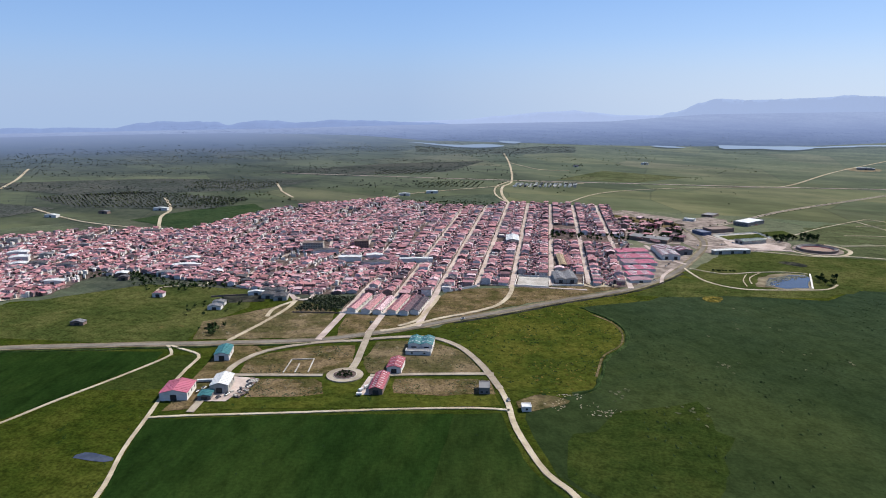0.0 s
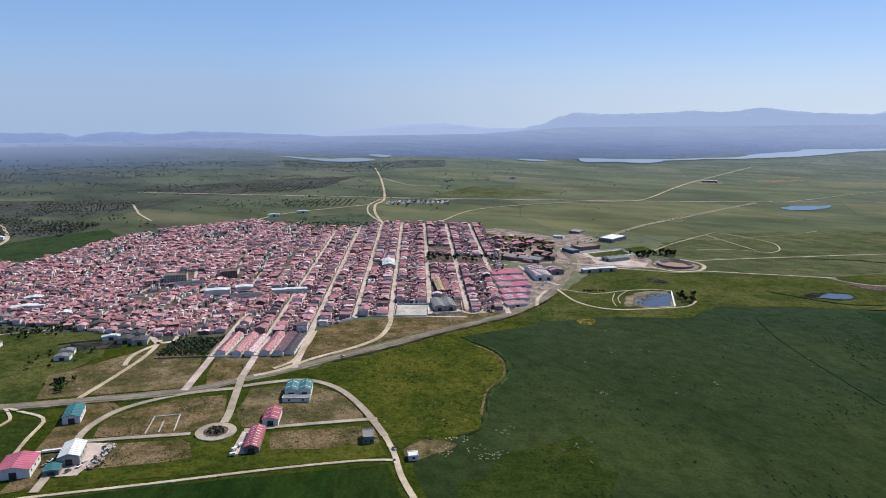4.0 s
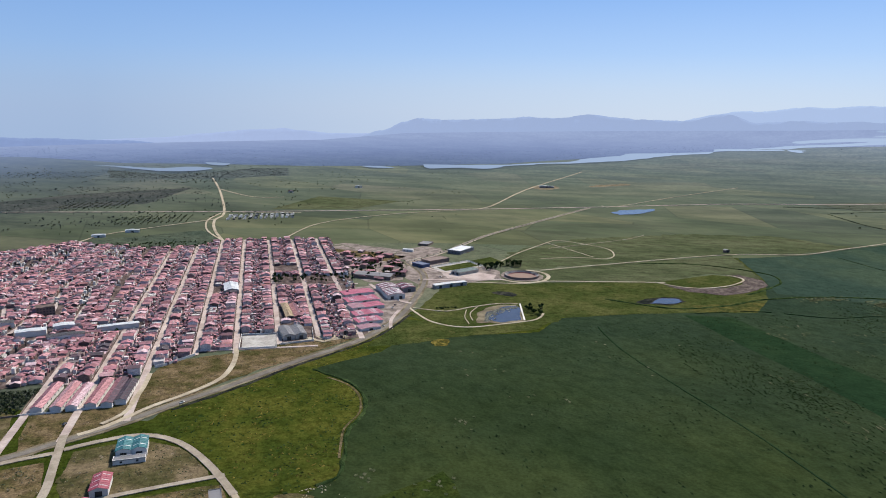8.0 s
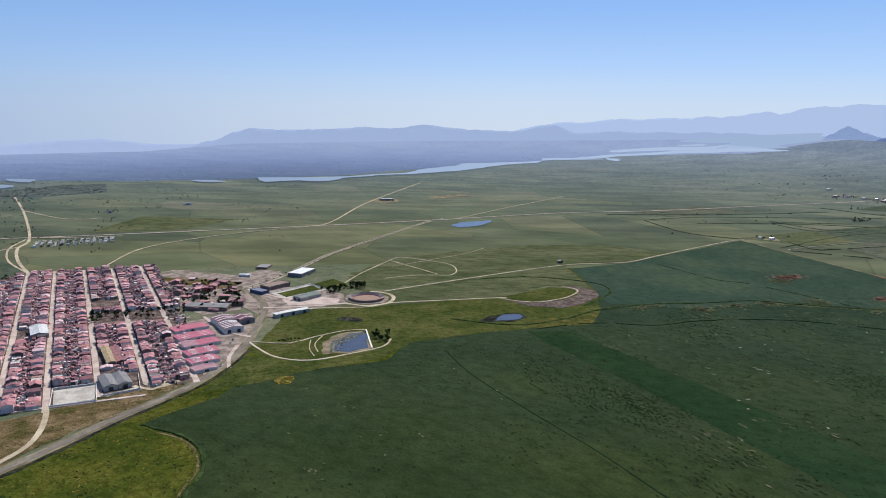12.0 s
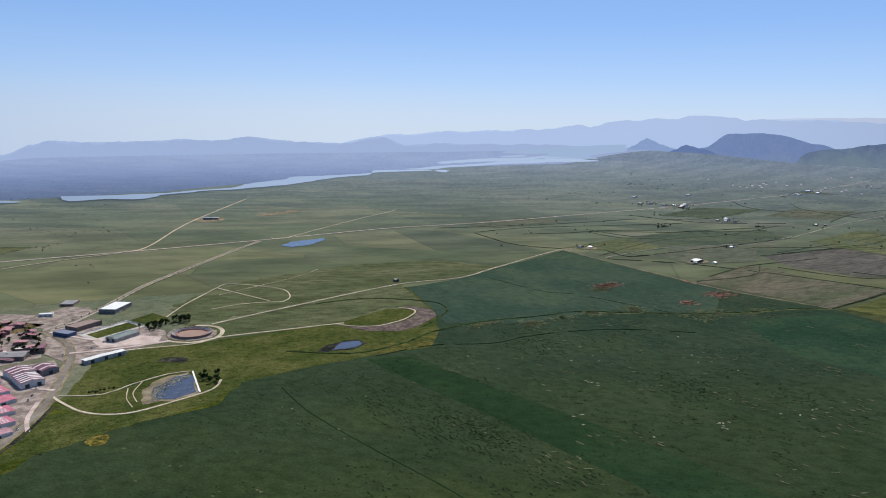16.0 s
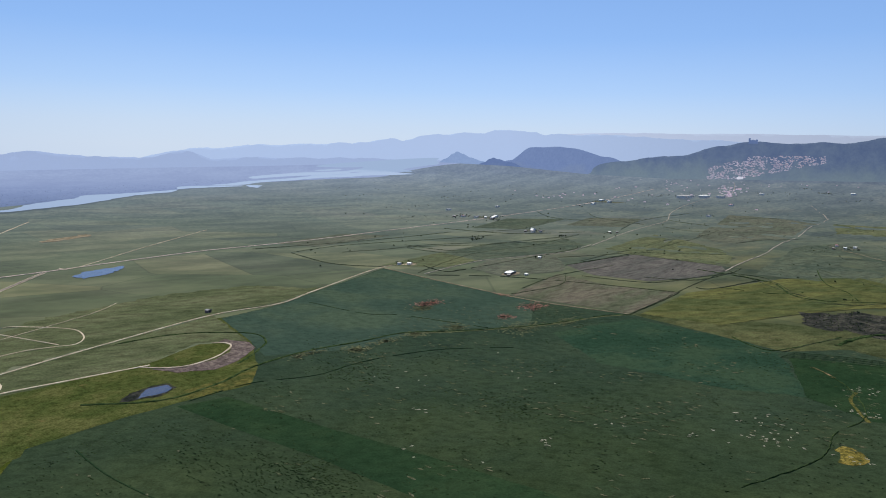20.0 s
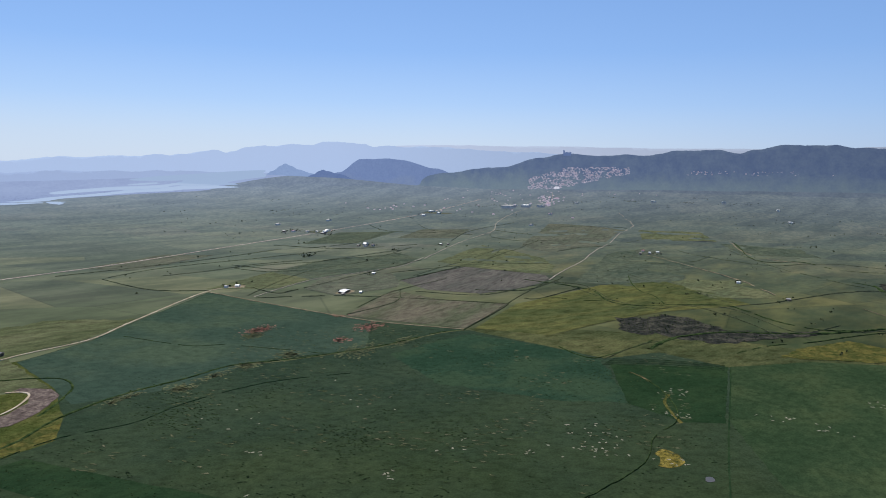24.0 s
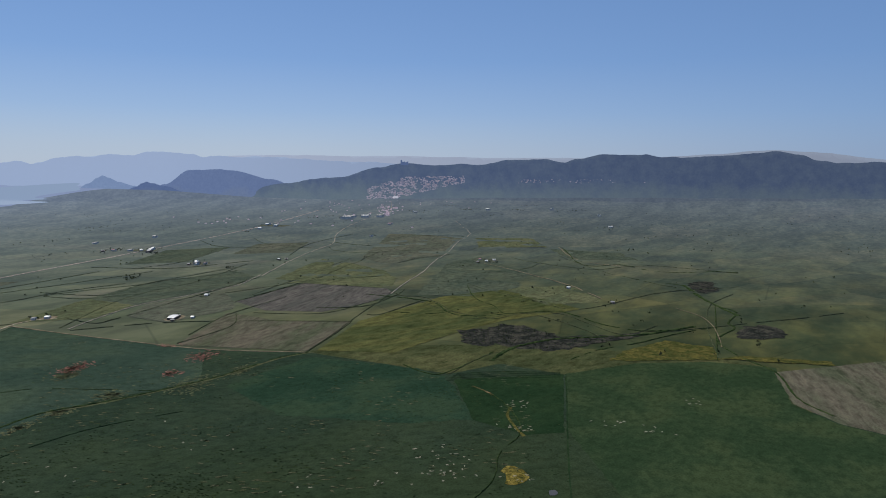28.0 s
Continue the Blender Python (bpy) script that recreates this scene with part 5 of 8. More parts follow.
# the old town: crooked lanes, houses wall to wall
LANE = 24
for k in range(21):
    a = -200 - LANE * (k + 1)
    for side in (0, 1):
        v = 440 + rng.uniform(0, 8)
        while v < 1150:
            n = rng.randrange(len(SHAPES))
            w, d, h, _, style = SHAPES[n]
            wp, dp = w / PLAN, d / PLAN
            bend = 20 * noise.noise(Vector((k * 0.33, v / 95, 0.5)))
            u = a + bend + (2.2 + 0.42 * dp if side == 0 else LANE - 2.2 - 0.42 * dp)
            c = v + wp / 2
            gap = noise.noise(Vector((k * 0.9, round(c / 62), 4.4)))
            v += wp * rng.uniform(0.66, 0.8) + (rng.uniform(3, 5) if (c // 62) != ((c + wp) // 62) else 0)
            x, y = town(u, c)
            if not within((x, y), TOWN) or not free(u, c) or gap > 0.42:
                continue
            ang = (-90 if side == 0 else 90) + turn0 + 42 * noise.noise(Vector((k * 0.5, c / 80, 8.8))) + rng.uniform(-7, 7) + rng.choice((0, 0, 0, 90))
            m = pose(PLAN * x, PLAN * y, 0.4, 0, 0, ang) @ Matrix.Diagonal((rng.uniform(0.68, 1.0), rng.uniform(0.68, 1.0), rng.uniform(0.55, 0.95), 1))
            old_crowd.house(SHAPES[n], m)
            for reach in (-1.5, 1.5):
                s = rng.uniform(3.5, 6.5)
                uu = u + (0.36 * dp + s / 2 + reach) * (1 if side == 0 else -1)
                xx, yy = town(uu, c + rng.uniform(-2, 2))
                if within((xx, yy), TOWN):
                    old_crowd.house(SHAPES[rng.randrange(len(SHAPES))], pose(PLAN * xx, PLAN * yy, 0.3, 0, 0, ang + 90 * rng.randrange(2)) @ Matrix.Diagonal((s / 10, s / 10, rng.uniform(0.5, 0.85), 1)), False)
for k in range(0, 20):          # pale lanes between the old houses
    run = []
    for v in range(470, 1140, 14):
        p = town(-200 - LANE * (k + 1) + 20 * noise.noise(Vector((k * 0.33, v / 95, 0.5))), v)
        if within(p, TOWN):
            run.append(p)
        elif run:
            break
    if len(run) > 3:
        strip("street", run, 5.2, M["street"], 0.8, "pale crooked lane of the old town", "street", 0.15)
clutter = Crowd()          # tanks, yard walls, awnings and sheds between the houses
for _ in range(9000):
    x, y = rng.uniform(-700, 44), rng.uniform(470, 1138)
    u_ = x + LEAN * (y - 630)
    if not within((x, y), TOWN) or min(abs(u_ - g) for g in GRID) < 5 or not free(u_, y):
        continue
    kind = rng.random()
    if kind < 0.45:        # yard wall
        b_ = box_v(-rng.uniform(1.5, 5), rng.uniform(1.5, 5), -0.15, 0.15, 0, rng.uniform(1.8, 3.2))
    else:
        q = rng.uniform(0.6, 1.9)
        b_ = box_v(-q, q, -q * 0.8, q * 0.8, 0, rng.uniform(2.0, 5.6))
    clutter.add(b_, BOX_F, rng.choice((0, 0, 0, 1, 2)), pose(PLAN * x, PLAN * y, 0.4, 0, 0, turn0 + rng.choice((0, 90)) + rng.uniform(-6, 6)))
tagged(new("yard_clutter", from_lists("yard_clutter", clutter.v, clutter.f, [M["white_wall"], M["tiles_joined"], M["dark"]], clutter.m)), "yard walls, tanks and lean-tos between the houses", "yard clutter", kind="stuff")
old_crowd.link("houses", "crowded old town of low tiled houses on crooked lanes")


# ------------------------------------------------------------------ sheds and large buildings
def shed(name, label, fl, fr, br, h, rh, roof, wall, doors=1, strips=None, category="shed", lift=0.35, flat=False, rows=0, windows=0):
    """A gabled hall standing on three corners of the plan: front left, front right and back right."""
    fl, fr, br = (PLAN * Vector((*p, 0)) for p in (fl, fr, br))
    ex = (fr - fl)
    w = ex.length
    ex.normalize()
    ey = Vector((-ex.y, ex.x, 0))
    l = max(4.0, (br - fr).dot(ey))
    ob = new(name)
    ob.empty_display_size = 1
    c = (fl + fr) / 2 + ey * l / 2
    ob.matrix_basis = pose(c.x, c.y, lift, 0, 0, math.degrees(math.atan2(ex.y, ex.x)))
    tagged(ob, label, category)
    x, y = w / 2, l / 2
    bm = bmesh.new()
    vs = [bm.verts.new(p) for p in ((-x, -y, -0.4), (x, -y, -0.4), (x, y, -0.4), (-x, y, -0.4), (-x, -y, h), (x, -y, h), (x, y, h), (-x, y, h), (0, -y, h + rh), (0, y, h + rh))]
    for f in ((0, 1, 5, 8, 4), (1, 2, 6, 5), (2, 3, 7, 9, 6), (3, 0, 4, 7), (3, 2, 1, 0)):
        bm.faces.new([vs[i] for i in f])
    part("wall", bm, wall, ob)
    o = 0.45
    for s in (-1, 1):
        bm = bmesh.new()
        g = rh / x * o
        p = [(0, -y - o, h + rh + 0.05), (s * (x + o), -y - o, h - g + 0.05), (s * (x + o), y + o, h - g + 0.05), (0, y + o, h + rh + 0.05)]
        top = [bm.verts.new((a, b, z + 0.22)) for a, b, z in p]
        bot = [bm.verts.new(q) for q in p]
        bm.faces.new(top)
        bm.faces.new(bot[::-1])
        for i in range(4):
            j = (i + 1) % 4
            bm.faces.new((top[i], bot[i], bot[j], top[j]))
        bmesh.ops.recalc_face_normals(bm, faces=bm.faces)
        rp = part("roof_panel", bm, roof, ob)
        n = max(3, int(l / 2.4)) if lift < 1 else 0
        z0, z1 = h + rh + 0.27, h - g + 0.27
        seam = from_lists("seam", [(0, -0.06, z0), (s * (x + o), -0.06, z1), (s * (x + o), 0.06, z1), (0, 0.06, z0), (0, 0, z0 + 0.14), (s * (x + o), 0, z1 + 0.14)], [(0, 1, 5, 4), (4, 5, 2, 3)], [roof])
        for i in range(n):
            sm = new("seam", seam)
            sm.parent, sm.location = rp, (0, -y + l * (i + 0.5) / n, 0)
        if strips:
            mat, count, wide, r0, r1 = strips
            for i in range(count):
                yy = -y + l * (i + 0.5) / count
                bm = bmesh.new()
                zz = lambda t: h + rh - (rh + g) * t + 0.34
                a, b = x * r0, x * r1
                box_pts = [(s * a, yy - wide / 2, zz(r0)), (s * b, yy - wide / 2, zz(r1)), (s * b, yy + wide / 2, zz(r1)), (s * a, yy + wide / 2, zz(r0))]
                tv = [bm.verts.new((u_, v_, z_ + 0.12)) for u_, v_, z_ in box_pts]
                bv = [bm.verts.new(q) for q in box_pts]
                bm.faces.new(tv)
                for q in range(4):
                    r = (q + 1) % 4
                    bm.faces.new((tv[q], bv[q], bv[r], tv[r]))
                bmesh.ops.recalc_face_normals(bm, faces=bm.faces)
                part("skylight", bm, mat, ob)
    for i in range(doors):
        bm = bmesh.new()
        cx = w * ((i + 0.5) / doors - 0.5)
        dw, dh = min(4.2, w / doors * 0.6), min(h * 0.8, 4.2)
        box(bm, cx - dw / 2, cx + dw / 2, -y - 0.12, -y + 0.1, -0.2, dh)
        part("door", bm, M["dark"], ob)
    for i in range(windows):
        bm = bmesh.new()
        cy = l * ((i + 0.5) / windows - 0.5)
        box(bm, x - 0.1, x + 0.1, cy - 1.0, cy + 1.0, h * 0.45, h * 0.75)
        part("window", bm, M["dark"], ob)
    return ob


def block(name, label, fl, fr, br, h, wall, roof, category="building", windows=5, floors=2, lift=0.35):
    """A flat-roofed building with a parapet and rows of windows."""
    fl, fr, br = (PLAN * Vector((*p, 0)) for p in (fl, fr, br))
    ex = fr - fl
    w = ex.length
    ex.normalize()
    ey = Vector((-ex.y, ex.x, 0))
    l = max(4.0, (br - fr).dot(ey))
    c = (fl + fr) / 2 + ey * l / 2
    ob = new(name)
    ob.matrix_basis = pose(c.x, c.y, lift, 0, 0, math.degrees(math.atan2(ex.y, ex.x)))
    tagged(ob, label, category)
    x, y = w / 2, l / 2
    bm = bmesh.new()
    box(bm, -x, x, -y, y, -0.4, h)
    part("wall", bm, wall, ob)
    bm = bmesh.new()
    box(bm, -x - 0.2, x + 0.2, -y - 0.2, y + 0.2, h, h + 0.35)
    part("roof", bm, roof, ob)
    bm = bmesh.new()
    for a in ((-x - 0.2, x + 0.2, -y - 0.2, -y + 0.1), (-x - 0.2, x + 0.2, y - 0.1, y + 0.2), (-x - 0.2, -x + 0.1, -y + 0.1, y - 0.1), (x - 0.1, x + 0.2, -y + 0.1, y - 0.1)):
        box(bm, *a, h + 0.35, h + 0.8)
    part("parapet", bm, wall, ob)
    for i in range(windows):
        for f in range(floors):
            bm = bmesh.new()
            cx = w * ((i + 0.5) / windows - 0.5)
            z = (h / floors) * f + 0.9
            box(bm, cx - 0.8, cx + 0.8, -y - 0.1, -y + 0.1, z, z + min(1.4, h / floors * 0.5))
            part("window", bm, M["dark"], ob)
    return ob


shed("farm_shed", "large shed with a raspberry-pink metal roof and white walls", (-237, 330), (-222, 334), (-226, 351), 5.5, 2.2, M["pink_roof"], M["white_wall"], 1, windows=3)
shed("workshop", "grey block workshop under a pale metal roof", (-214, 345), (-204, 348), (-208, 365), 6.0, 2.0, M["white_roof"], M["concrete"], 1, windows=3)
shed("lean_to", "low green-roofed store beside the workshop", (-216, 335), (-209, 337), (-211, 345), 3.2, 0.7, M["teal_roof"], M["grey_roof"], 1)
shed("store_shed", "grey-fronted white shed under a teal metal roof", (-239, 393), (-230, 396), (-235, 413), 5.0, 1.6, M["teal_roof"], M["white_wall"], 1, windows=3)
shed("poultry_shed", "long narrow shed with a red roof and pale skylights", (-123, 364), (-115, 365), (-119, 390), 4.0, 1.8, M["red_roof"], M["brown_wall"], 1, (M["white_roof"], 8, 0.6, 0.15, 0.7))
shed("barn", "small red-roofed barn with an open dark front", (-122, 397), (-113, 398), (-116, 415), 4.6, 1.8, M["red_roof"], M["white_wall"], 1, (M["white_roof"], 3, 0.5, 0.1, 0.9))
shed("warehouse", "warehouse bay with a teal metal roof and dark open front", (-119, 438), (-111, 439), (-113, 455), 6.0, 1.6, M["teal_roof"], M["white_wall"], 1, (M["white_roof"], 2, 0.9, 0.1, 0.9))
shed("warehouse", "warehouse bay with a teal metal roof and dark open front", (-110.6, 439), (-102.6, 440), (-104.6, 456), 6.0, 1.6, M["teal_roof"], M["white_wall"], 1, (M["white_roof"], 2, 0.9, 0.1, 0.9))
block("loading_yard", "low white-rimmed loading bay before the warehouse", (-119, 431), (-102, 433), (-103, 438), 2.8, M["white_wall"], M["grey_roof"], "loading bay", 2, 1)
block("pump_house", "small dark grey two-storey block on bare ground", (-60, 378), (-54, 379), (-55, 389), 4.2, M["grey_roof"], M["grey_roof"], "building", 2, 1)
block("hut", "small white hut by the sandy track", (-33, 360), (-28, 361), (-29, 366), 2.8, M["white_wall"], M["white_roof"], "hut", 1, 1)
# white terraces at the edge of the grid
for i, (u, v0, v1) in enumerate([(-194, 512, 556), (-182, 512, 556), (-172.5, 512, 552), (-161, 514, 560), (-151, 514, 560), (-143, 518, 556)]):
    a, b, c = town(u - 3.6, v0), town(u + 3.6, v0), town(u + 3.6, v1)
    shed("terrace_row", "long white terrace under a pinkish tiled roof", a, b, c, 4.2, 1.5, M["tiles"], M["white_wall"], 0, category="terrace", windows=6)
# factory halls east of the grid
PINK = (M["white_roof"], 5, 0.9, 0.2, 0.8)
for lab, fl, fr, br, h, st in (
        ("mauve-roofed factory hall with brown walls", (38, 656), (57, 662), (54, 674), 4.5, None),
        ("pink-roofed factory hall dotted with skylights", (37, 675), (61, 682), (57, 697), 5, (M["white_roof"], 6, 0.9, 0.25, 0.75)),
        ("pink-roofed factory hall with brown walls", (36, 698), (64, 706), (60, 722), 5, (M["white_roof"], 7, 0.7, 0.3, 0.7)),
        ("mauve-roofed factory hall with brown walls", (35, 723), (48, 727), (44, 744), 5.5, None),
        ("pink-roofed factory hall with brown walls", (48.6, 727), (68, 733), (64, 749), 5.0, None),
        ("pink-roofed factory hall with pale roof lights", (32, 746), (66, 756), (61, 775), 5.5, (M["white_roof"], 4, 0.7, 0.3, 0.8)),
        ("long pink-roofed factory hall with white parapet", (30, 778), (63, 788), (58, 805), 5, None)):
    shed("factory_hall", lab.replace("brown", "white"), fl, fr, br, h - 1.6, 0.6, M["mauve_roof"] if "mauve" in lab else M["pink_roof"], M["white_wall"], 1, st, "factory", windows=3)
shed("warehouse", "warehouse with a maroon and white striped roof", (75, 763), (94, 766), (90, 792), 6, 2.0, M["maroon_roof"], M["white_wall"], 2, (M["white_roof"], 5, 2.4, 0.03, 0.97))
shed("warehouse", "warehouse with a maroon roof", (72, 792), (92, 797), (88, 818), 6, 2.0, M["maroon_roof"], M["white_wall"], 1, (M["white_roof"], 3, 2.2, 0.03, 0.97))
shed("warehouse", "warehouse with a maroon roof", (95, 790), (110, 795), (106, 815), 6, 2.0, M["maroon_roof"], M["grey_roof"], 1, (M["white_roof"], 2, 2.2, 0.03, 0.97))
shed("long_shed", "long low white shed with a pale flat roof", (134, 803), (174, 816), (172, 823), 4.6, 0.6, M["white_roof"], M["concrete"], 3, category="shed")
block("sports_hall", "grey sports hall with a pale flat roof", (189, 1006), (205, 992), (228, 1026), 5.5, M["grey_roof"], M["white_roof"], "hall", 4, 1)
block("clubhouse", "low dull blue clubhouse", (126, 929), (137, 911), (146, 920), 4.6, plain("blue_wall", (0.05, 0.075, 0.15), 0.7), plain("blue_roof", (0.085, 0.10, 0.15), 0.6), "building", 3, 1)
block("grandstand_block", "long dark brown block beside the pitch", (141, 945), (150, 930), (180, 948), 5.5, M["brown_wall"], M["brown_wall"], "building", 3, 1)
shed("pavilion", "green-roofed sports pavilion with grey walls", (168, 876), (175, 863), (203, 879), 5.0, 1.4, plain("green_roof", (0.065, 0.095, 0.090), 0.6), M["concrete"], 2, category="pavilion")
block("kiosk", "white flat-roofed kiosk by the road", (126, 1024), (140, 1018), (143, 1024), 3.5, M["white_wall"], M["white_roof"], "building", 3, 1)
block("farm_ruin", "roofless dark stone enclosure", (156, 1068), (170, 1060), (182, 1080), 3.0, M["brown_wall"], M["grey_roof"], "building", 2, 1)
shed("workshop", "grey workshop with two pitched roofs", (-31, 640), (-21, 642), (-23, 670), 5, 1.8, M["grey_roof"], M["concrete"], 1)
shed("workshop", "grey workshop with two pitched roofs", (-20.6, 642), (-10.6, 644), (-12.6, 672), 5, 1.8, M["grey_roof"], M["concrete"], 1)
shed("barn", "long barn with a yellow-tan roof", (-30, 702), (-23, 703), (-26, 752), 4, 1.2, plain("tan_roof", (0.30, 0.22, 0.13), 0.8), M["brown_wall"], 1)
shed("barn", "long barn with a yellow-tan roof", (-22, 703), (-15, 704), (-18, 750), 4, 1.2, M["tiles"], M["brown_wall"], 1)
shed("market_hall", "hall with a broad white vaulted roof", (-98, 806), (-83, 808), (-85, 842), 6, 2.2, M["white_roof"], M["concrete"], 2, category="hall")
shed("school_wing", "white school wing with a pale flat roof", (-259, 678), (-236, 685), (-239, 694), 6, 0.5, M["white_roof"], M["white_wall"], 0, category="building", windows=0)
shed("school_wing", "long white school wing with a pale roof", (-195, 688), (-162, 698), (-164, 704), 5, 0.5, M["white_roof"], M["white_wall"], 0, category="building", windows=0)
block("apartment_block", "grey flat-roofed apartment block with rows of windows", (-320, 726), (-298, 732), (-303, 745), 9, M["concrete"], M["yard"], "apartment block", 8, 3)
block("apartment_block", "brown flat-roofed apartment block with rows of windows", (-265, 746), (-250, 752), (-254, 764), 9.5, M["brown_wall"], M["yard"], "apartment block", 6, 3)
for lab, fl, fr, br, h, roof in (
        ("dark low workshop with a white side wall", (-291, 566), (-282, 569), (-284, 578), 4, "slate"), ("dark low workshop with a white side wall", (-281, 560), (-270, 563), (-272, 574), 4, "slate"),
        ("dark low workshop with a white side wall", (-284, 549), (-274, 552), (-276, 559), 3.6, "slate"), ("dark low workshop with a white side wall", (-272, 548), (-261, 551), (-264, 561), 4.2, "slate"),
        ("dark low workshop with a white side wall", (-276, 534), (-265, 537), (-268, 546), 4, "slate"), ("dark low workshop with a white side wall", (-263, 531), (-252, 534), (-255, 545), 4, "slate"),
        ("grey garden store below the old town", (-436, 562), (-428, 565), (-430, 572), 3.6, "slate"), ("grey garden store below the old town", (-447, 572), (-437, 576), (-440, 585), 4, "white_roof"),
        ("grey garden store below the old town", (-330, 584), (-318, 588), (-321, 597), 4, "slate"), ("grey garden store below the old town", (-345, 592), (-334, 596), (-337, 604), 4, "slate"),
        ("white farm store at the old town edge", (-417, 642), (-403, 649), (-407, 657), 5, "white_roof"), ("grey garden store below the old town", (-362, 600), (-352, 604), (-355, 612), 4, "white_roof"),
        ("grey garden store below the old town", (-316, 573), (-305, 577), (-308, 585), 4, "slate"), ("long barn west of the old town", (-558, 768), (-536, 777), (-540, 786), 5, "slate")):
    shed("workshop", lab, fl, fr, br, h, 1.2, M[roof], M["brown_wall"] if "grey" in lab else M["concrete"], 1, category="workshop")
for i, (x, y) in enumerate(((-648, 648), (-622, 630), (-640, 668), (-580, 625), (-595, 660), (-568, 645), (-596, 603), (-558, 585), (-616, 690), (-575, 676), (-577, 706), (-545, 622), (-566, 566), (-606, 716), (-552, 690), (-677, 683), (-530, 590), (-535, 660))):
    w_, l_ = 13 + 5 * math.sin(i * 2.1), 8 + 2.5 * math.cos(i * 1.7)
    c_, s_ = math.cos(0.42 + 0.1 * math.sin(i)), math.sin(0.42 + 0.1 * math.sin(i))
    dark = i % 3 == 1
    shed("warehouse", "dark-roofed store at the edge of the old town" if dark else "pale metal-roofed store at the edge of the old town", (x, y), (x + w_ * c_, y + w_ * s_), (x + w_ * c_ - l_ * s_, y + w_ * s_ + l_ * c_), 4.6 + 0.8 * math.sin(i * 3), 1.2, M["slate" if dark else "white_roof" if i % 3 else "grey_roof"], M["concrete"], 1, category="store")
for lab, fl, fr, br, h, roof in (("long dark-roofed hall inside the town", (-298, 703), (-272, 712), (-275, 720), 6, "slate"), ("long dark-roofed hall inside the town", (-228, 661), (-200, 669), (-203, 677), 6, "slate"), ("white flat-roofed hall inside the town", (-232, 690), (-216, 695), (-219, 704), 7, "white_roof"),
                                 ("long white store below the old town", (-412, 612), (-386, 622), (-389, 629), 5, "white_roof"), ("grey store below the old town", (-410, 583), (-394, 588), (-397, 595), 4.5, "grey_roof"), ("white store beside the gardens", (-492, 529), (-474, 535), (-477, 542), 5, "white_roof")):
    shed("hall", lab, fl, fr, br, h, 1.0, M[roof], M["white_wall"], 1, category="hall", windows=3)
patch("paddock", [(-303, 514), (-269, 527), (-279, 543), (-311, 533)], M["scrub"], 0.5, "bare grey walled paddock", "paddock", ragged=1)
strip("street", [(-321, 607), (-290, 587), (-255, 550), (-244, 535)], 7, M["street"], 0.82, "pale lane out of the old town", "street", 0.1)
strip("dirt_track", [(-244, 535), (-250, 520), (-252, 505), (-248, 488)], 5, M["dirt"], 0.7, "pale lane beside the workshops", "track")
strip("street", [(-246, 537), (-234, 542), (-238, 561), (-240, 581)], 6, M["street"], 0.82, "pale lane into the houses", "street", 0.1)
strip("dirt_track", [(-377, 535), (-380, 550), (-358, 559), (-345, 566), (-357, 578), (-383, 592), (-411, 620), (-437, 655)], 4, M["dirt"], 0.75, "pale lane between the gardens", "track", 0.2, 5)
patch("sports_court", [(-65, 624), (-37, 626), (-38, 658), (-67, 656)], M["concrete"], 0.95, "pale concrete sports court", "court", ragged=0.3)
patch("football_pitch", [(156, 912), (207, 940), (213, 915), (163, 890)], M["meadow_green"], 0.8, "mown green football pitch", "pitch", ragged=0.4)
patch("pitch_surround", [(148, 918), (208, 950), (219, 913), (160, 882)], M["concrete"], 0.7, "pale paved surround of the pitch", "pavement", ragged=0.5)
patch("pitch_surround", [(156, 882), (158, 850), (212, 839), (222, 860), (200, 880), (176, 862), (168, 888)], M["street"], 0.74, "reddish paved court", "pavement", ragged=0.5)
patch("training_pitch", [(212, 950), (243, 970), (252, 935), (223, 919)], M["meadow_green"], 0.7, "green training pitch", "pitch", ragged=0.5)
patch("forecourt", [(108, 860), (122, 955), (112, 1005), (126, 1030), (165, 1062), (185, 1040), (186, 1008), (150, 965), (225, 905), (232, 880), (222, 838), (170, 828), (132, 806), (122, 812)], M["paving"], 0.5, "dusty paved forecourt round the sports grounds", "pavement", ragged=3)
strip("estate_road", [(128, 850), (160, 842), (195, 838), (225, 838)], 7, M["street"], 0.85, "pale road along the sports grounds", "road", 0.06)
strip("estate_road", [(126, 945), (150, 900), (180, 858)], 6, M["street"], 0.85, "pale road past the clubhouse", "road", 0.06)
strip("estate_road", [(82, 722), (70, 690), (66, 660)], 5, M["street"], 0.85, "pale yard road of the factory", "road", 0.06)
strip("estate_road", [(98, 745), (84, 760), (70, 800), (62, 835)], 6, M["street"], 0.85, "pale yard road of the factory", "road", 0.06)
patch("works_yard", [(-217, 334), (-200, 337), (-197, 372), (-216, 372)], M["street"], 0.5, "pale concrete works yard", "yard", ragged=1)
patch("works_yard", [(-130, 362), (-122, 363), (-124, 392), (-132, 390)], M["street"], 0.5, "pale yard beside the shed", "yard", ragged=1)
patch("factory_ground", [(30, 815), (38, 760), (42, 655), (48, 640), (85, 705), (112, 790), (112, 835), (70, 832)], M["paving"], 0.42, "paved ground round the factory", "ground", ragged=1)


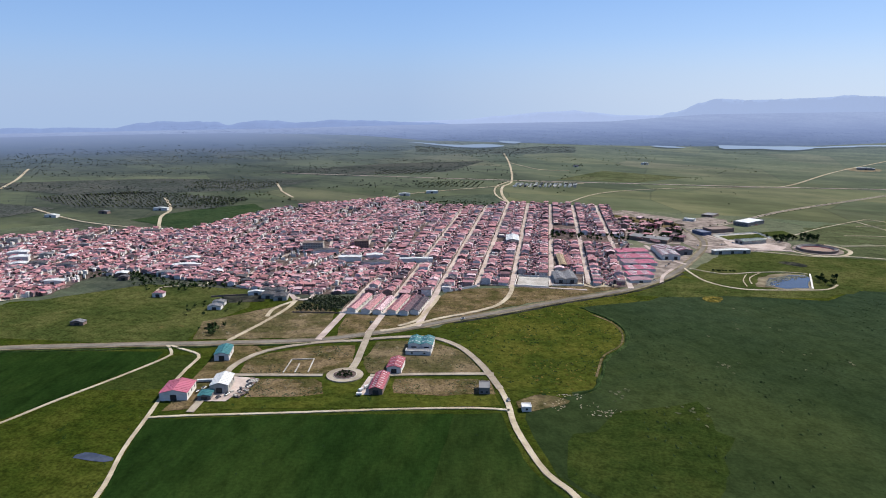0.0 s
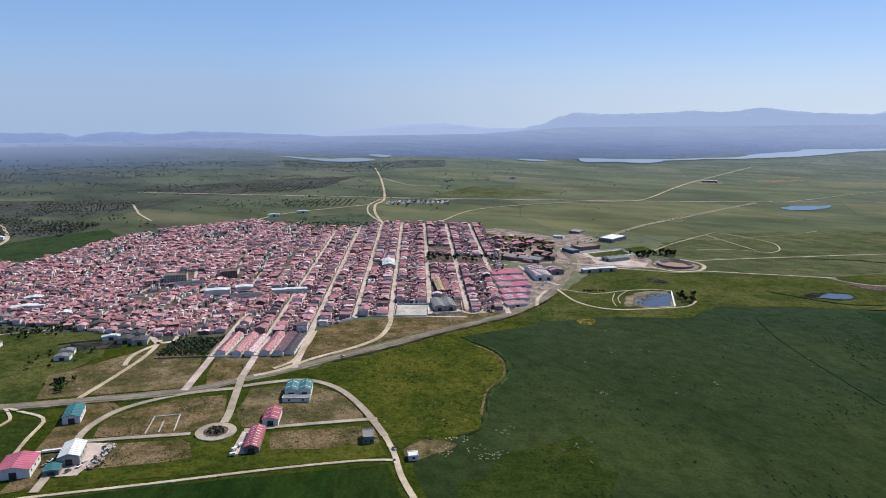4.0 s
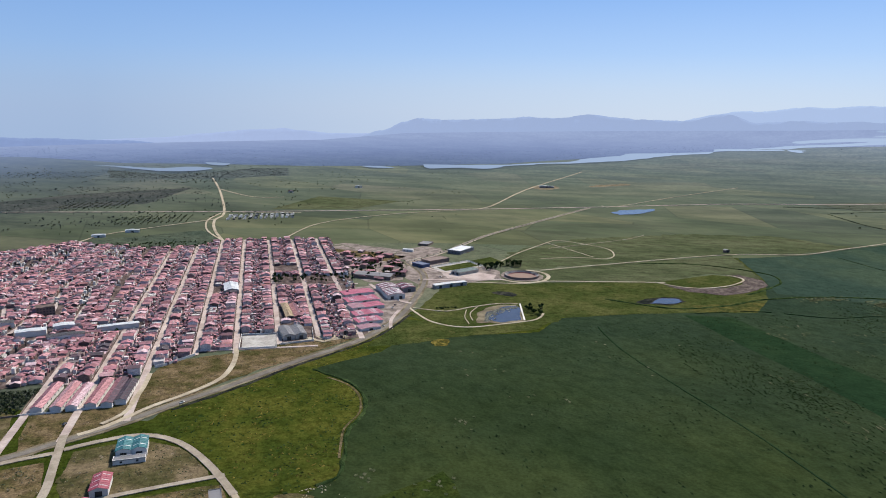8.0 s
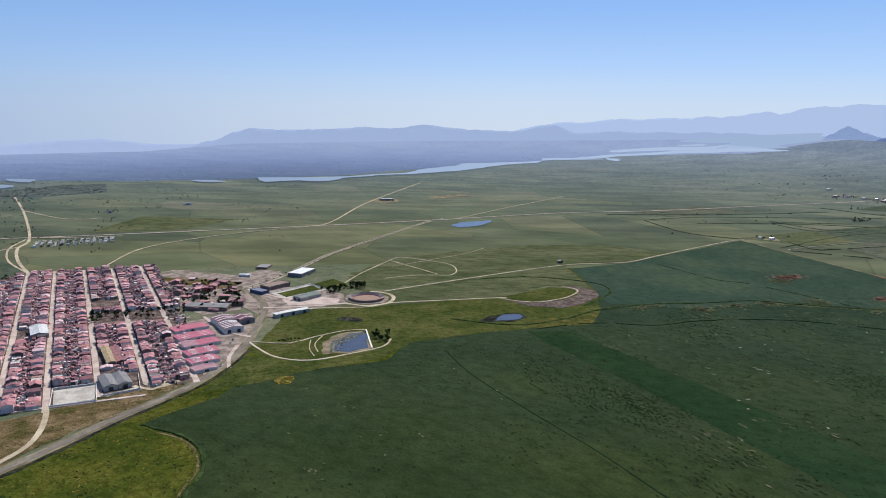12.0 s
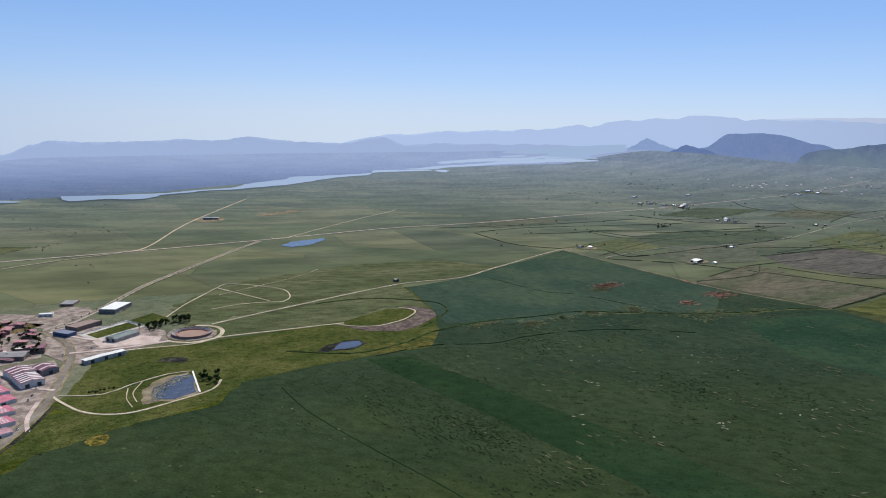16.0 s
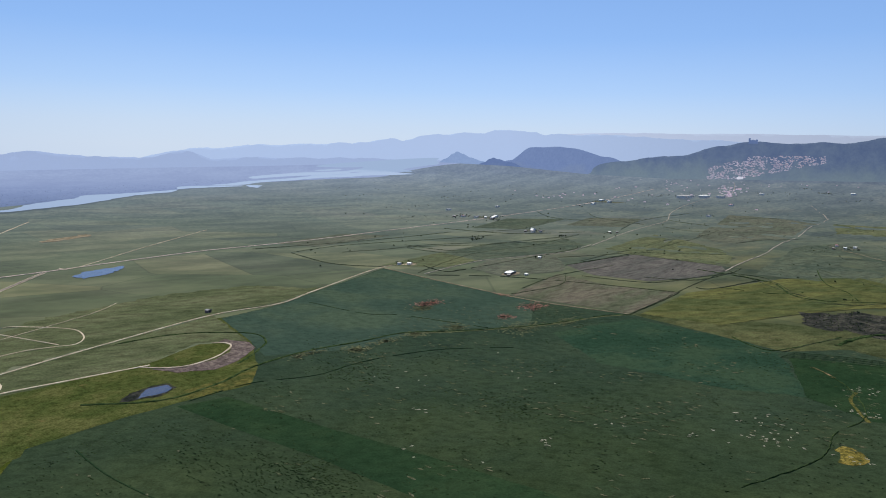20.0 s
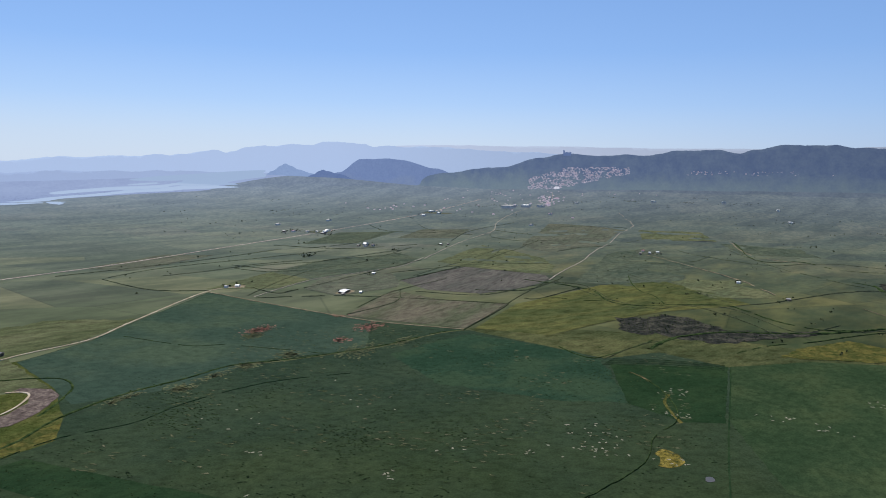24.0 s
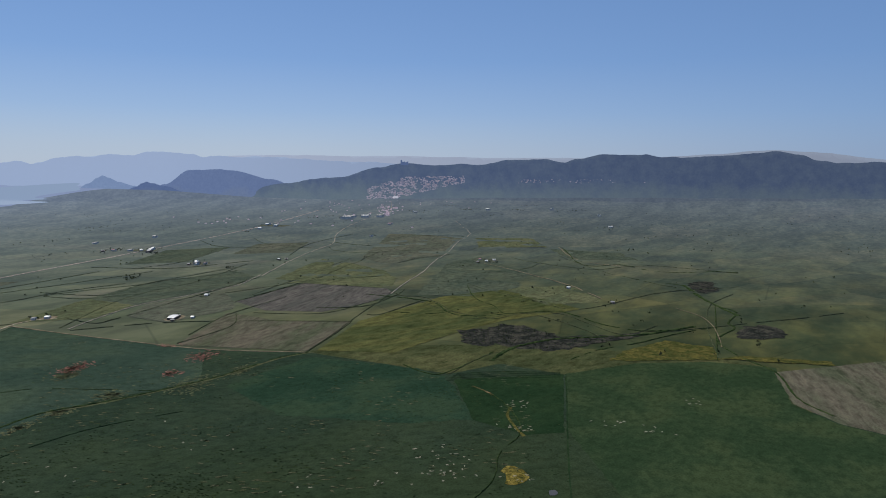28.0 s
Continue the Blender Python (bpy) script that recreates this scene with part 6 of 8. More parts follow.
# ------------------------------------------------------------------ roundabout and bullring
def ring(bm, r0, r1, z0, z1, n=64, m=0):
    loops = []
    for r, z in ((r0, z0), (r1, z0), (r1, z1), (r0, z1)):
        loops.append([bm.verts.new((r * math.cos(2 * math.pi * k / n), r * math.sin(2 * math.pi * k / n), z)) for k in range(n)])
    for a in range(4):
        for k in range(n):
            q = (k + 1) % n
            bm.faces.new((loops[a][k], loops[a][q], loops[(a + 1) % 4][q], loops[(a + 1) % 4][k])).material_index = m


def disc(bm, r, z, n=64):
    bm.faces.new([bm.verts.new((r * math.cos(2 * math.pi * k / n), r * math.sin(2 * math.pi * k / n), z)) for k in range(n)])


at = PLAN * Vector((-146.5, 388, 0))
rb = new("roundabout")
rb.location = (at.x, at.y, 0)
tagged(rb, "paved roundabout with a planted island", "roundabout", kind="structure")
bm = bmesh.new()
ring(bm, 8.0, 13.8, 0.2, 1.05)
part("roadway", bm, M["estate_paving"], rb)
bm = bmesh.new()
ring(bm, 8.5, 8.9, 1.0, 1.3)
part("kerb", bm, M["concrete"], rb)
bm = bmesh.new()
disc(bm, 8.5, 1.25)
part("island_soil", bm, M["yard"], rb)

bull = PLAN * Vector((252.5, 852, 0))
br_ = new("bullring")
br_.location = (bull.x, bull.y, 0.4)
tagged(br_, "open round bullring with orange sand and dark stands", "bullring")
sand = plain("arena_sand", (0.19, 0.118, 0.088), 0.95, 0.15, size=3)
for nm, r0, r1, z0, z1, mat in (("outer_wall", 25.4, 26, 0, 3.4, M["brown_wall"]), ("upper_stand", 24.2, 25.4, 0, 2.6, M["grey_roof"]), ("middle_stand", 23.0, 24.2, 0, 1.9, M["grey_roof"]), ("lower_stand", 21.8, 23.0, 0, 1.2, M["grey_roof"]), ("barrier", 19.6, 19.9, 0, 1.3, M["red_roof"])):
    bm = bmesh.new()
    ring(bm, r0, r1, z0, z1)
    part(nm, bm, mat, br_)
bm = bmesh.new()
disc(bm, 21.8, 0.35)
part("sand", bm, sand, br_)
strip("dirt_track", [(222, 838), (240, 820), (268, 822), (285, 845), (284, 868), (268, 884)], 7, M["dirt"], 0.7, "pale sandy way round the bullring", "track")
patch("bullring_ground", [(226, 850), (241, 826), (266, 826), (280, 850), (268, 878), (240, 880)], M["paving"], 0.6, "sandy ground round the bullring", "ground", smooth=True)

# ------------------------------------------------------------------ ponds
patch("reed_margin", [(150, 668), (158, 700), (178, 724), (209, 727), (199, 668), (172, 662)], M["verge"], 0.5, "pale reedy margin of the pond", "bank", ragged=6, step=4)
patch("pond", [(160, 672), (168, 700), (187, 715), (208, 722), (196, 673), (175, 666)], M["pond"], 0.62, "dark blue farm pond behind a straight dam", "pond", ragged=5, step=3)
reeds = Crowd()
for _ in range(300):
    a_, b_ = rng.random(), 0.5 * rng.random() ** 3.0
    x, y = 160 + 46 * a_ + 13 * b_ + rng.gauss(0, 1.0), 671 + 46 * a_ - 20 * b_ * (1 - 0.5 * a_) + rng.gauss(0, 1.2)
    if not within((x, y), [(154, 668), (163, 702), (184, 720), (207, 724), (203, 700), (185, 672)]):
        continue
    x, y = x - 8 * math.sin(math.pi * a_), y + 9 * math.sin(math.pi * a_)          # along the bowed western bank
    reeds.add([(math.cos(q * 1.05) * rng.uniform(0.5, 1.4) * 1.5, math.sin(q * 1.05) * rng.uniform(0.5, 1.4) * 0.9, 0.64) for q in range(6)] + [(0, 0, 1.3)], [(i, (i + 1) % 6, 6) for i in range(6)], 0, pose(PLAN * x, PLAN * y, 0.05, 0, 0, rng.uniform(0, 180)))
tagged(new("reeds", from_lists("reeds", reeds.v, reeds.f, [land("reed", (0.11, 0.11, 0.085), (0.16, 0.16, 0.125), (0.21, 0.205, 0.165), 6, 2, 0.6)])), "pale dry reeds standing in the shallow pond", "reeds", kind="stuff")
strip("dam", [(211, 726), (198, 668)], 2.2, M["white_wall"], 1.6, "straight white dam wall of the pond", "dam", 0.02, 4)
patch("pond", [(352, 713), (364, 722), (376, 730), (389, 728), (393, 714), (380, 704), (366, 708)], M["pond"], 0.6, "small deep blue pond", "pond", ragged=5, step=3)
patch("pond_bank", [(336, 716), (350, 724), (366, 730), (380, 735), (394, 732), (397, 712), (380, 700), (360, 705), (345, 711)], M["scrub"], 0.5, "dark rushy bank of the small pond", "bank", ragged=6, step=3)
patch("pond", [(608, 1378), (641, 1413), (685, 1418), (728, 1426), (714, 1396), (656, 1353), (613, 1348)], M["pond"], 0.8, "shallow blue pond in the pasture", "pond", ragged=9, step=7)
patch("pond", [(194, 775), (205, 783), (220, 770), (212, 758)], M["scrub"], 0.55, "dried grey pool bed", "pool bed", smooth=True, ragged=2, step=5)
patch("earth_bank", [(409, 782), (437, 762), (473, 762), (503, 772), (523, 797), (522, 822), (532, 824), (545, 792), (534, 765), (489, 738), (453, 730), (421, 752)], M["mauve_earth"], 0.7, "curved bare mauve-brown earth bank in the pasture", "bank", ragged=3)
strip("earth_bank", [(405, 800), (420, 777), (443, 764), (478, 768), (503, 780), (521, 795), (523, 810), (514, 823)], 3.6, M["dirt"], 1.1, "pale crest of the earth bank", "bank", 0.5, 5)
strip("dirt_track", [(150, 713), (143, 689), (142, 666)], 1.3, M["dirt"], 0.8, "pale stony line by the pond", "track", 0.4, 4)
strip("dirt_track", [(165, 724), (151, 700), (148, 676)], 1.5, M["dirt"], 0.8, "pale stony line by the pond", "track", 0.4, 4)

# ------------------------------------------------------------------ hedges, gullies, more tracks and fields
def hedge(label, pts, width=3.0, high=1.2, mat=None, gaps=0.0, step=7.0, name="hedge"):
    """An uneven bank of bushes along a boundary."""
    line = curve_through(pts, step)
    bm = bmesh.new()
    last = None
    for i, p in enumerate(line):
        way = (line[min(i + 1, len(line) - 1)] - line[max(i - 1, 0)]).normalized()
        side = Vector((-way.y, way.x, 0))
        if noise.noise(p / 31) < gaps - 0.6:
            last = None
            continue
        wob = 1 + 0.8 * noise.noise(p / 9)
        top = max(0.5, high * (1 + 0.9 * noise.noise(p / 6 + Vector((3, 1, 0)))))
        mid = p + side * 1.5 * noise.noise(p / 12 + Vector((7, 7, 7)))
        row = [bm.verts.new(put((mid + side * k * width * wob / 2).x, (mid + side * k * width * wob / 2).y, z + 0.4)) for k, z in ((-1, -0.3), (-0.6, top * 0.7), (0, top), (0.6, top * 0.7), (1, -0.3))]
        if last:
            for a in range(4):
                bm.faces.new((last[a], row[a], row[a + 1], last[a + 1]))
        last = row
    bmesh.ops.recalc_face_normals(bm, faces=bm.faces)
    return tagged(part(name, bm, mat or M["leaf_olive"]), label, "hedge")


GULLY = [(311, 735), (365, 690), (430, 690), (487, 708), (562, 709), (640, 689), (703, 676), (764, 624), (865, 558), (967, 519), (1011, 486)]
hedge("dark overgrown gully winding through the crop", GULLY, 4.5, 0.9, M["leaf"], 0.1, name="gully_scrub")
hedge("dark rushes along the earth bank", [(434, 903), (493, 896), (539, 868), (573, 821), (563, 782), (525, 752), (482, 730)], 4.0, 0.8, M["leaf"], 0.05, 6, "rush_bank")
strip("dry_verge", [(a, b - 4) for a, b in GULLY[6:]], 6, M["meadow_dull"], 0.5, "yellowed grass along the gully", "verge", 0.7)
hedge("faint weedy furrow across the crop", [(380, 668), (451, 665), (511, 634), (577, 629), (669, 595), (741, 529)], 1.6, 0.5, M["crop_dark"], 0.2, name="weed_line")
hedge("faint weedy furrow across the crop", [(748, 907), (750, 791), (778, 741), (800, 606)], 1.8, 0.5, M["leaf"], 0.3, name="weed_line")
strip("field_boundary", [(976, 109), (850, 107), (718, 106), (594, 102), (500, 98), (400, 92)], 2.4, M["crop_dark"], 0.6, "straight weedy boundary between two crops", "boundary", 0.8, 5)
strip("drill_line", [(262, 640), (256, 575), (262, 485), (270, 409), (272, 330), (274, 250)], 1.7, M["crop_dark"], 0.5, "thin dark wheel line through the crop", "line", 0.5, 6)
for p in ([(1075, 715), (1239, 729), (1435, 698)], [(1437, 781), (1747, 765), (2095, 767)], [(1533, 487), (1379, 351), (1310, 245), (1367, 180), (1259, 83), (1173, 43)], [(945, 262), (1038, 230), (1088, 195)],
          [(1144, 108), (1231, -1), (1360, -199), (1500, -420)], [(1700, -260), (1561, -187), (1350, -140), (1104, -111)], [(1051, 1436), (1350, 1353), (1668, 1311)],
          [(1361, 1229), (1368, 1076), (1536, 1080), (1823, 1002)], [(1451, 845), (1614, 743), (1789, 560)], [(1689, 342), (1519, 189), (1440, 81), (1646, -88), (1818, -298)], [(2321, 327), (2025, 75), (2131, -142), (2012, -340)],
          [(1061, 922), (1150, 800), (1200, 640), (1229, 488)], [(1072, 950), (1350, 1013), (1595, 984), (1900, 1010)], [(1074, 1329), (1032, 1150), (1078, 1046)], [(1018, 489), (1130, 486), (1229, 488)]):
    hedge("low dark hedge along a field boundary", p, 2.0, 0.9, M["leaf_olive"], 0.05, 9)
for p in ([(1330, 1195), (1420, 1146), (1499, 1088), (1565, 1065), (1690, 1003), (1768, 975)], [(1323, 1189), (1319, 1086), (1389, 1030)], [(1160, 1250), (1279, 1207), (1377, 1194), (1511, 1129)], [(1362, 778), (1491, 752), (1624, 719), (1832, 731), (2057, 767)],
          [(1263, 692), (1288, 563), (1421, 510), (1479, 477)], [(1011, 490), (1130, 489), (1315, 493), (1516, 489)], [(1497, 478), (1491, 408), (1406, 362), (1332, 321), (1301, 265), (1353, 209), (1389, 131), (1310, 73), (1232, 15), (1318, -51)],
          [(2335, 139), (2092, 60), (1913, -29), (1767, -101), (1730, -142)], [(1085, 1330), (1250, 1330), (1480, 1250), (1700, 1180)], [(1750, 1250), (1900, 1210), (2150, 1260)], [(2030, 600), (2220, 520), (2500, 430)], [(1860, 330), (1990, 230), (2200, 180)],
          [(2300, 900), (2240, 760), (2350, 640)]):
    hedge("low dark hedge along a field boundary", p, 1.5, 0.8, M["leaf_olive"], 0.0, 8)
for p, w_ in (([(1784, -125), (1743, -170), (1559, -192), (1487, -219), (1371, -181), (1324, -181), (1227, -134), (1123, -145), (1043, -174), (930, -168), (871, -189)], 6), ([(1052, 103), (1121, 58), (1175, -2), (1236, -55), (1287, -104), (1332, -155)], 5), ([(1538, -191), (1092, -107)], 3),
             ([(976, 332), (946, 298), (944, 272), (1013, 240), (1071, 217)], 5), ([(897, 224), (853, 186), (787, 159), (742, 156), (697, 170), (660, 170), (632, 171), (597, 182), (559, 198), (520, 216)], 2.2)):
    hedge("dark bushes along a winding ditch", p, w_ * 0.7, 0.8, M["leaf"], 0.12, 5, "ditch_scrub")
for p, w_ in (([(1500, 540), (1479, 466), (1439, 379), (1350, 333), (1322, 281), (1364, 210), (1407, 129), (1372, 93), (1303, 44), (1267, -17), (1283, -63)], 4), ([(2601, 135), (2399, 107), (2115, 65), (2116, -39), (2035, -133), (2039, -251), (2033, -345)], 5),
              ([(1772, -165), (1659, -177), (1531, -199), (1448, -218)], 9), ([(1326, 427), (1333, 358), (1376, 317)], 3), ([(1671, 342), (1504, 300), (1435, 256), (1362, 229)], 3)):
    hedge("dark bushes along a shallow stream", p, w_, 1.2, M["leaf"], 0.2, 6, "stream_scrub")
for p in ([(1334, 593), (1373, 508), (1490, 476), (1574, 472)], [(1018, 702), (1148, 679), (1255, 722)], [(1433, 771), (1576, 738), (1854, 724), (2313, 725)], [(1164, 1037), (1118, 925), (1159, 905), (1335, 892), (1672, 869)],
          [(1732, 1384), (1774, 1156), (1977, 1028)], [(2848, 781), (2959, 577), (2691, 365)], [(1296, 479), (1309, 451), (1458, 399), (1384, 340)], [(2330, 980), (2420, 1180), (2620, 1330)], [(2480, 1480), (2300, 1300), (2330, 1120)], [(2140, 980), (2480, 1040), (2900, 1010)], [(2590, 620), (2480, 820), (2560, 980)]):
    hedge("dark hedge between two fields", p, 2.2, 1.1, M["leaf_olive"], 0.1, 9)
strip("dirt_track", [(1495, -107), (1429, -139), (1347, -148), (1248, -140), (1175, -130)], 2.0, M["verge"], 1.0, "pale track down to the stream", "track", 0.3, 10)
for pts, lab in (([(1840, 1120), (1862, 1172), (1900, 1180), (1884, 1112)], "pale yard round a farm"), ([(2090, 1440), (2100, 1540), (2150, 1530), (2150, 1440)], "pale yard round farm barns"), ([(2100, 330), (2110, 385), (2170, 390), (2175, 320)], "pale yard of the hill farm"), ([(3180, 1450), (3190, 1580), (3290, 1600), (3270, 1440)], "pale yard by the far road")):
    patch("farm_yard", pts, M["fallow"], 0.9, lab, "yard", ragged=10, step=8)
strip("sandy_wash", [(829, 171), (800, 172), (765, 160), (742, 150)], 4.5, M["yellowed"], 0.62, "pale sandy wash beside the ditch", "wash", 0.8, 4)
strip("sandy_wash", [(897, 224), (880, 205), (868, 196)], 5, M["dry"], 0.62, "pale sandy wash beside the ditch", "wash", 0.8, 4)
patch("ditch_pool", [(623, 121), (625, 116), (618, 114), (614, 120)], M["dark"], 0.5, "small round dark pool in the crop", "pool", smooth=True, ragged=1, step=3)
hedge("thick dark bushes along a stream", [(1020, 215), (1100, 190), (1170, 130), (1200, 60), (1240, -20), (1330, -120)], 9, 2.0, M["leaf"], 0.25, 8, "stream_scrub")
hedge("dark weeds along the meadow edge", [(-6, 566), (6, 552), (20, 535), (28, 510), (27, 483), (14, 453), (10, 419), (3, 396), (-24, 385)], 3.5, 0.8, M["leaf"], 0.2, 4, "weed_line")
strip("dirt_track", [(4, 548), (17, 533), (25, 511), (24, 483), (15, 464), (11, 453), (7, 419)], 2.2, M["dry"], 0.6, "thin pale path along the meadow edge", "track", 0.6, 4)
hedge("dark roadside ditch weeds", [(-400, 374), (-250, 418), (-190, 438)], 2.2, 0.5, M["leaf"], 0.1, 6, "weed_line")
hedge("dark weeds along the road bank", [(-100, 504), (-60, 538), (-15, 580), (34, 620), (62, 655), (90, 704)], 3.2, 0.6, M["scrub"], 0.15, 6, "weed_line")
for p, w in (([(-39, 1165), (18, 1300), (151, 1395), (323, 1450)], 4), ([(330, 1455), (386, 1503), (576, 1833), (942, 2363)], 6), ([(634, 1486), (660, 1470), (883, 1627), (1199, 1835)], 4), ([(97, 728), (129, 711), (155, 722), (190, 732), (210, 728)], 2.5),
             ([(-625, 1305), (-579, 1224), (-560, 1190), (-509, 1122)], 6), ([(-345, 1140), (-311, 1226), (-174, 1359)], 5), ([(-1096, 1108), (-1189, 1249), (-1331, 1436)], 8), ([(-849, 917), (-702, 836), (-582, 805)], 5),
             ([(-500, 470), (-474, 500), (-487, 530), (-505, 585)], 6), ([(347, 1022), (490, 1077), (550, 1117)], 1.4), ([(-224, 1869), (-130, 1700), (-60, 1690)], 5), ([(-10, 645), (4, 632), (12, 640), (33, 650)], 6), ([(-30, 630), (-8, 640)], 5), ([(-168, 1459), (-100, 1440), (-20, 1432)], 5)):
    strip("dirt_track", p, w, M["dirt"], 0.85, "pale dirt track across the pastures", "track", 0.25, 12)
for lab, pts, mat in (("dark olive grove ground", [(-946, 1024), (-821, 1128), (-577, 1092), (-575, 978), (-792, 940)], "grove_ground"),
                      ("greyish grove land beyond the town", [(-525, 1769), (-292, 1908), (-337, 1600), (-516, 1500), (-760, 1500)], "grove_ground"),
                      ("green field behind the town", [(-440, 1040), (-340, 1155), (-180, 1240), (-145, 1180), (-155, 1100), (-238, 1092), (-345, 1150)], "deep_grass"),
                      ("green field behind the old town", [(-640, 860), (-520, 810), (-495, 990), (-540, 1040), (-600, 960)], "crop_light"),
                      ("dull brown fallow field", [(-80, 1490), (90, 1480), (200, 1600), (20, 1700)], "meadow_dull"),
                      ("greyish grove land west of the town", [(-1250, 1150), (-900, 1330), (-560, 1380), (-620, 1200), (-900, 1060)], "grove_ground"),
                      ("greyish grove land west of the town", [(-1150, 760), (-1000, 960), (-820, 930), (-840, 780)], "grove_ground")):
    patch("field", pts, M[mat], 0.33 if abs(pts[0][0]) < 1300 else 1.1, lab, "field", ragged=5, fine=70)
patch("farm_yard", [(1163, 801), (1176, 793), (1210, 799), (1212, 820), (1190, 824), (1170, 818)], M["verge"], 0.6, "pale bare yard round the open shed", "yard", ragged=7, step=4)
patch("farm_yard", [(1122, 1014), (1148, 1012), (1158, 1030), (1142, 1040), (1124, 1034)], M["verge"], 0.6, "pale bare yard by the field corner", "yard", ragged=7, step=4)
patch("farm_yard", [(589, 1864), (623, 1906), (673, 1896), (656, 1827), (609, 1811)], M["verge"], 0.6, "pale yard round the long shed", "yard", smooth=True, ragged=10, step=8)
patch("bare_patch", [(766, 1890), (816, 1922), (868, 1944), (917, 1960), (912, 1922), (841, 1892), (785, 1872)], M["verge"], 0.6, "pale bare earth round a far farmyard", "bare ground", smooth=True, ragged=20)
patch("bare_patch", [(-30, 362), (-18, 368), (-8, 380), (-26, 384), (-36, 372)], M["dry"], 0.5, "bare pale soil beside the hut", "bare ground", smooth=True, ragged=4, step=5)
patch("bare_patch", [(-143, 415), (-140, 438), (-130, 432), (-136, 418)], M["dry"], 0.55, "pale bare sand on the plot", "bare ground", smooth=True, ragged=4, step=5)
patch("bare_patch", [(8, 634), (20, 640), (34, 652), (10, 655), (-4, 650)], M["dirt"], 0.6, "pale bare sand at the town edge", "bare ground", smooth=True, ragged=3, step=5)
patch("ditch_pool", [(-239, 262), (-222, 264), (-221, 268), (-236, 268)], M["pond"], 0.45, "thin dark puddle in the meadow", "puddle", smooth=True, ragged=3, step=5)
rng2 = random.Random(5)
crust = Crowd()
for x, y, n, r in ((678, 230, 14, 20), (640, 210, 26, 26), (612, 268, 4, 8), (515, 361, 7, 9), (503, 490, 5, 10), (805, 54, 7, 16), (793, 20, 9, 18), (891, -41, 7, 22), (645, 152, 8, 12), (840, 160, 12, 16), (765, 160, 14, 14), (600, 330, 5, 30), (430, 420, 4, 30), (560, 560, 6, 40), (700, 480, 6, 50)):
    for _ in range(n):
        px, py = PLAN * (x + rng2.gauss(0, r * 0.5)), PLAN * (y + rng2.gauss(0, r * 0.7))
        k = [(math.cos(a * 1.05) * rng2.uniform(0.5, 1.6) * 2.1, math.sin(a * 1.05) * rng2.uniform(0.4, 1.5) * 1.2, 0.55) for a in range(6)]
        crust.add(k, [tuple(range(6))], 0, pose(px, py, 0, 0, 0, rng2.uniform(0, 180)))
flecks, clumps = Crowd(), Crowd()


def tuft(crowd, k, m):
    """A low mound of taller growth over a ragged foot."""
    crowd.add(k + [(0.1, 0.0, k[0][2] + 0.42)], [(i, (i + 1) % len(k), len(k)) for i in range(len(k))], 0, m)


while len(flecks.f) < 620:          # thin yellowed tears in the crop, drawn out with the drill rows
    x, y = rng2.uniform(330, 1010), rng2.uniform(120, 950)
    if y > 640 + 0.45 * (x - 480) or y < 150 and x > 900 or noise.noise(Vector((x / 90, y / 70, 6))) < 0.08:
        continue
    n = 7
    k = [(math.cos(q * 0.9) * rng2.uniform(0.4, 1.6) * 4.0, math.sin(q * 0.9) * rng2.uniform(0.4, 1.5) * 1.1, 0.56) for q in range(n)]
    flecks.add(k, [tuple(range(n))], 0, pose(PLAN * x, PLAN * y, 0, 0, 0, 100 + rng2.gauss(0, 18)))
for x, y, n, r in ((640, 330, 60, 34), (560, 430, 50, 40), (520, 330, 30, 30), (840, 250, 30, 30), (690, 560, 40, 50), (800, 760, 40, 60), (430, 250, 25, 30)):
    for _ in range(n):
        k = [(math.cos(q * 1.05) * rng2.uniform(0.6, 1.4) * 2.4, math.sin(q * 1.05) * rng2.uniform(0.5, 1.3) * 0.9, 0.57) for q in range(6)]
        clumps.add(k, [tuple(range(6))], 0, pose(PLAN * (x + rng2.gauss(0, r)), PLAN * (y + rng2.gauss(0, r)), 0, 0, 0, 100 + rng2.gauss(0, 12)))
while len(clumps.f) < 16000:         # dark tufts all over the cereal fields
    x, y = rng2.uniform(30, 950), rng2.uniform(100, 650)
    if noise.noise(Vector((x / 60, y / 60, 12))) + 0.6 * noise.noise(Vector((x / 18, y / 18, 3))) < 0.05 or y > 620 and x < 230 or y > 560 and x < 40:
        continue
    k = [(math.cos(q * 1.05) * rng2.uniform(0.6, 1.4) * 1.7, math.sin(q * 1.05) * rng2.uniform(0.5, 1.3) * 0.6, 0.5) for q in range(6)]
    tuft(clumps, k, pose(PLAN * x, PLAN * y, 0, 0, 0, 100 + rng2.gauss(0, 14)))
for x, y, n, r, q_ in ((345, 455, 260, 14, 1.0), (330, 500, 120, 18, 1.0), (365, 480, 60, 10, 1.0), (570, 640, 120, 22, 1.2), (540, 600, 160, 26, 1.2), (560, 420, 160, 22, 1.1), (600, 700, 60, 20, 1.1)):
    for _ in range(n):          # dense dark stands of weeds
        k = [(math.cos(q * 1.05) * rng2.uniform(0.6, 1.4) * 1.6 * q_, math.sin(q * 1.05) * rng2.uniform(0.5, 1.3) * 0.7 * q_, 0.4) for q in range(6)]
        tuft(clumps, k, pose(PLAN * (x + rng2.gauss(0, r)), PLAN * (y + rng2.gauss(0, r)), 0, 0, 0, 100 + rng2.gauss(0, 14)))
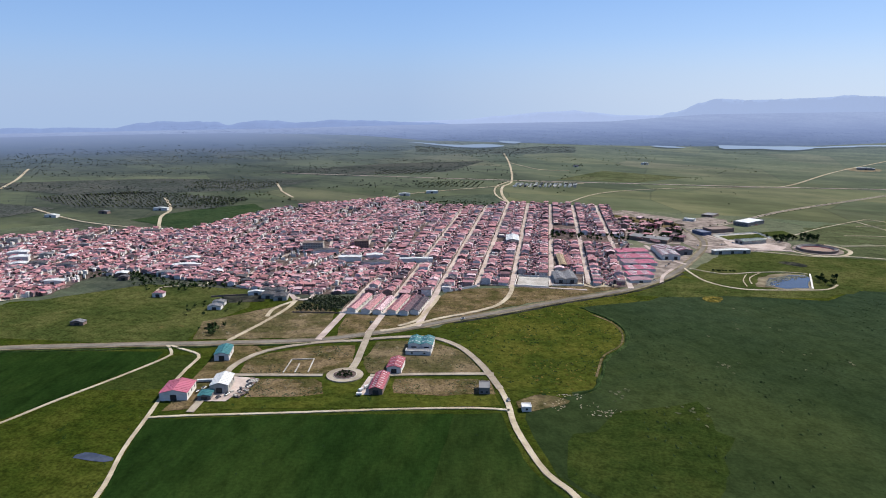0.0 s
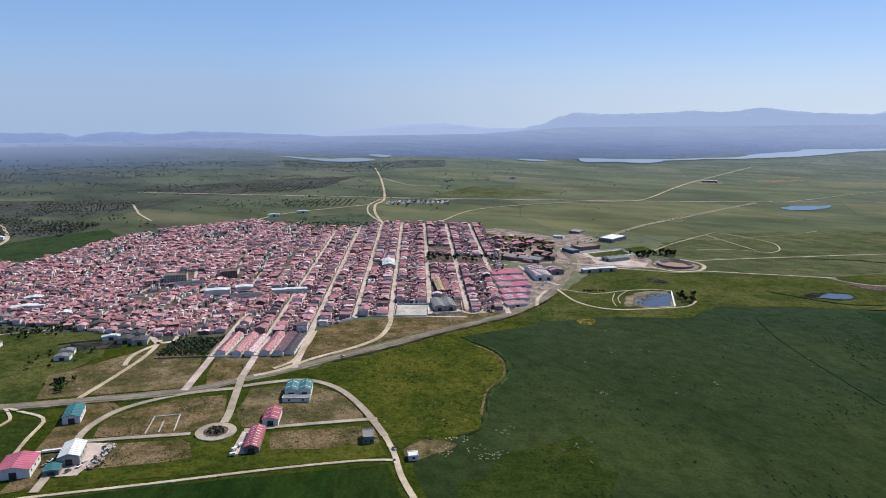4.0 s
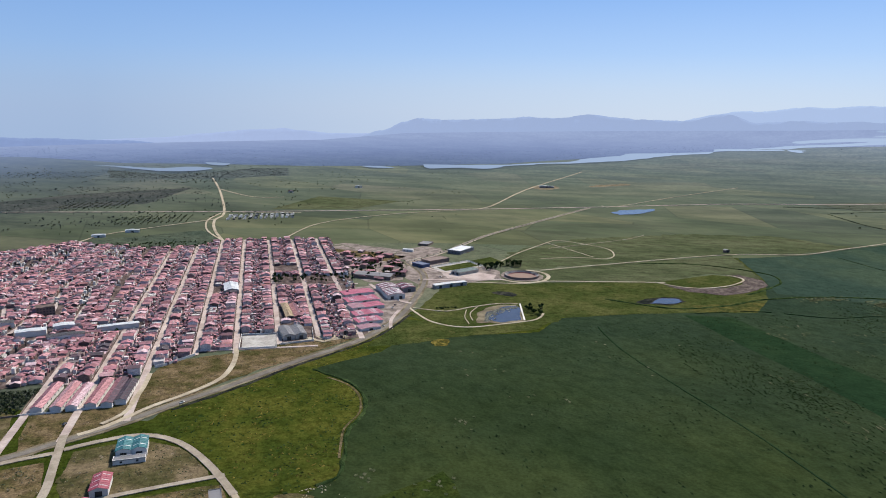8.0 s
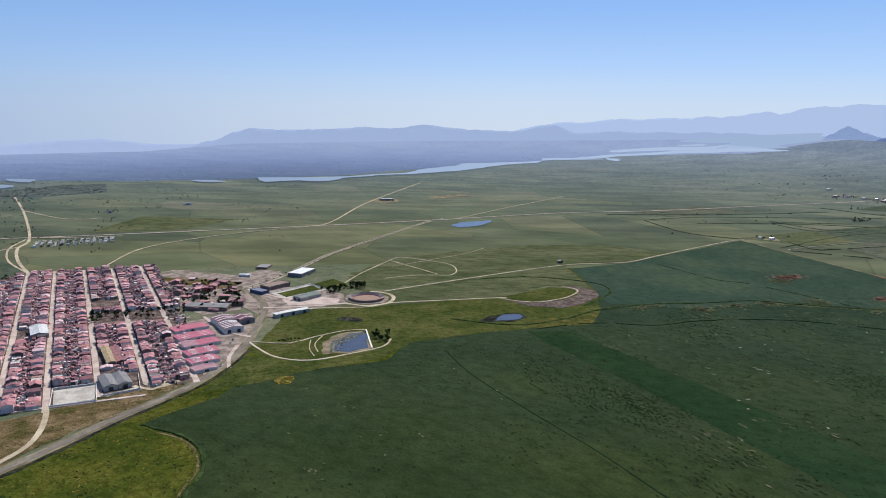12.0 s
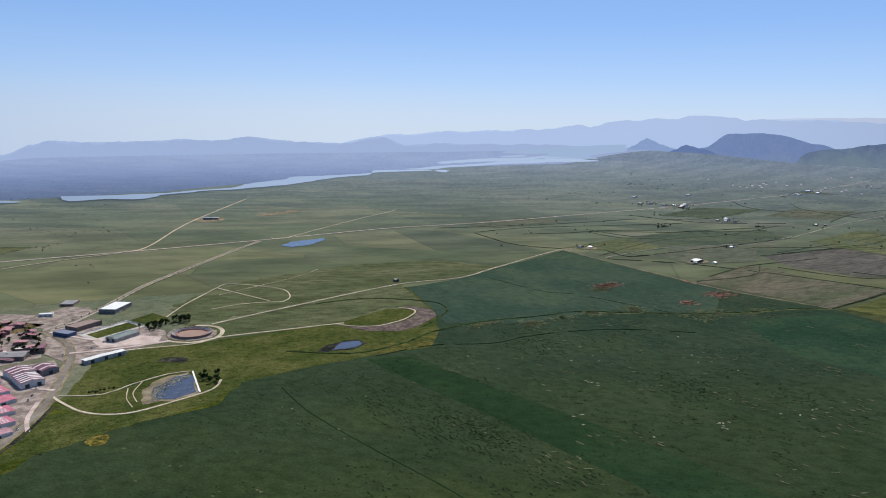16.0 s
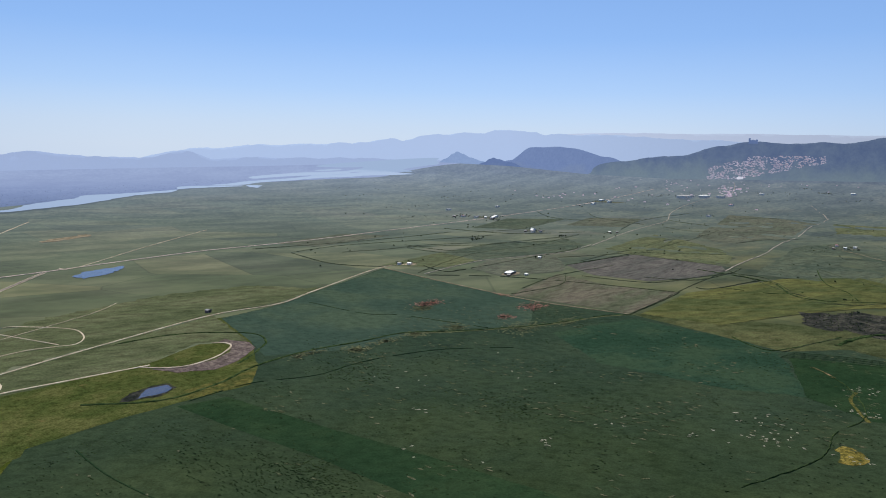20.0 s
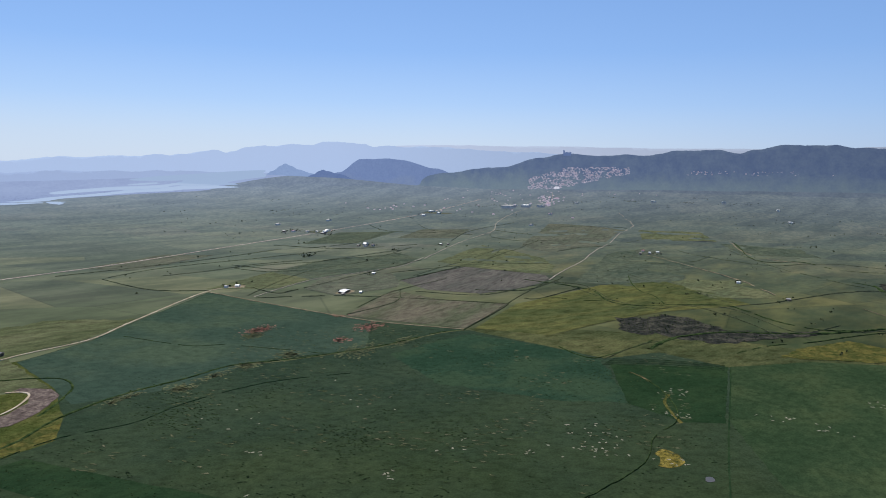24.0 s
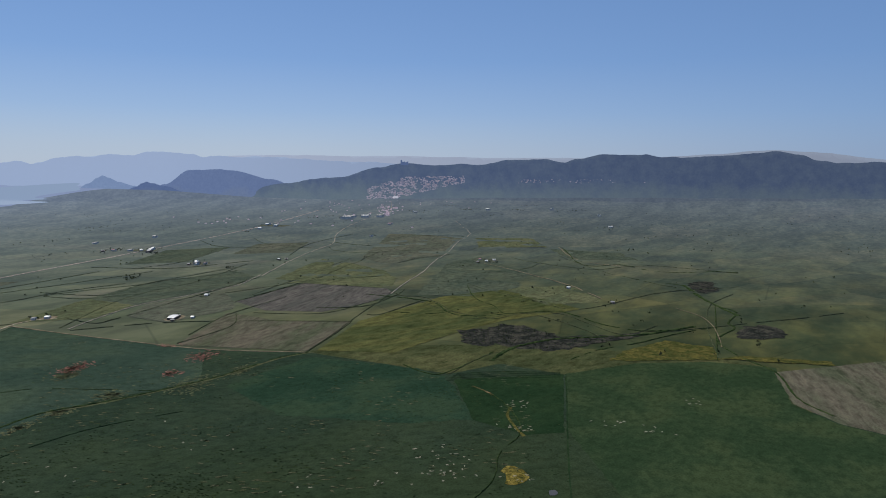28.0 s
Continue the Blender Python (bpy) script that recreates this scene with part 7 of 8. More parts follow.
for k_ in range(14):               # broken rows of taller crop beside the dark strip
    for _ in range(75):
        y = rng2.uniform(250, 640)
        x = 356 - 5.2 * k_ + 0.035 * (640 - y) + rng2.gauss(0, 0.8)
        if noise.noise(Vector((x / 20, y / 45, 33))) < -0.05:
            continue
        k = [(math.cos(q * 1.05) * rng2.uniform(0.6, 1.4) * 1.9, math.sin(q * 1.05) * rng2.uniform(0.5, 1.3) * 0.6, 0.4) for q in range(6)]
        tuft(clumps, k, pose(PLAN * x, PLAN * y, 0, 0, 0, 92 + rng2.gauss(0, 8)))
for x, y, n, r in ((88, 455, 9, 5), (60, 380, 10, 7), (20, 392, 8, 6), (150, 470, 6, 12), (110, 560, 12, 25), (250, 560, 8, 30)):
    for _ in range(n):
        k = [(math.cos(q * 0.9) * rng2.uniform(0.5, 1.5) * 2.0, math.sin(q * 0.9) * rng2.uniform(0.4, 1.4) * 1.2, 0.56) for q in range(7)]
        flecks.add(k, [tuple(range(7))], 0, pose(PLAN * (x + rng2.gauss(0, r)), PLAN * (y + rng2.gauss(0, r)), 0, 0, 0, 100 + rng2.gauss(0, 18)))
for nm_, lab, mat_, spots_ in (("poppy_patch", "loose patch of red poppies in the crop", "red_soil", ((866, 762, 110, 15, 7), (958, 628, 90, 16, 11), (870, 622, 40, 8, 7), (1002, 706, 30, 5, 8))),
                              ("yellow_tear", "loose yellow flowering tear along the gully", "bright_grass", ((832, 748, 70, 11, 8), (835, 572, 130, 24, 13), (715, 660, 60, 11, 8), (608, 668, 60, 9, 8), (774, 642, 70, 12, 9), (556, 700, 50, 14, 6), (905, 540, 50, 18, 6), (660, 668, 40, 16, 5)))):
    for x, y, n, rx, ry in spots_:
        bed = Crowd()
        for _ in range(2 * n):
            k = [(math.cos(q * 0.9) * rng2.uniform(0.4, 1.5) * 2.6, math.sin(q * 0.9) * rng2.uniform(0.4, 1.5) * 1.5, 0.58) for q in range(7)]
            bed.add(k, [tuple(range(7))], 0, pose(PLAN * (x + rng2.gauss(0, rx * 0.9)), PLAN * (y + rng2.gauss(0, ry * 0.9)), 0, 0, 0, 100 + rng2.gauss(0, 25)))
        tagged(new(nm_, from_lists(nm_, bed.v, bed.f, [M[mat_]])), lab, "flowers", kind="stuff")
def scatter(name, label, mat, poly, n, size, seed):
    """Low tufts over a stretch of ground, thicker in drifts."""
    bed = Crowd()
    xs, ys = [p[0] for p in poly], [p[1] for p in poly]
    tries = 0
    while len(bed.f) < 6 * n and tries < 30 * n:
        tries += 1
        x, y = rng2.uniform(min(xs), max(xs)), rng2.uniform(min(ys), max(ys))
        if not within((x, y), poly) or noise.noise(Vector((x / 26, y / 26, seed))) + 0.5 * noise.noise(Vector((x / 9, y / 9, seed + 5))) < 0.0:
            continue
        q_ = size * rng2.uniform(0.5, 1.4)
        k = [(math.cos(q * 1.05) * rng2.uniform(0.6, 1.4) * q_, math.sin(q * 1.05) * rng2.uniform(0.5, 1.3) * q_ * 0.6, 0.45) for q in range(6)]
        bed.add(k + [(0.1, 0.0, 0.45 + 0.55 * q_)], [(i, (i + 1) % 6, 6) for i in range(6)], 0, pose(PLAN * x, PLAN * y, 0, 0, 0, rng2.uniform(0, 180)))
    tagged(new(name, from_lists(name, bed.v, bed.f, [mat])), label, "tufts", kind="stuff")


FLOWERY = [(-108, 496), (-60, 534), (-14, 578), (34, 620), (52, 604), (12, 582), (-4, 568), (5, 550), (19, 534), (27, 511), (26, 484), (13, 454), (8, 419), (2, 396), (-24, 386), (-44, 388), (-64, 425), (-84, 455)]
scatter("yellow_tufts", "yellow flowering tufts of the meadow by the road", M["bloom"], FLOWERY, 420, 1.0, 41)
scatter("green_tufts", "dark green tufts of the meadow by the road", M["leaf"], FLOWERY, 520, 0.9, 47)
PLOTS = ([(-213, 378), (-219, 400), (-209, 415), (-185, 433), (-158, 441), (-149, 410), (-152, 391), (-169, 384)], [(-134, 395), (-142, 410), (-146, 452), (-110, 462), (-86, 448), (-65, 416), (-64, 410), (-100, 402)],
         [(-198, 371), (-163, 378), (-156, 375), (-150, 358), (-170, 350), (-192, 346)], [(-115, 389), (-58, 401), (-50, 380), (-80, 372), (-109, 368)], [(-276, 428), (-291, 466), (-256, 512), (-243, 540), (-200, 512), (-186, 452)],
         [(-178, 455), (-190, 508), (-140, 524), (-120, 600), (-71, 615), (4, 645), (29, 636), (-64, 556), (-130, 490), (-156, 472)])
for i, plot in enumerate(PLOTS):
    scatter("weed_tufts", "dark weeds on the waste ground", M["leaf_olive"], plot, 170, 0.7, 51 + i)
    scatter("rubble", "pale stones and rubble on the waste ground", M["verge"], plot, 90, 0.7, 61 + i)
scatter("bank_stones", "pale stones along the meadow edge", M["dirt"], [(-24, 384), (2, 392), (30, 372), (10, 362), (-30, 366)], 90, 0.7, 71)
tagged(new("yellowed_flecks", from_lists("yellowed_flecks", flecks.v, flecks.f, [land("thin_crop", (0.030, 0.039, 0.018), (0.050, 0.056, 0.030), (0.085, 0.085, 0.054), 9, 3, 0.8)])), "thin yellowed flecks in the cereal crop", "flecks", kind="stuff")
tagged(new("weed_clumps", from_lists("weed_clumps", clumps.v, clumps.f, [M["tuft"]])), "dark weed clumps in the cereal crop", "weeds", kind="stuff")
tagged(new("bare_spots", from_lists("bare_spots", crust.v, crust.f, [land("bare_crust", (0.12, 0.12, 0.09), (0.16, 0.16, 0.12), (0.20, 0.19, 0.15), 12, 2, 0.6)])), "scattered pale bare spots in the crop", "bare spots", kind="stuff")


# ------------------------------------------------------------------ trees
def tree_kit(seed, high, wide, mat, leaves=110):
    r = random.Random(seed)
    bm = bmesh.new()
    n = 7
    loops = []
    for k in range(4):
        z = high * 0.45 * k / 3
        rad = 0.05 * high * (1 - 0.22 * k)
        loops.append([bm.verts.new((rad * math.cos(2 * math.pi * i / n) + 0.06 * k, rad * math.sin(2 * math.pi * i / n), z)) for i in range(n)])
    for a, b in zip(loops, loops[1:]):
        for i in range(n):
            j = (i + 1) % n
            bm.faces.new((a[i], a[j], b[j], b[i]))
    for k in range(4):
        az = k * 1.6 + r.random()
        p, q = Vector((0.1, 0, high * 0.38)), Vector((math.cos(az) * wide * 0.3, math.sin(az) * wide * 0.3, high * 0.7))
        s = Vector((-math.sin(az), math.cos(az), 0)) * 0.02 * high
        v = [bm.verts.new(c) for c in (p - s, p + s, q + s * 0.3, q - s * 0.3, p + Vector((0, 0, 0.03 * high)), q + Vector((0, 0, 0.015 * high)))]
        for f in ((0, 1, 2, 3), (1, 4, 5, 2), (4, 0, 3, 5)):
            bm.faces.new([v[i] for i in f])
    trunk = mesh_of(bm, "trunk", M["bark"])
    lumps = [(Vector((r.gauss(0, wide * 0.2), r.gauss(0, wide * 0.2), high * r.uniform(0.5, 0.85))), wide * r.uniform(0.2, 0.32)) for _ in range(7)]
    v, f = [], []
    for i in range(leaves):
        c, rad = lumps[i % 7]
        d = Vector((r.gauss(0, 1), r.gauss(0, 1), r.gauss(0, 0.8)))
        p = c + d.normalized() * rad * r.uniform(0.6, 1.05)
        a = Vector((r.gauss(0, 1), r.gauss(0, 1), r.gauss(0, 1))).normalized() * wide * r.uniform(0.06, 0.13)
        b = a.cross(Vector((r.gauss(0, 1), r.gauss(0, 1), r.gauss(0, 1)))).normalized() * wide * r.uniform(0.06, 0.12)
        m = len(v)
        v += [tuple(p - a - b * 0.4), tuple(p - b), tuple(p + a - b * 0.2), tuple(p + a * 0.7 + b), tuple(p - a * 0.6 + b * 0.9)]
        f.append((m, m + 1, m + 2, m + 3, m + 4))
    return trunk, from_lists("crown", v, f, [mat])


KITS = [tree_kit(1, 8, 6.5, M["leaf"]), tree_kit(2, 6.5, 6, M["leaf"]), tree_kit(3, 10, 6, M["leaf"]), tree_kit(4, 5, 5, M["leaf_olive"])]


def tree(x, y, kit, size, label, group):
    ob = new("tree")
    ob.matrix_basis = pose(PLAN * x, PLAN * y, 0.5, 0, 0, rng2.uniform(0, 360)) @ Matrix.Diagonal((size, size, size * rng2.uniform(0.9, 1.15), 1))
    tagged(ob, label, "tree", group)
    for nm, me in zip(("trunk", "crown"), KITS[kit]):
        new(nm, me).parent = ob
    return ob


for x, y in ((212, 706), (215, 700), (216, 694), (219, 690), (221, 684), (214, 686), (217, 708), (223, 693), (211, 697)):
    tree(x + rng2.uniform(-1, 1), y + rng2.uniform(-1, 1), rng2.randrange(3), rng2.uniform(0.75, 1.1), "dark green tree below the pond dam", "trees by the pond")
for x, y in ((120, 717), (123, 719), (126, 716), (129, 719), (132, 717), (136, 719), (124, 713), (139, 716)):
    tree(x, y, 1, rng2.uniform(0.45, 0.65), "small round dark tree in the pasture", "small trees in the pasture")
for i in range(46):
    a = rng2.random()
    x, y = 212 + 66 * a + rng2.gauss(0, 3), 898 + 10 * a + rng2.gauss(0, 7) + (8 if a > 0.4 else 0)
    if math.hypot(x - 252.5, y - 852) > 28:
        tree(x, y, rng2.randrange(4), rng2.uniform(0.55, 1.1), "leafy green tree of the park by the bullring", "park trees")
for i in range(46):
    u, v = rng2.uniform(-33, 60), rng2.uniform(848, 884)
    x, y = town(u, v)
    tree(x, y, rng2.randrange(3), rng2.uniform(0.55, 0.95), "green street tree of the town park", "town park trees")
for i in range(9):
    for j in range(8):
        x, y = -231 + i * 4.0 + j * 0.3 + rng2.uniform(-0.6, 0.6), 506 + j * 5.2 + i * 0.6 + rng2.uniform(-0.6, 0.6)
        tree(x, y, 3, rng2.uniform(0.7, 0.95), "dark green fruit tree in the walled grove", "grove trees")
for i in range(90):
    x, y = rng2.uniform(45, 115), rng2.uniform(860, 1000)
    if within((x, y), [(45, 890), (62, 850), (105, 862), (116, 940), (95, 1000), (50, 1050)]):
        tree(x, y, rng2.randrange(3), rng2.uniform(0.6, 1.0), "green tree among the outlying houses", "trees among houses")
for i in range(24):
    a = i / 24
    tree(128 + 270 * a + 5, 958 + 310 * a + rng2.uniform(-2, 2) - 4, 1, rng2.uniform(0.3, 0.5), "small round tree beside the road", "roadside trees")


def small_trees(name, label, places, mat, lo, hi):
    """Far trees past counting: tapered stems under ragged crowns, one mesh."""
    v, f, mi = [], [], []
    for x, y in places:
        p, s = lay(PLAN * x, PLAN * y, swell(PLAN * x, PLAN * y))
        h = rng2.uniform(lo, hi) * s
        m = len(v)
        v += [(p.x - 0.06 * h, p.y, p.z), (p.x + 0.06 * h, p.y, p.z), (p.x, p.y, p.z + 0.6 * h)]
        f.append((m, m + 1, m + 2))
        mi.append(1)
        for _ in range(9):
            c = p + Vector((rng2.gauss(0, 0.24), rng2.gauss(0, 0.24), 0.62 + rng2.gauss(0, 0.16))) * h
            a = Vector((rng2.gauss(0, 1), rng2.gauss(0, 1), rng2.gauss(0, 0.7))).normalized() * h * 0.30
            b = a.cross(Vector((rng2.gauss(0, 1), rng2.gauss(0, 1), rng2.gauss(0, 1)))).normalized() * h * 0.26
            m = len(v)
            v += [tuple(c - a), tuple(c - b), tuple(c + a), tuple(c + b)]
            f.append((m, m + 1, m + 2, m + 3))
            mi.append(0)
    return tagged(new(name, from_lists(name, v, f, [mat, M["bark"]], mi)), label, "trees", kind="stuff")


places = []
for poly, sp in (([(-946, 1024), (-821, 1128), (-577, 1092), (-575, 978), (-792, 940)], 9), ([(-330, 1290), (-215, 1330), (-215, 1420), (-350, 1390)], 10), ([(-760, 1180), (-600, 1210), (-620, 1330), (-800, 1300)], 11),
                 ([(-480, 1480), (-360, 1520), (-360, 1640), (-500, 1600)], 12), ([(-640, 1010), (-560, 1010), (-560, 1080), (-640, 1090)], 8)):
    xs, ys = [p[0] for p in poly], [p[1] for p in poly]
    x = min(xs)
    while x < max(xs):
        y = min(ys)
        while y < max(ys):
            if within((x, y), poly) and rng2.random() < 0.9:
                places.append((x + rng2.uniform(-1, 1), y + rng2.uniform(-1, 1)))
            y += sp
        x += sp
small_trees("olive_trees", "rows of small grey-green olive trees", places, M["leaf_olive"], 3, 4.5)
places = []
while len(places) < 1000:          # open country north-west, beyond the town
    az, r = radians(rng2.uniform(-52, 12)), rng2.uniform(1150, 2700)
    x, y = r * math.sin(az), r * math.cos(az)
    if noise.noise(Vector((x / 210, y / 150, 1))) + 0.5 * noise.noise(Vector((x / 60, y / 60, 2))) > 0.28 - (r - 1150) / 7000:
        places.append((x, y))
small_trees("scattered_trees", "scattered dark oaks and bushes on the plain", places, M["leaf_olive"], 2.2, 4.2)
places = []
while len(places) < 2600:          # oak pasture of the far north-west
    az, r = radians(rng2.uniform(-48, -6)), rng2.uniform(1350, 2500)
    x, y = r * math.sin(az), r * math.cos(az)
    if noise.noise(Vector((x / 260, y / 120, 21))) + 0.4 * noise.noise(Vector((x / 50, y / 40, 22))) > 0.22 - (r - 1350) / 2600:
        places.append((x, y))
BANK = [(-627, 2440), (-444, 2285), (-304, 2338), (-192, 2515), (-70, 2520), (-63, 2247), (-197, 2180), (-349, 2138), (-557, 2168)]
patch("bank_wood_floor", BANK, M["bank_scrub"], 0.9, "dim scrubby ground on the near bank of the reservoir", "ground", ragged=20, fine=70)
while len(places) < 3300:
    x, y = rng2.uniform(-630, -60), rng2.uniform(2130, 2520)
    if within((x, y), BANK):
        places.append((x, y))
small_trees("scattered_trees", "open oak pasture towards the reservoir", places, M["leaf_far"], 2.0, 4.0)
places = []
while len(places) < 4200:          # wooded slopes past the reservoir
    deg = rng2.uniform(-34, 46)
    az, r = radians(deg), (water_line(deg) + 60) / PLAN + 1000 * rng2.random() ** 1.6
    x, y = r * math.sin(az), r * math.cos(az)
    if noise.noise(Vector((x / 330, y / 260, 9))) > -0.3:
        places.append((x, y))
# crowns emit a blue glow: haze painted into their material
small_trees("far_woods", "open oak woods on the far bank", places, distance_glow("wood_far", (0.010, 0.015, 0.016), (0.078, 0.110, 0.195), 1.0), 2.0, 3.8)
places = []
for cx, cy, n, r in ((1605, 1176, 14, 22), (1812, 1023, 4, 9), (1889, 1175, 5, 18), (1147, 1032, 5, 16), (2124, 350, 8, 30), (1695, 108, 4, 12), (1512, 20, 4, 14), (2142, 1475, 8, 34), (-46, 1797, 7, 22), (1200, 805, 4, 18), (3606, -90, 10, 60), (3297, 1577, 10, 60), (2809, 906, 6, 30), (630, 1865, 4, 20), (2010, 965, 5, 16), (1412, 872, 4, 12), (1582, 1158, 20, 13), (1800, 1021, 7, 8), (1821, 1332, 6, 14), (2052, 1405, 8, 24), (2090, 1575, 10, 30), (2144, 1598, 8, 26), (1862, 1140, 8, 16), (2902, 1498, 10, 45), (2888, 2235, 14, 60),
                     (4958, 844, 22, 50), (4895, 818, 16, 40), (4944, 470, 26, 45), (5455, 1047, 22, 70), (5700, 433, 24, 80), (5005, 95, 24, 90), (4300, 600, 18, 90), (4700, 1050, 24, 100), (3480, -50, 10, 40), (3198, -388, 10, 40), (2581, -117, 8, 20), (3900, 1500, 30, 110)):
    for _ in range(n):
        places.append((cx + rng2.gauss(0, r), cy + rng2.gauss(0, r * 0.5)))
bog = []
for _ in range(1100):
    az, r = radians(rng2.uniform(40, 112)), rng2.uniform(1500, 5200)
    x, y = r * math.sin(az), r * math.cos(az)
    if noise.noise(Vector((x / 300, y / 240, 5))) > 0.05:
        places.append((x, y))
for _ in range(160):
    x, y = rng2.uniform(1050, 1500), rng2.uniform(-220, 260)
    if noise.noise(Vector((x / 70, y / 60, 5))) > 0.15:
        places.append((x, y))
while len(bog) < 420:               # low bushes of the boggy hollow
    x, y = rng2.uniform(1070, 1275), rng2.uniform(0, 300)
    if within((x, y), [(1200, 289), (1110, 266), (1094, 234), (1124, 219), (1097, 182), (1097, 125), (1192, 31), (1219, 30), (1194, 115), (1263, 181), (1265, 228), (1229, 244)]):
        bog.append((x, y))
small_trees("bog_bushes", "low dark bushes in the boggy hollow", bog, M["leaf"], 1.0, 2.4)
small_trees("scattered_trees", "scattered dark bushes and farm trees", places, M["leaf_olive"], 3, 6.5)
places = []
for _ in range(240):                # gardens along the south side of the old town
    t_ = rng2.random()
    x, y = -480 + 200 * t_ + rng2.gauss(0, 6), 572 - 8 * t_ + rng2.gauss(0, 9) + 12 * math.sin(t_ * 9)
    places.append((x, y))
for _ in range(260):
    x, y = rng2.uniform(-640, -150), rng2.uniform(600, 1080)
    if within((x, y), TOWN):
        places.append((x, y))
for _ in range(150):
    x, y = rng2.uniform(-345, -150), rng2.uniform(1085, 1130)
    places.append((x, y))
for _ in range(22):
    places.append((rng2.uniform(-284, -266), rng2.uniform(438, 460)))
for _ in range(16):
    places.append((-305 + rng2.gauss(0, 14), 505 + rng2.gauss(0, 14)))
small_trees("garden_trees", "dark garden trees and hedges along the old town", places, M["leaf"], 2.2, 4.5)
shrub = new("shrub", from_lists("shrub", *(lambda me: ([tuple(Vector(w.co) * 0.35 - Vector((0, 0, 0.7))) for w in me.vertices], [tuple(p.vertices) for p in me.polygons]))(KITS[1][1]), [M["leaf"]]))
tagged(shrub, "dark shrub planted on the roundabout island", "shrub", "roundabout shrubs")
shrub.matrix_basis = pose(at.x, at.y, 1.2)
for k in range(15):
    a, r = k * 2.4, 1.4 + 4.6 * math.sqrt(k / 15)
    copy_thing(shrub, pose(at.x + r * math.cos(a), at.y + r * math.sin(a), 1.2, 0, 0, 40 * k))

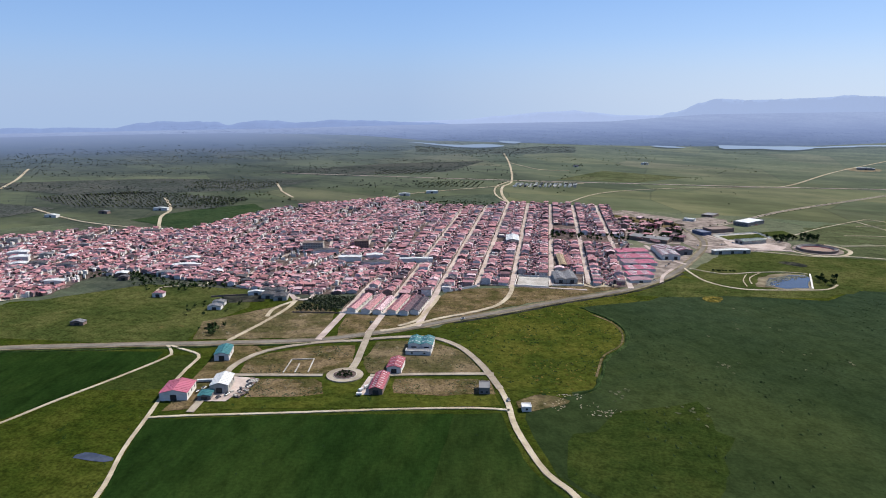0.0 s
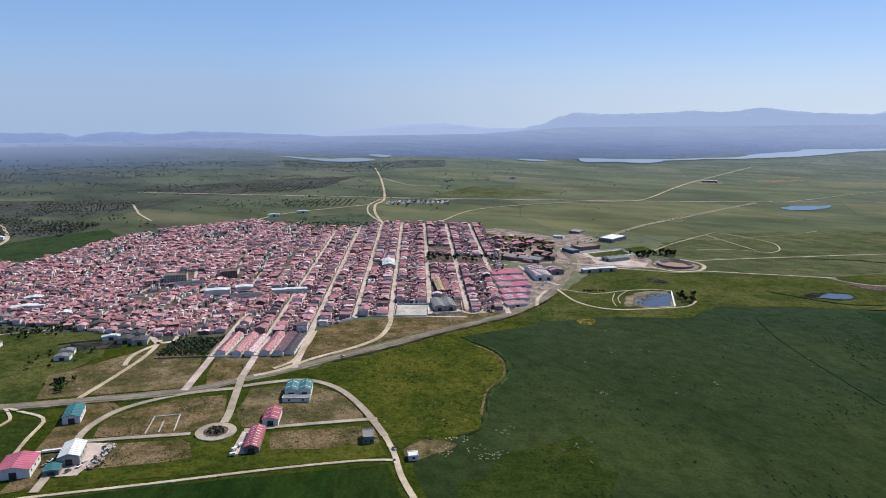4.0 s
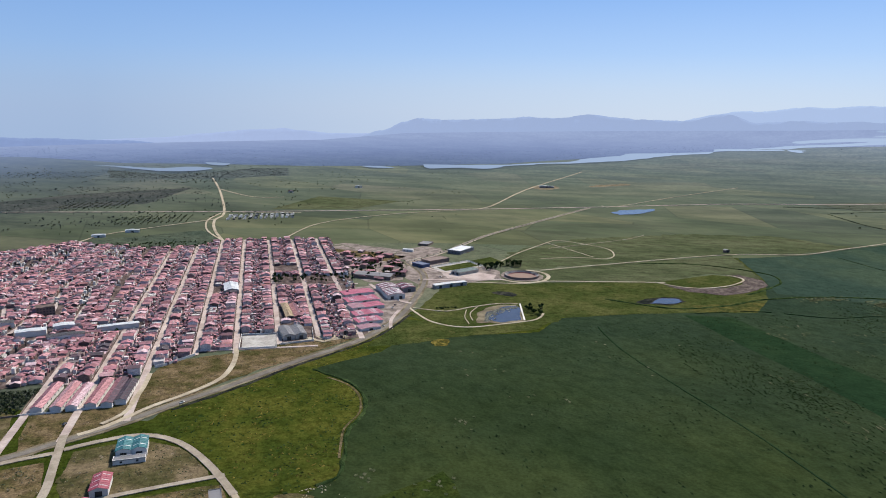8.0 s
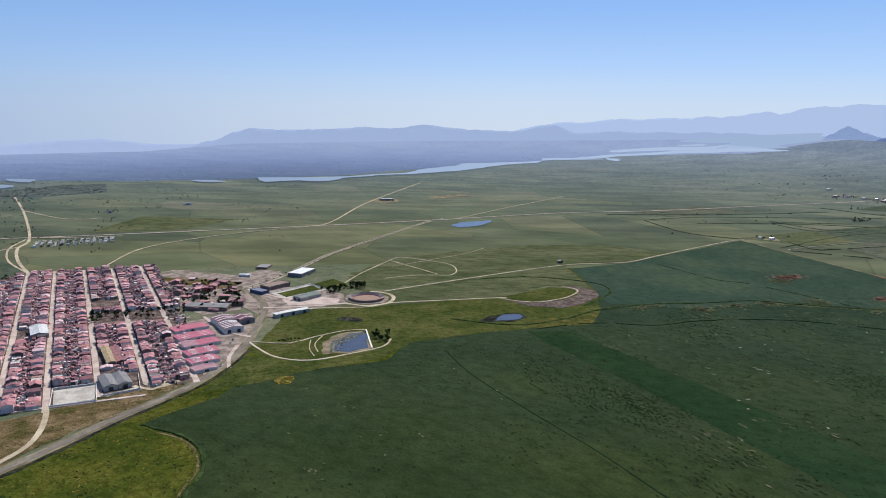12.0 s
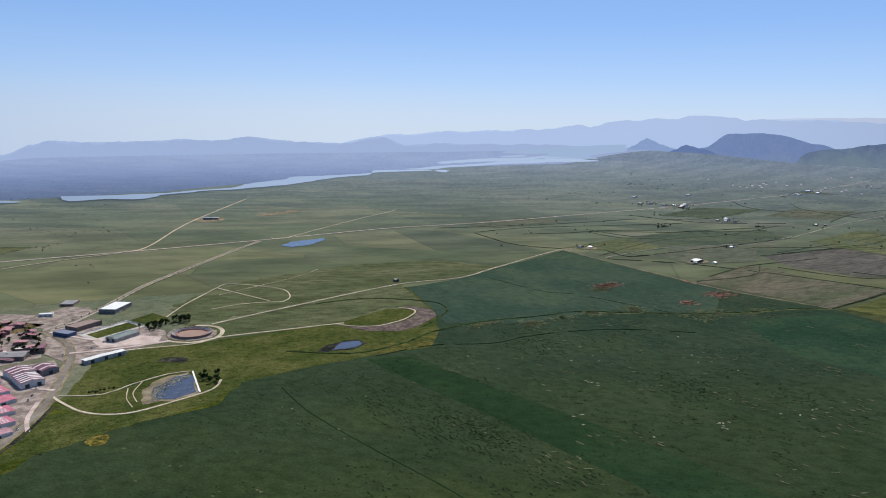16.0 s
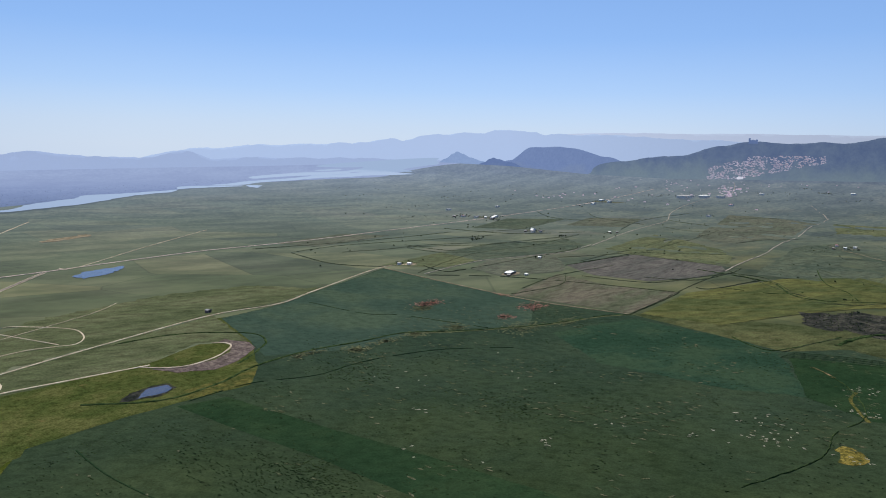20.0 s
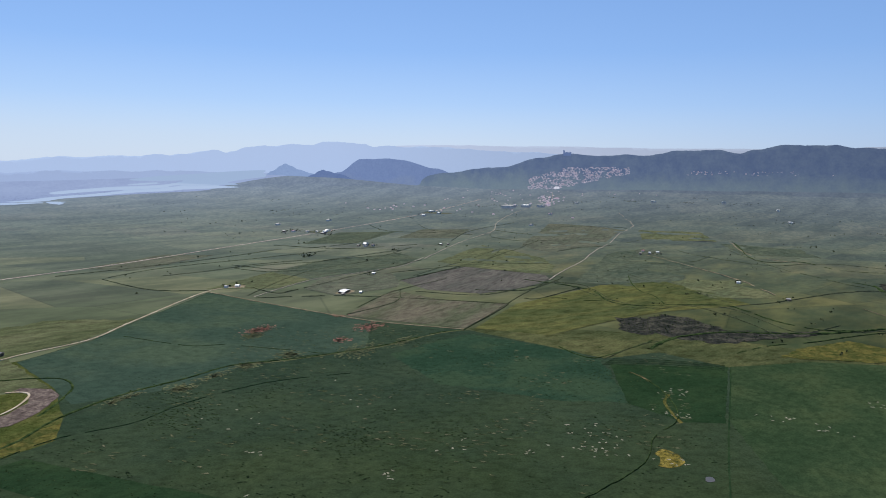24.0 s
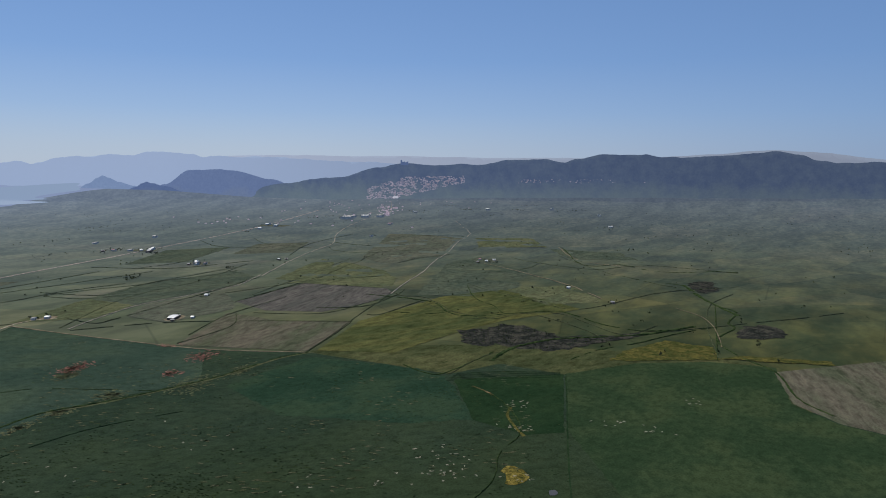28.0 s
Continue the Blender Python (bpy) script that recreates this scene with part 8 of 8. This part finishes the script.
# ------------------------------------------------------------------ outlying farms and the far village
for lab, x, y, w, l, h, turn, roof, wall in (
        ("big open farm shed with a white roof", 1185, 808, 34, 16, 4.5, 8, "white_roof", "dark"), ("white farm barn beside a track", 1852, 1138, 20, 10, 4, 6, "grey_roof", "white_wall"), ("white farm barn beside a track", 1910, 1172, 18, 9, 4, 6, "white_roof", "white_wall"), ("long farm shed beside the road", 2096, 1444, 40, 12, 5, 8, "grey_roof", "brown_wall"), ("white farm sheds in a row", 2185, 1486, 26, 12, 5, 8, "white_roof", "white_wall"), ("pale farmhouse beside a track", 1120, 1040, 10, 8, 4, 20, "grey_roof", "white_wall"), ("far grey-blue warehouse near the village", 3880, 1352, 150, 70, 14, 0, "grey_roof", "white_wall"), ("white farm shed by the hill farm", 2160, 330, 16, 9, 4, 0, "white_roof", "white_wall"), ("white farmhouse by the field corner", 1137, 1026, 14, 9, 4, 20, "white_roof", "white_wall"),
        ("small lone stone hut on the pasture", 606, 965, 9, 7, 4, 15, "grey_roof", "brown_wall"), ("long pale farm shed", 637, 1862, 46, 14, 5, -12, "white_roof", "grey_roof"), ("white farm building with pale roof", 2124, 349, 20, 10, 4, 5, "white_roof", "white_wall"),
        ("dark farm building with grey roof", 2100, 372, 14, 9, 4, 5, "grey_roof", "brown_wall"), ("white farmhouse on rolling pasture", 1695, 106, 16, 9, 4, -5, "white_roof", "white_wall"), ("low dark barn with grey roof", 1512, 16, 18, 9, 3.5, 0, "grey_roof", "brown_wall"),
        ("white farm shed with pale roof", 1412, 868, 16, 7, 3.5, 10, "white_roof", "white_wall"), ("white farm shed with pale roof", 2020, 966, 16, 9, 4, 12, "white_roof", "brown_wall"), ("white barn with a pale roof", 1880, 1155, 26, 11, 5, 0, "white_roof", "white_wall"),
        ("white farm sheds in a row", 2140, 1466, 34, 14, 5, 5, "white_roof", "white_wall"), ("long low farm shed", 2286, 1779, 44, 12, 5, 15, "grey_roof", "white_wall"), ("pale farm shed on the pasture", 127, 1895, 22, 10, 4, 0, "white_roof", "white_wall"),
        ("long white shed north of town", -287, 1233, 26, 10, 4, 14, "white_roof", "white_wall"), ("long white shed north of town", -327, 1190, 24, 9, 4, 14, "white_roof", "white_wall"), ("farm building among trees", -46, 1787, 14, 10, 4, 0, "tiles", "white_wall"),
        ("long white farm shed", -650, 950, 26, 9, 4, 10, "white_roof", "white_wall"), ("dark farm building with grey roof", -713, 903, 18, 9, 4, 0, "grey_roof", "brown_wall"), ("white farm shed with pale roof", -765, 858, 24, 9, 4, 0, "white_roof", "white_wall"),
        ("low dark shed in the meadow", -380, 440, 12, 6, 3, 10, "grey_roof", "brown_wall"), ("white farmhouse in the meadow", -366, 522, 11, 8, 4, 10, "tiles", "white_wall"), ("grey farm sheds below the town", -299, 499, 13, 8, 3.5, 12, "grey_roof", "white_wall"),
        ("grey farm sheds below the town", -302, 511, 12, 7, 3.5, 12, "grey_roof", "white_wall"), ("long white garden building", -286, 545, 16, 5, 3.5, 22, "white_roof", "white_wall"), ("far pale factory hall near the village", 4007, 1290, 90, 50, 12, 0, "white_roof", "white_wall"),
        ("far pale factory hall near the village", 4062, 1215, 80, 44, 11, 0, "grey_roof", "white_wall"), ("far white farm building on the plain", 4545, 1116, 40, 26, 8, 0, "white_roof", "white_wall"), ("far grey farm shed on the plain", 2809, 906, 28, 14, 5, 0, "grey_roof", "white_wall"),
        ("far white farm building on the plain", 3606, -90, 40, 24, 7, 0, "white_roof", "white_wall"), ("far white farm building on the plain", 3297, 1577, 46, 20, 7, 0, "white_roof", "white_wall"), ("white warehouse outside the old town", -590, 610, 22, 14, 6, 30, "white_roof", "white_wall"),
        ("white warehouse outside the old town", -610, 630, 24, 13, 6, 30, "white_roof", "white_wall"), ("white warehouse outside the old town", -570, 588, 18, 12, 5, 30, "white_roof", "white_wall"),
        ("small white outbuilding on a farmyard", 2120, 1488, 14, 10, 5, 20, "white_roof", "white_wall"), ("grey barn on a farmyard", 2108, 1520, 24, 12, 5, 5, "grey_roof", "white_wall"), ("small white farmhouse with a tiled roof", 2092, 1568, 22, 12, 6, 12, "tiles", "white_wall"), ("grey barn on a farmyard", 2070, 1592, 26, 12, 5, 30, "grey_roof", "brown_wall"),
        ("small white farmhouse with a tiled roof", 1868, 1122, 12, 9, 5, 0, "tiles", "white_wall"), ("dark stable beside a barn", 1846, 1160, 18, 8, 4, 15, "grey_roof", "brown_wall"), ("low dark stable beside the open shed", 1166, 800, 12, 7, 3, 40, "grey_roof", "brown_wall"), ("small white shed beside the open shed", 1197, 778, 9, 6, 3, 10, "white_roof", "white_wall"),
        ("far white sheds beside the road", 3215, 1500, 40, 18, 7, 8, "white_roof", "white_wall"), ("far white sheds beside the road", 3040, 1500, 40, 16, 7, 8, "white_roof", "white_wall"), ("small white farmhouse on the hill farm", 2150, 372, 12, 9, 4, 10, "tiles", "white_wall"), ("far white house on the plain", 4980, 690, 50, 30, 10, 0, "white_roof", "white_wall"),
        ("far white house on the plain", 5100, 250, 50, 30, 10, 0, "white_roof", "white_wall"), ("far white farm building on the plain", 3470, 1000, 40, 20, 7, 0, "tiles", "white_wall"), ("far grey shed on the plain", 2560, 1720, 36, 14, 6, 10, "grey_roof", "white_wall"), ("far white farm building on the plain", 4420, -60, 40, 20, 8, 0, "white_roof", "white_wall"), ("small dark hut beside a track", 2040, 950, 10, 8, 4, 10, "grey_roof", "brown_wall")):
    p, s = lay(PLAN * x, PLAN * y, swell(PLAN * x, PLAN * y))
    ca, sa = math.cos(radians(turn)), math.sin(radians(turn))
    w, l = w * s / PLAN, l * s / PLAN
    q = (p.x / PLAN, p.y / PLAN)
    c = lambda a, b: (q[0] + a * ca - b * sa, q[1] + a * sa + b * ca)
    shed("farm_building", lab, c(-w / 2, -l / 2), c(w / 2, -l / 2), c(w / 2, l / 2), h * s, 1.3 * s, M[roof], M[wall], 0 if s < 1 else 1, category="farm", lift=p.z + 0.3)
far_crowd = Crowd()
HILL_TOPS = [(66.2, -0.95), (70.8, -0.4), (74, 0.3), (76, 0.6), (79, 0.5), (81.9, 0.46), (85, 0.86), (87.3, 0.88), (88.8, 0.6), (89.8, 0.9), (91.8, 1.25), (95, 1.11), (96.5, 0.88), (99.3, 0.94)]


def on_hill(a, el):
    """A place on the castle hill's slope by bearing and height in degrees."""
    k = max(j for j in range(len(HILL_TOPS)) if HILL_TOPS[j][0] <= a)
    f = (a - HILL_TOPS[k][0]) / (HILL_TOPS[k + 1][0] - HILL_TOPS[k][0])
    e = HILL_TOPS[k][1] * (1 - f) + HILL_TOPS[k + 1][1] * f
    q = max(0.02, (el + 2.5) / (e + 2.5)) ** (1 / 1.3)
    d = 4600 + 100 * (q - 1) - 22
    ar = radians(a)
    return HUB[0] + d * math.sin(ar), HUB[1] + d * math.cos(ar), eye_level(ar) + d * math.tan(radians(el))


for i in range(3400):
    if i < 3300:
        a, el = rng2.uniform(73.0, 80.9), rng2.uniform(-2.45, -0.45)
        if el < -2.5 + 0.22 * (a - 73.9) or el > min(-0.38, -1.3 + 0.30 * (a - 73.3)) or a > 79.5 and el > -0.3 - 0.1 * (a - 79.5):
            continue
    else:
        a, el = rng2.choice((rng2.gauss(86.5, 0.8), rng2.gauss(91.5, 1.2))), rng2.uniform(-1.05, -0.75)
    if noise.noise(Vector((a * 1.6, el * 3.5, 2.0))) + 0.5 * noise.noise(Vector((a * 5, el * 11, 4.0))) < -0.12:
        continue
    far_crowd.house(SHAPES[rng2.randrange(len(SHAPES))], pose(*on_hill(a, el), 0, 0, rng2.uniform(0, 360)) @ Matrix.Scale(rng2.uniform(0.40, 0.75), 4), False)
# haze before the village is painted into walls and tiles as glow
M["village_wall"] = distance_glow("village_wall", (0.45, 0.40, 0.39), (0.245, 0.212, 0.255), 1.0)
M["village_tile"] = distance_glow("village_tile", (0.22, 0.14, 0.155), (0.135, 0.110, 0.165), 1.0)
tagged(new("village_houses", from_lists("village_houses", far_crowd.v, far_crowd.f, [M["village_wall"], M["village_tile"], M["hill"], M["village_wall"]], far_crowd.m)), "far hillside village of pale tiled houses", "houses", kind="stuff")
outskirts = Crowd()
for _ in range(110):
    x, y = rng2.uniform(3200, 6200), rng2.gauss(1650, 330)
    if noise.noise(Vector((x / 400, y / 200, 3))) < 0.0:
        continue
    p, k_ = lay(PLAN * x, PLAN * y, swell(PLAN * x, PLAN * y))
    outskirts.house(SHAPES[rng2.randrange(len(SHAPES))], pose(p.x, p.y, p.z, 0, 0, rng2.uniform(0, 180)) @ Matrix.Diagonal((k_ * rng2.uniform(0.8, 2.0), k_, k_ * 0.9, 1)), False)
for i in range(70):                 # houses strung down the village's main street
    q = rng2.random()
    x, y = 4150 + 1100 * q + rng2.gauss(0, 30), 1205 + 290 * q + rng2.gauss(0, 16 + 34 * q)
    p, k_ = lay(PLAN * x, PLAN * y, swell(PLAN * x, PLAN * y))
    outskirts.house(SHAPES[rng2.randrange(len(SHAPES))], pose(p.x, p.y, p.z, 0, 0, rng2.uniform(0, 180)) @ Matrix.Diagonal((k_ * rng2.uniform(1.0, 2.2), k_ * 1.2, k_ * 1.2, 1)), False)
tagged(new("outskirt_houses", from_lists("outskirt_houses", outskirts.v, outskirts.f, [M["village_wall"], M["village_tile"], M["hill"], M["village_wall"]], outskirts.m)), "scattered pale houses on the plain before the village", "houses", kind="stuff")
# stronger painted glow keeps the hall bright through the haze
bright = new("village_hall", from_lists("village_hall", box_v(-9, 9, -5, 5, -4, 6) + box_v(-14, -9, -4, 4, -4, 4), BOX_F + [tuple(i + 8 for i in f) for f in BOX_F], [distance_glow("hall_wall", (0.6, 0.58, 0.56), (0.42, 0.40, 0.42), 1.0)]))
bright.matrix_basis = pose(*on_hill(75.4, -2.08), 0, 0, -75) @ Matrix.Scale(1.4, 4)
tagged(bright, "broad white building at the foot of the far village", "building")
d, ar = 4600, radians(76.0)
castle = new("castle")
castle.matrix_basis = pose(HUB[0] + d * math.sin(ar), HUB[1] + d * math.cos(ar), eye_level(ar) + d * math.tan(radians(0.58)), 0, 0, -76)
tagged(castle, "ruined dark castle on the hill crest", "castle")
for nm, b in (("keep", (-18, -8, -6, 6, -8, 24)), ("curtain_wall", (-8, 30, -5, 5, -8, 11)), ("tower", (22, 32, -6, 6, -8, 15)), ("tower", (2, 9, -6, 6, -8, 14))):
    bm = bmesh.new()
    box(bm, *b)
    x0, x1, y0, y1, _, z1 = b
    n = max(2, int((x1 - x0) / 4))
    for k in range(n):
        xx = x0 + (x1 - x0) * k / n
        box(bm, xx, xx + 2, y0, y1, z1, z1 + 2)
    # castle shares the hill's painted haze emission
    part(nm, bm, M["hill"], castle)


# ------------------------------------------------------------------ cars, scrap, walls
def car_kit(paint):
    ob = new("car")
    tagged(ob, "parked small car with dark windows", "car", "parked cars")
    bm = bmesh.new()
    v = box(bm, -2.0, 2.0, -0.85, 0.85, 0.3, 0.95)
    bmesh.ops.bevel(bm, geom=bm.edges[:], offset=0.15, segments=1, affect="EDGES")
    part("body", bm, paint, ob)
    bm = bmesh.new()
    v = box(bm, -1.5, 0.9, -0.75, 0.75, 0.95, 1.45)
    for w in v[4:]:
        w.co.x *= 0.75
        w.co.y *= 0.85
    part("cabin", bm, M["dark"], ob, "dark glass cabin")
    for x in (-1.25, 1.25):
        for y in (-0.85, 0.85):
            bm = bmesh.new()
            bmesh.ops.create_cone(bm, cap_ends=True, segments=10, radius1=0.32, radius2=0.32, depth=0.2, matrix=pose(x, y, 0.32, 90))
            part("wheel", bm, M["dark"], ob)
    return ob


paints = [plain("car_white", (0.6, 0.6, 0.6), 0.3, 0.05), plain("car_silver", (0.4, 0.41, 0.43), 0.3, 0.05), plain("car_red", (0.35, 0.04, 0.04), 0.3, 0.05), plain("car_dark", (0.04, 0.045, 0.06), 0.3, 0.05)]
kits = [car_kit(p) for p in paints]
spotsd = []
for u in (-168, -135, -102, -70, -34, 1, 38):
    for _ in range(7):
        spotsd.append((*town(u + rng2.choice((-2.2, 2.2)), rng2.uniform(650, 960)), 90 + turn0))
for x, y, r in ((-206, 340, 60), (-203, 345, 70), (-221, 350, 80), (-222, 345, 70), (165, 870, 30), (150, 856, 20), (122, 845, 60), (205, 1000, 30), (212, 998, 30), (218, 1003, 30), (-42, 372, 110), (-95, 514, 38), (-162, 490, 70), (60, 668, 40), (86, 758, 60), (90, 770, 60), (80, 740, 60), (76, 730, 60), (93, 800, 60)):
    spotsd.append((x, y, r))
for k, (x, y, r) in enumerate(spotsd):
    m = pose(PLAN * x, PLAN * y, 1.03, 0, 0, r)
    if k < 4:
        kits[k].matrix_basis = m
    else:
        copy_thing(kits[rng2.choice((0, 0, 1, 1, 2, 3))], m)
scrap = Crowd()
for _ in range(150):
    t_ = rng2.random()
    x, y = PLAN * (-196 - 3 * t_ + rng2.gauss(0, 1.3)), PLAN * (343 + 28 * t_)
    s = rng2.uniform(0.4, 1.5)
    scrap.add(box_v(-s, s, -s * 0.6, s * 0.6, 0, s * 0.8), BOX_F, rng2.randrange(3), pose(x, y, 0.45, rng2.uniform(-15, 15), rng2.uniform(-15, 15), rng2.uniform(0, 180)))
tagged(new("scrap_heap", from_lists("scrap_heap", scrap.v, scrap.f, [M["brown_wall"], M["concrete"], M["dark"]], scrap.m)), "long heap of rubble and scrap beside the workshop", "scrap", kind="stuff")
for x, y, r in ((-232, 357, 20), (-229, 359, 20), (-226, 360, 20), (-223, 361, 20), (-220, 362, 20), (-129, 367, 60), (-127, 372, 60), (-128, 361, 10)):
    ob = new("trailer")
    ob.matrix_basis = pose(PLAN * x, PLAN * y, 0.5, 0, 0, r)
    tagged(ob, "white farm trailer parked on the yard", "trailer", "trailers")
    bm = bmesh.new()
    box(bm, -1.8, 1.8, -1.0, 1.0, 0.6, 2.0)
    part("box", bm, M["white_roof"], ob)
    for s in (-0.9, 0.9):
        bm = bmesh.new()
        bmesh.ops.create_cone(bm, cap_ends=True, segments=10, radius1=0.4, radius2=0.4, depth=0.2, matrix=pose(0, s, 0.4, 90))
        part("wheel", bm, M["dark"], ob)


def wall_line(label, pts, high, thick, mat, name="boundary_wall"):
    bm = bmesh.new()
    for a, b in zip(pts, pts[1:]):
        a, b = PLAN * Vector((*a, 0)), PLAN * Vector((*b, 0))
        d_ = (b - a).normalized() * thick / 2
        s = Vector((-d_.y, d_.x, 0))
        vs = [bm.verts.new(p + Vector((0, 0, z))) for z in (0.2, high) for p in (a - d_ - s, b + d_ - s, b + d_ + s, a - d_ + s)]
        for f in BOX_F:
            bm.faces.new([vs[i] for i in f])
    return tagged(part(name, bm, mat), label, "wall")


wall_line("white wall along the first houses", [(-127, 588), (-122, 590), (-101, 612)], 2.6, 0.4, M["white_wall"])
wall_line("white wall round the sports court", [(-67, 622), (-36, 622), (-37, 660), (-68, 660), (-67, 622)], 2.2, 0.4, M["white_wall"])
wall_line("white wall round the workshops", [(-33, 630), (-5, 636), (-6, 672)], 2.2, 0.4, M["white_wall"])
wall_line("white wall before the terraces", [(-196, 509), (-171, 511), (-171, 514)], 1.8, 0.4, M["white_wall"])
wall_line("white wall before the terraces", [(-162, 512), (-140, 516), (-136, 556)], 1.8, 0.4, M["white_wall"])
wall_line("low wall round the grove", [(-233, 503), (-195, 509), (-199, 552)], 1.5, 0.4, M["brown_wall"])
wall_line("low concrete foundation of an unbuilt hall", [(-186, 384), (-190, 406), (-176, 410), (-171, 388)], 0.9, 0.8, M["concrete"], "foundation")
wall_line("low concrete foundation of an unbuilt hall", [(-179, 386), (-182, 400)], 0.9, 0.8, M["concrete"], "foundation")
wall_line("white wall of the football pitch", [(150, 916), (206, 947), (217, 914)], 2.0, 0.4, M["white_wall"])
wall_line("grey stone wall by the old town fields", [(-320, 529), (-296, 540), (-279, 547)], 2.0, 0.5, M["brown_wall"])
# cemetery north of the town: rows of white niches
tombs = Crowd()
for i in range(9):
    for j in range(13):
        x, y = -150 + 9.5 * j + rng2.uniform(-1, 1), 1352 + i * 6.5 + 2.4 * j * 0.6
        s = rng2.uniform(1.6, 4.2)
        tombs.add(box_v(-s, s, -1.3, 1.3, 0, rng2.uniform(1.5, 3.6)), BOX_F, rng2.choice((0, 0, 1, 2)), pose(PLAN * x, PLAN * y, 0.3, 0, 0, 12))
tagged(new("cemetery_niches", from_lists("cemetery_niches", tombs.v, tombs.f, [M["white_wall"], M["concrete"], M["dark"]], tombs.m)), "rows of white cemetery niches and dark cypress gaps", "cemetery", kind="stuff")
# outlying quarter east of the grid
quarter = Crowd()
Q = [(40, 890), (62, 842), (104, 850), (118, 930), (100, 1000), (62, 1040), (44, 1080), (28, 1080)]
patch("quarter_ground", Q, M["paving"], 0.44, "dusty ground of the outlying houses", "ground", ragged=3)
patch("quarter_ground", [(28, 1085), (44, 1085), (62, 1045), (100, 1005), (122, 960), (112, 1010), (128, 1036), (80, 1070), (50, 1100)], M["paving"], 0.43, "pale bare ground at the town edge", "ground", ragged=4)
for i in range(75):
    x, y = rng2.uniform(28, 118), rng2.uniform(845, 1080)
    if within((x, y), Q):
        quarter.house(SHAPES[rng2.randrange(len(SHAPES))], pose(PLAN * x, PLAN * y, 0.4, 0, 0, rng2.choice((0, 90, 180)) - 25 + rng2.uniform(-8, 8)) @ Matrix.Diagonal((rng2.uniform(0.8, 2.2), rng2.uniform(0.8, 1.3), rng2.uniform(0.7, 1.1), 1)))
quarter.link("outlying_houses", "scattered low houses and yards east of the streets", wall="brown_wall")
shed("long_store", "long grey barrel-roofed store among trees", (88, 850), (96, 866), (58, 896), 5, 1.8, M["grey_roof"], M["brown_wall"], 1, category="store")
shed("red_store", "red-brown brick store with a tiled roof", (64, 946), (84, 950), (83, 962), 6, 1.5, M["tiles"], M["red_roof"], 2, category="store")
patch("quarter_ground", [(28, 1054), (68, 1034), (96, 1016), (128, 986), (95, 957), (74, 985), (41, 1003)], M["weeds"], 0.5, "pinkish trodden ground behind the quarter", "ground", ragged=4)
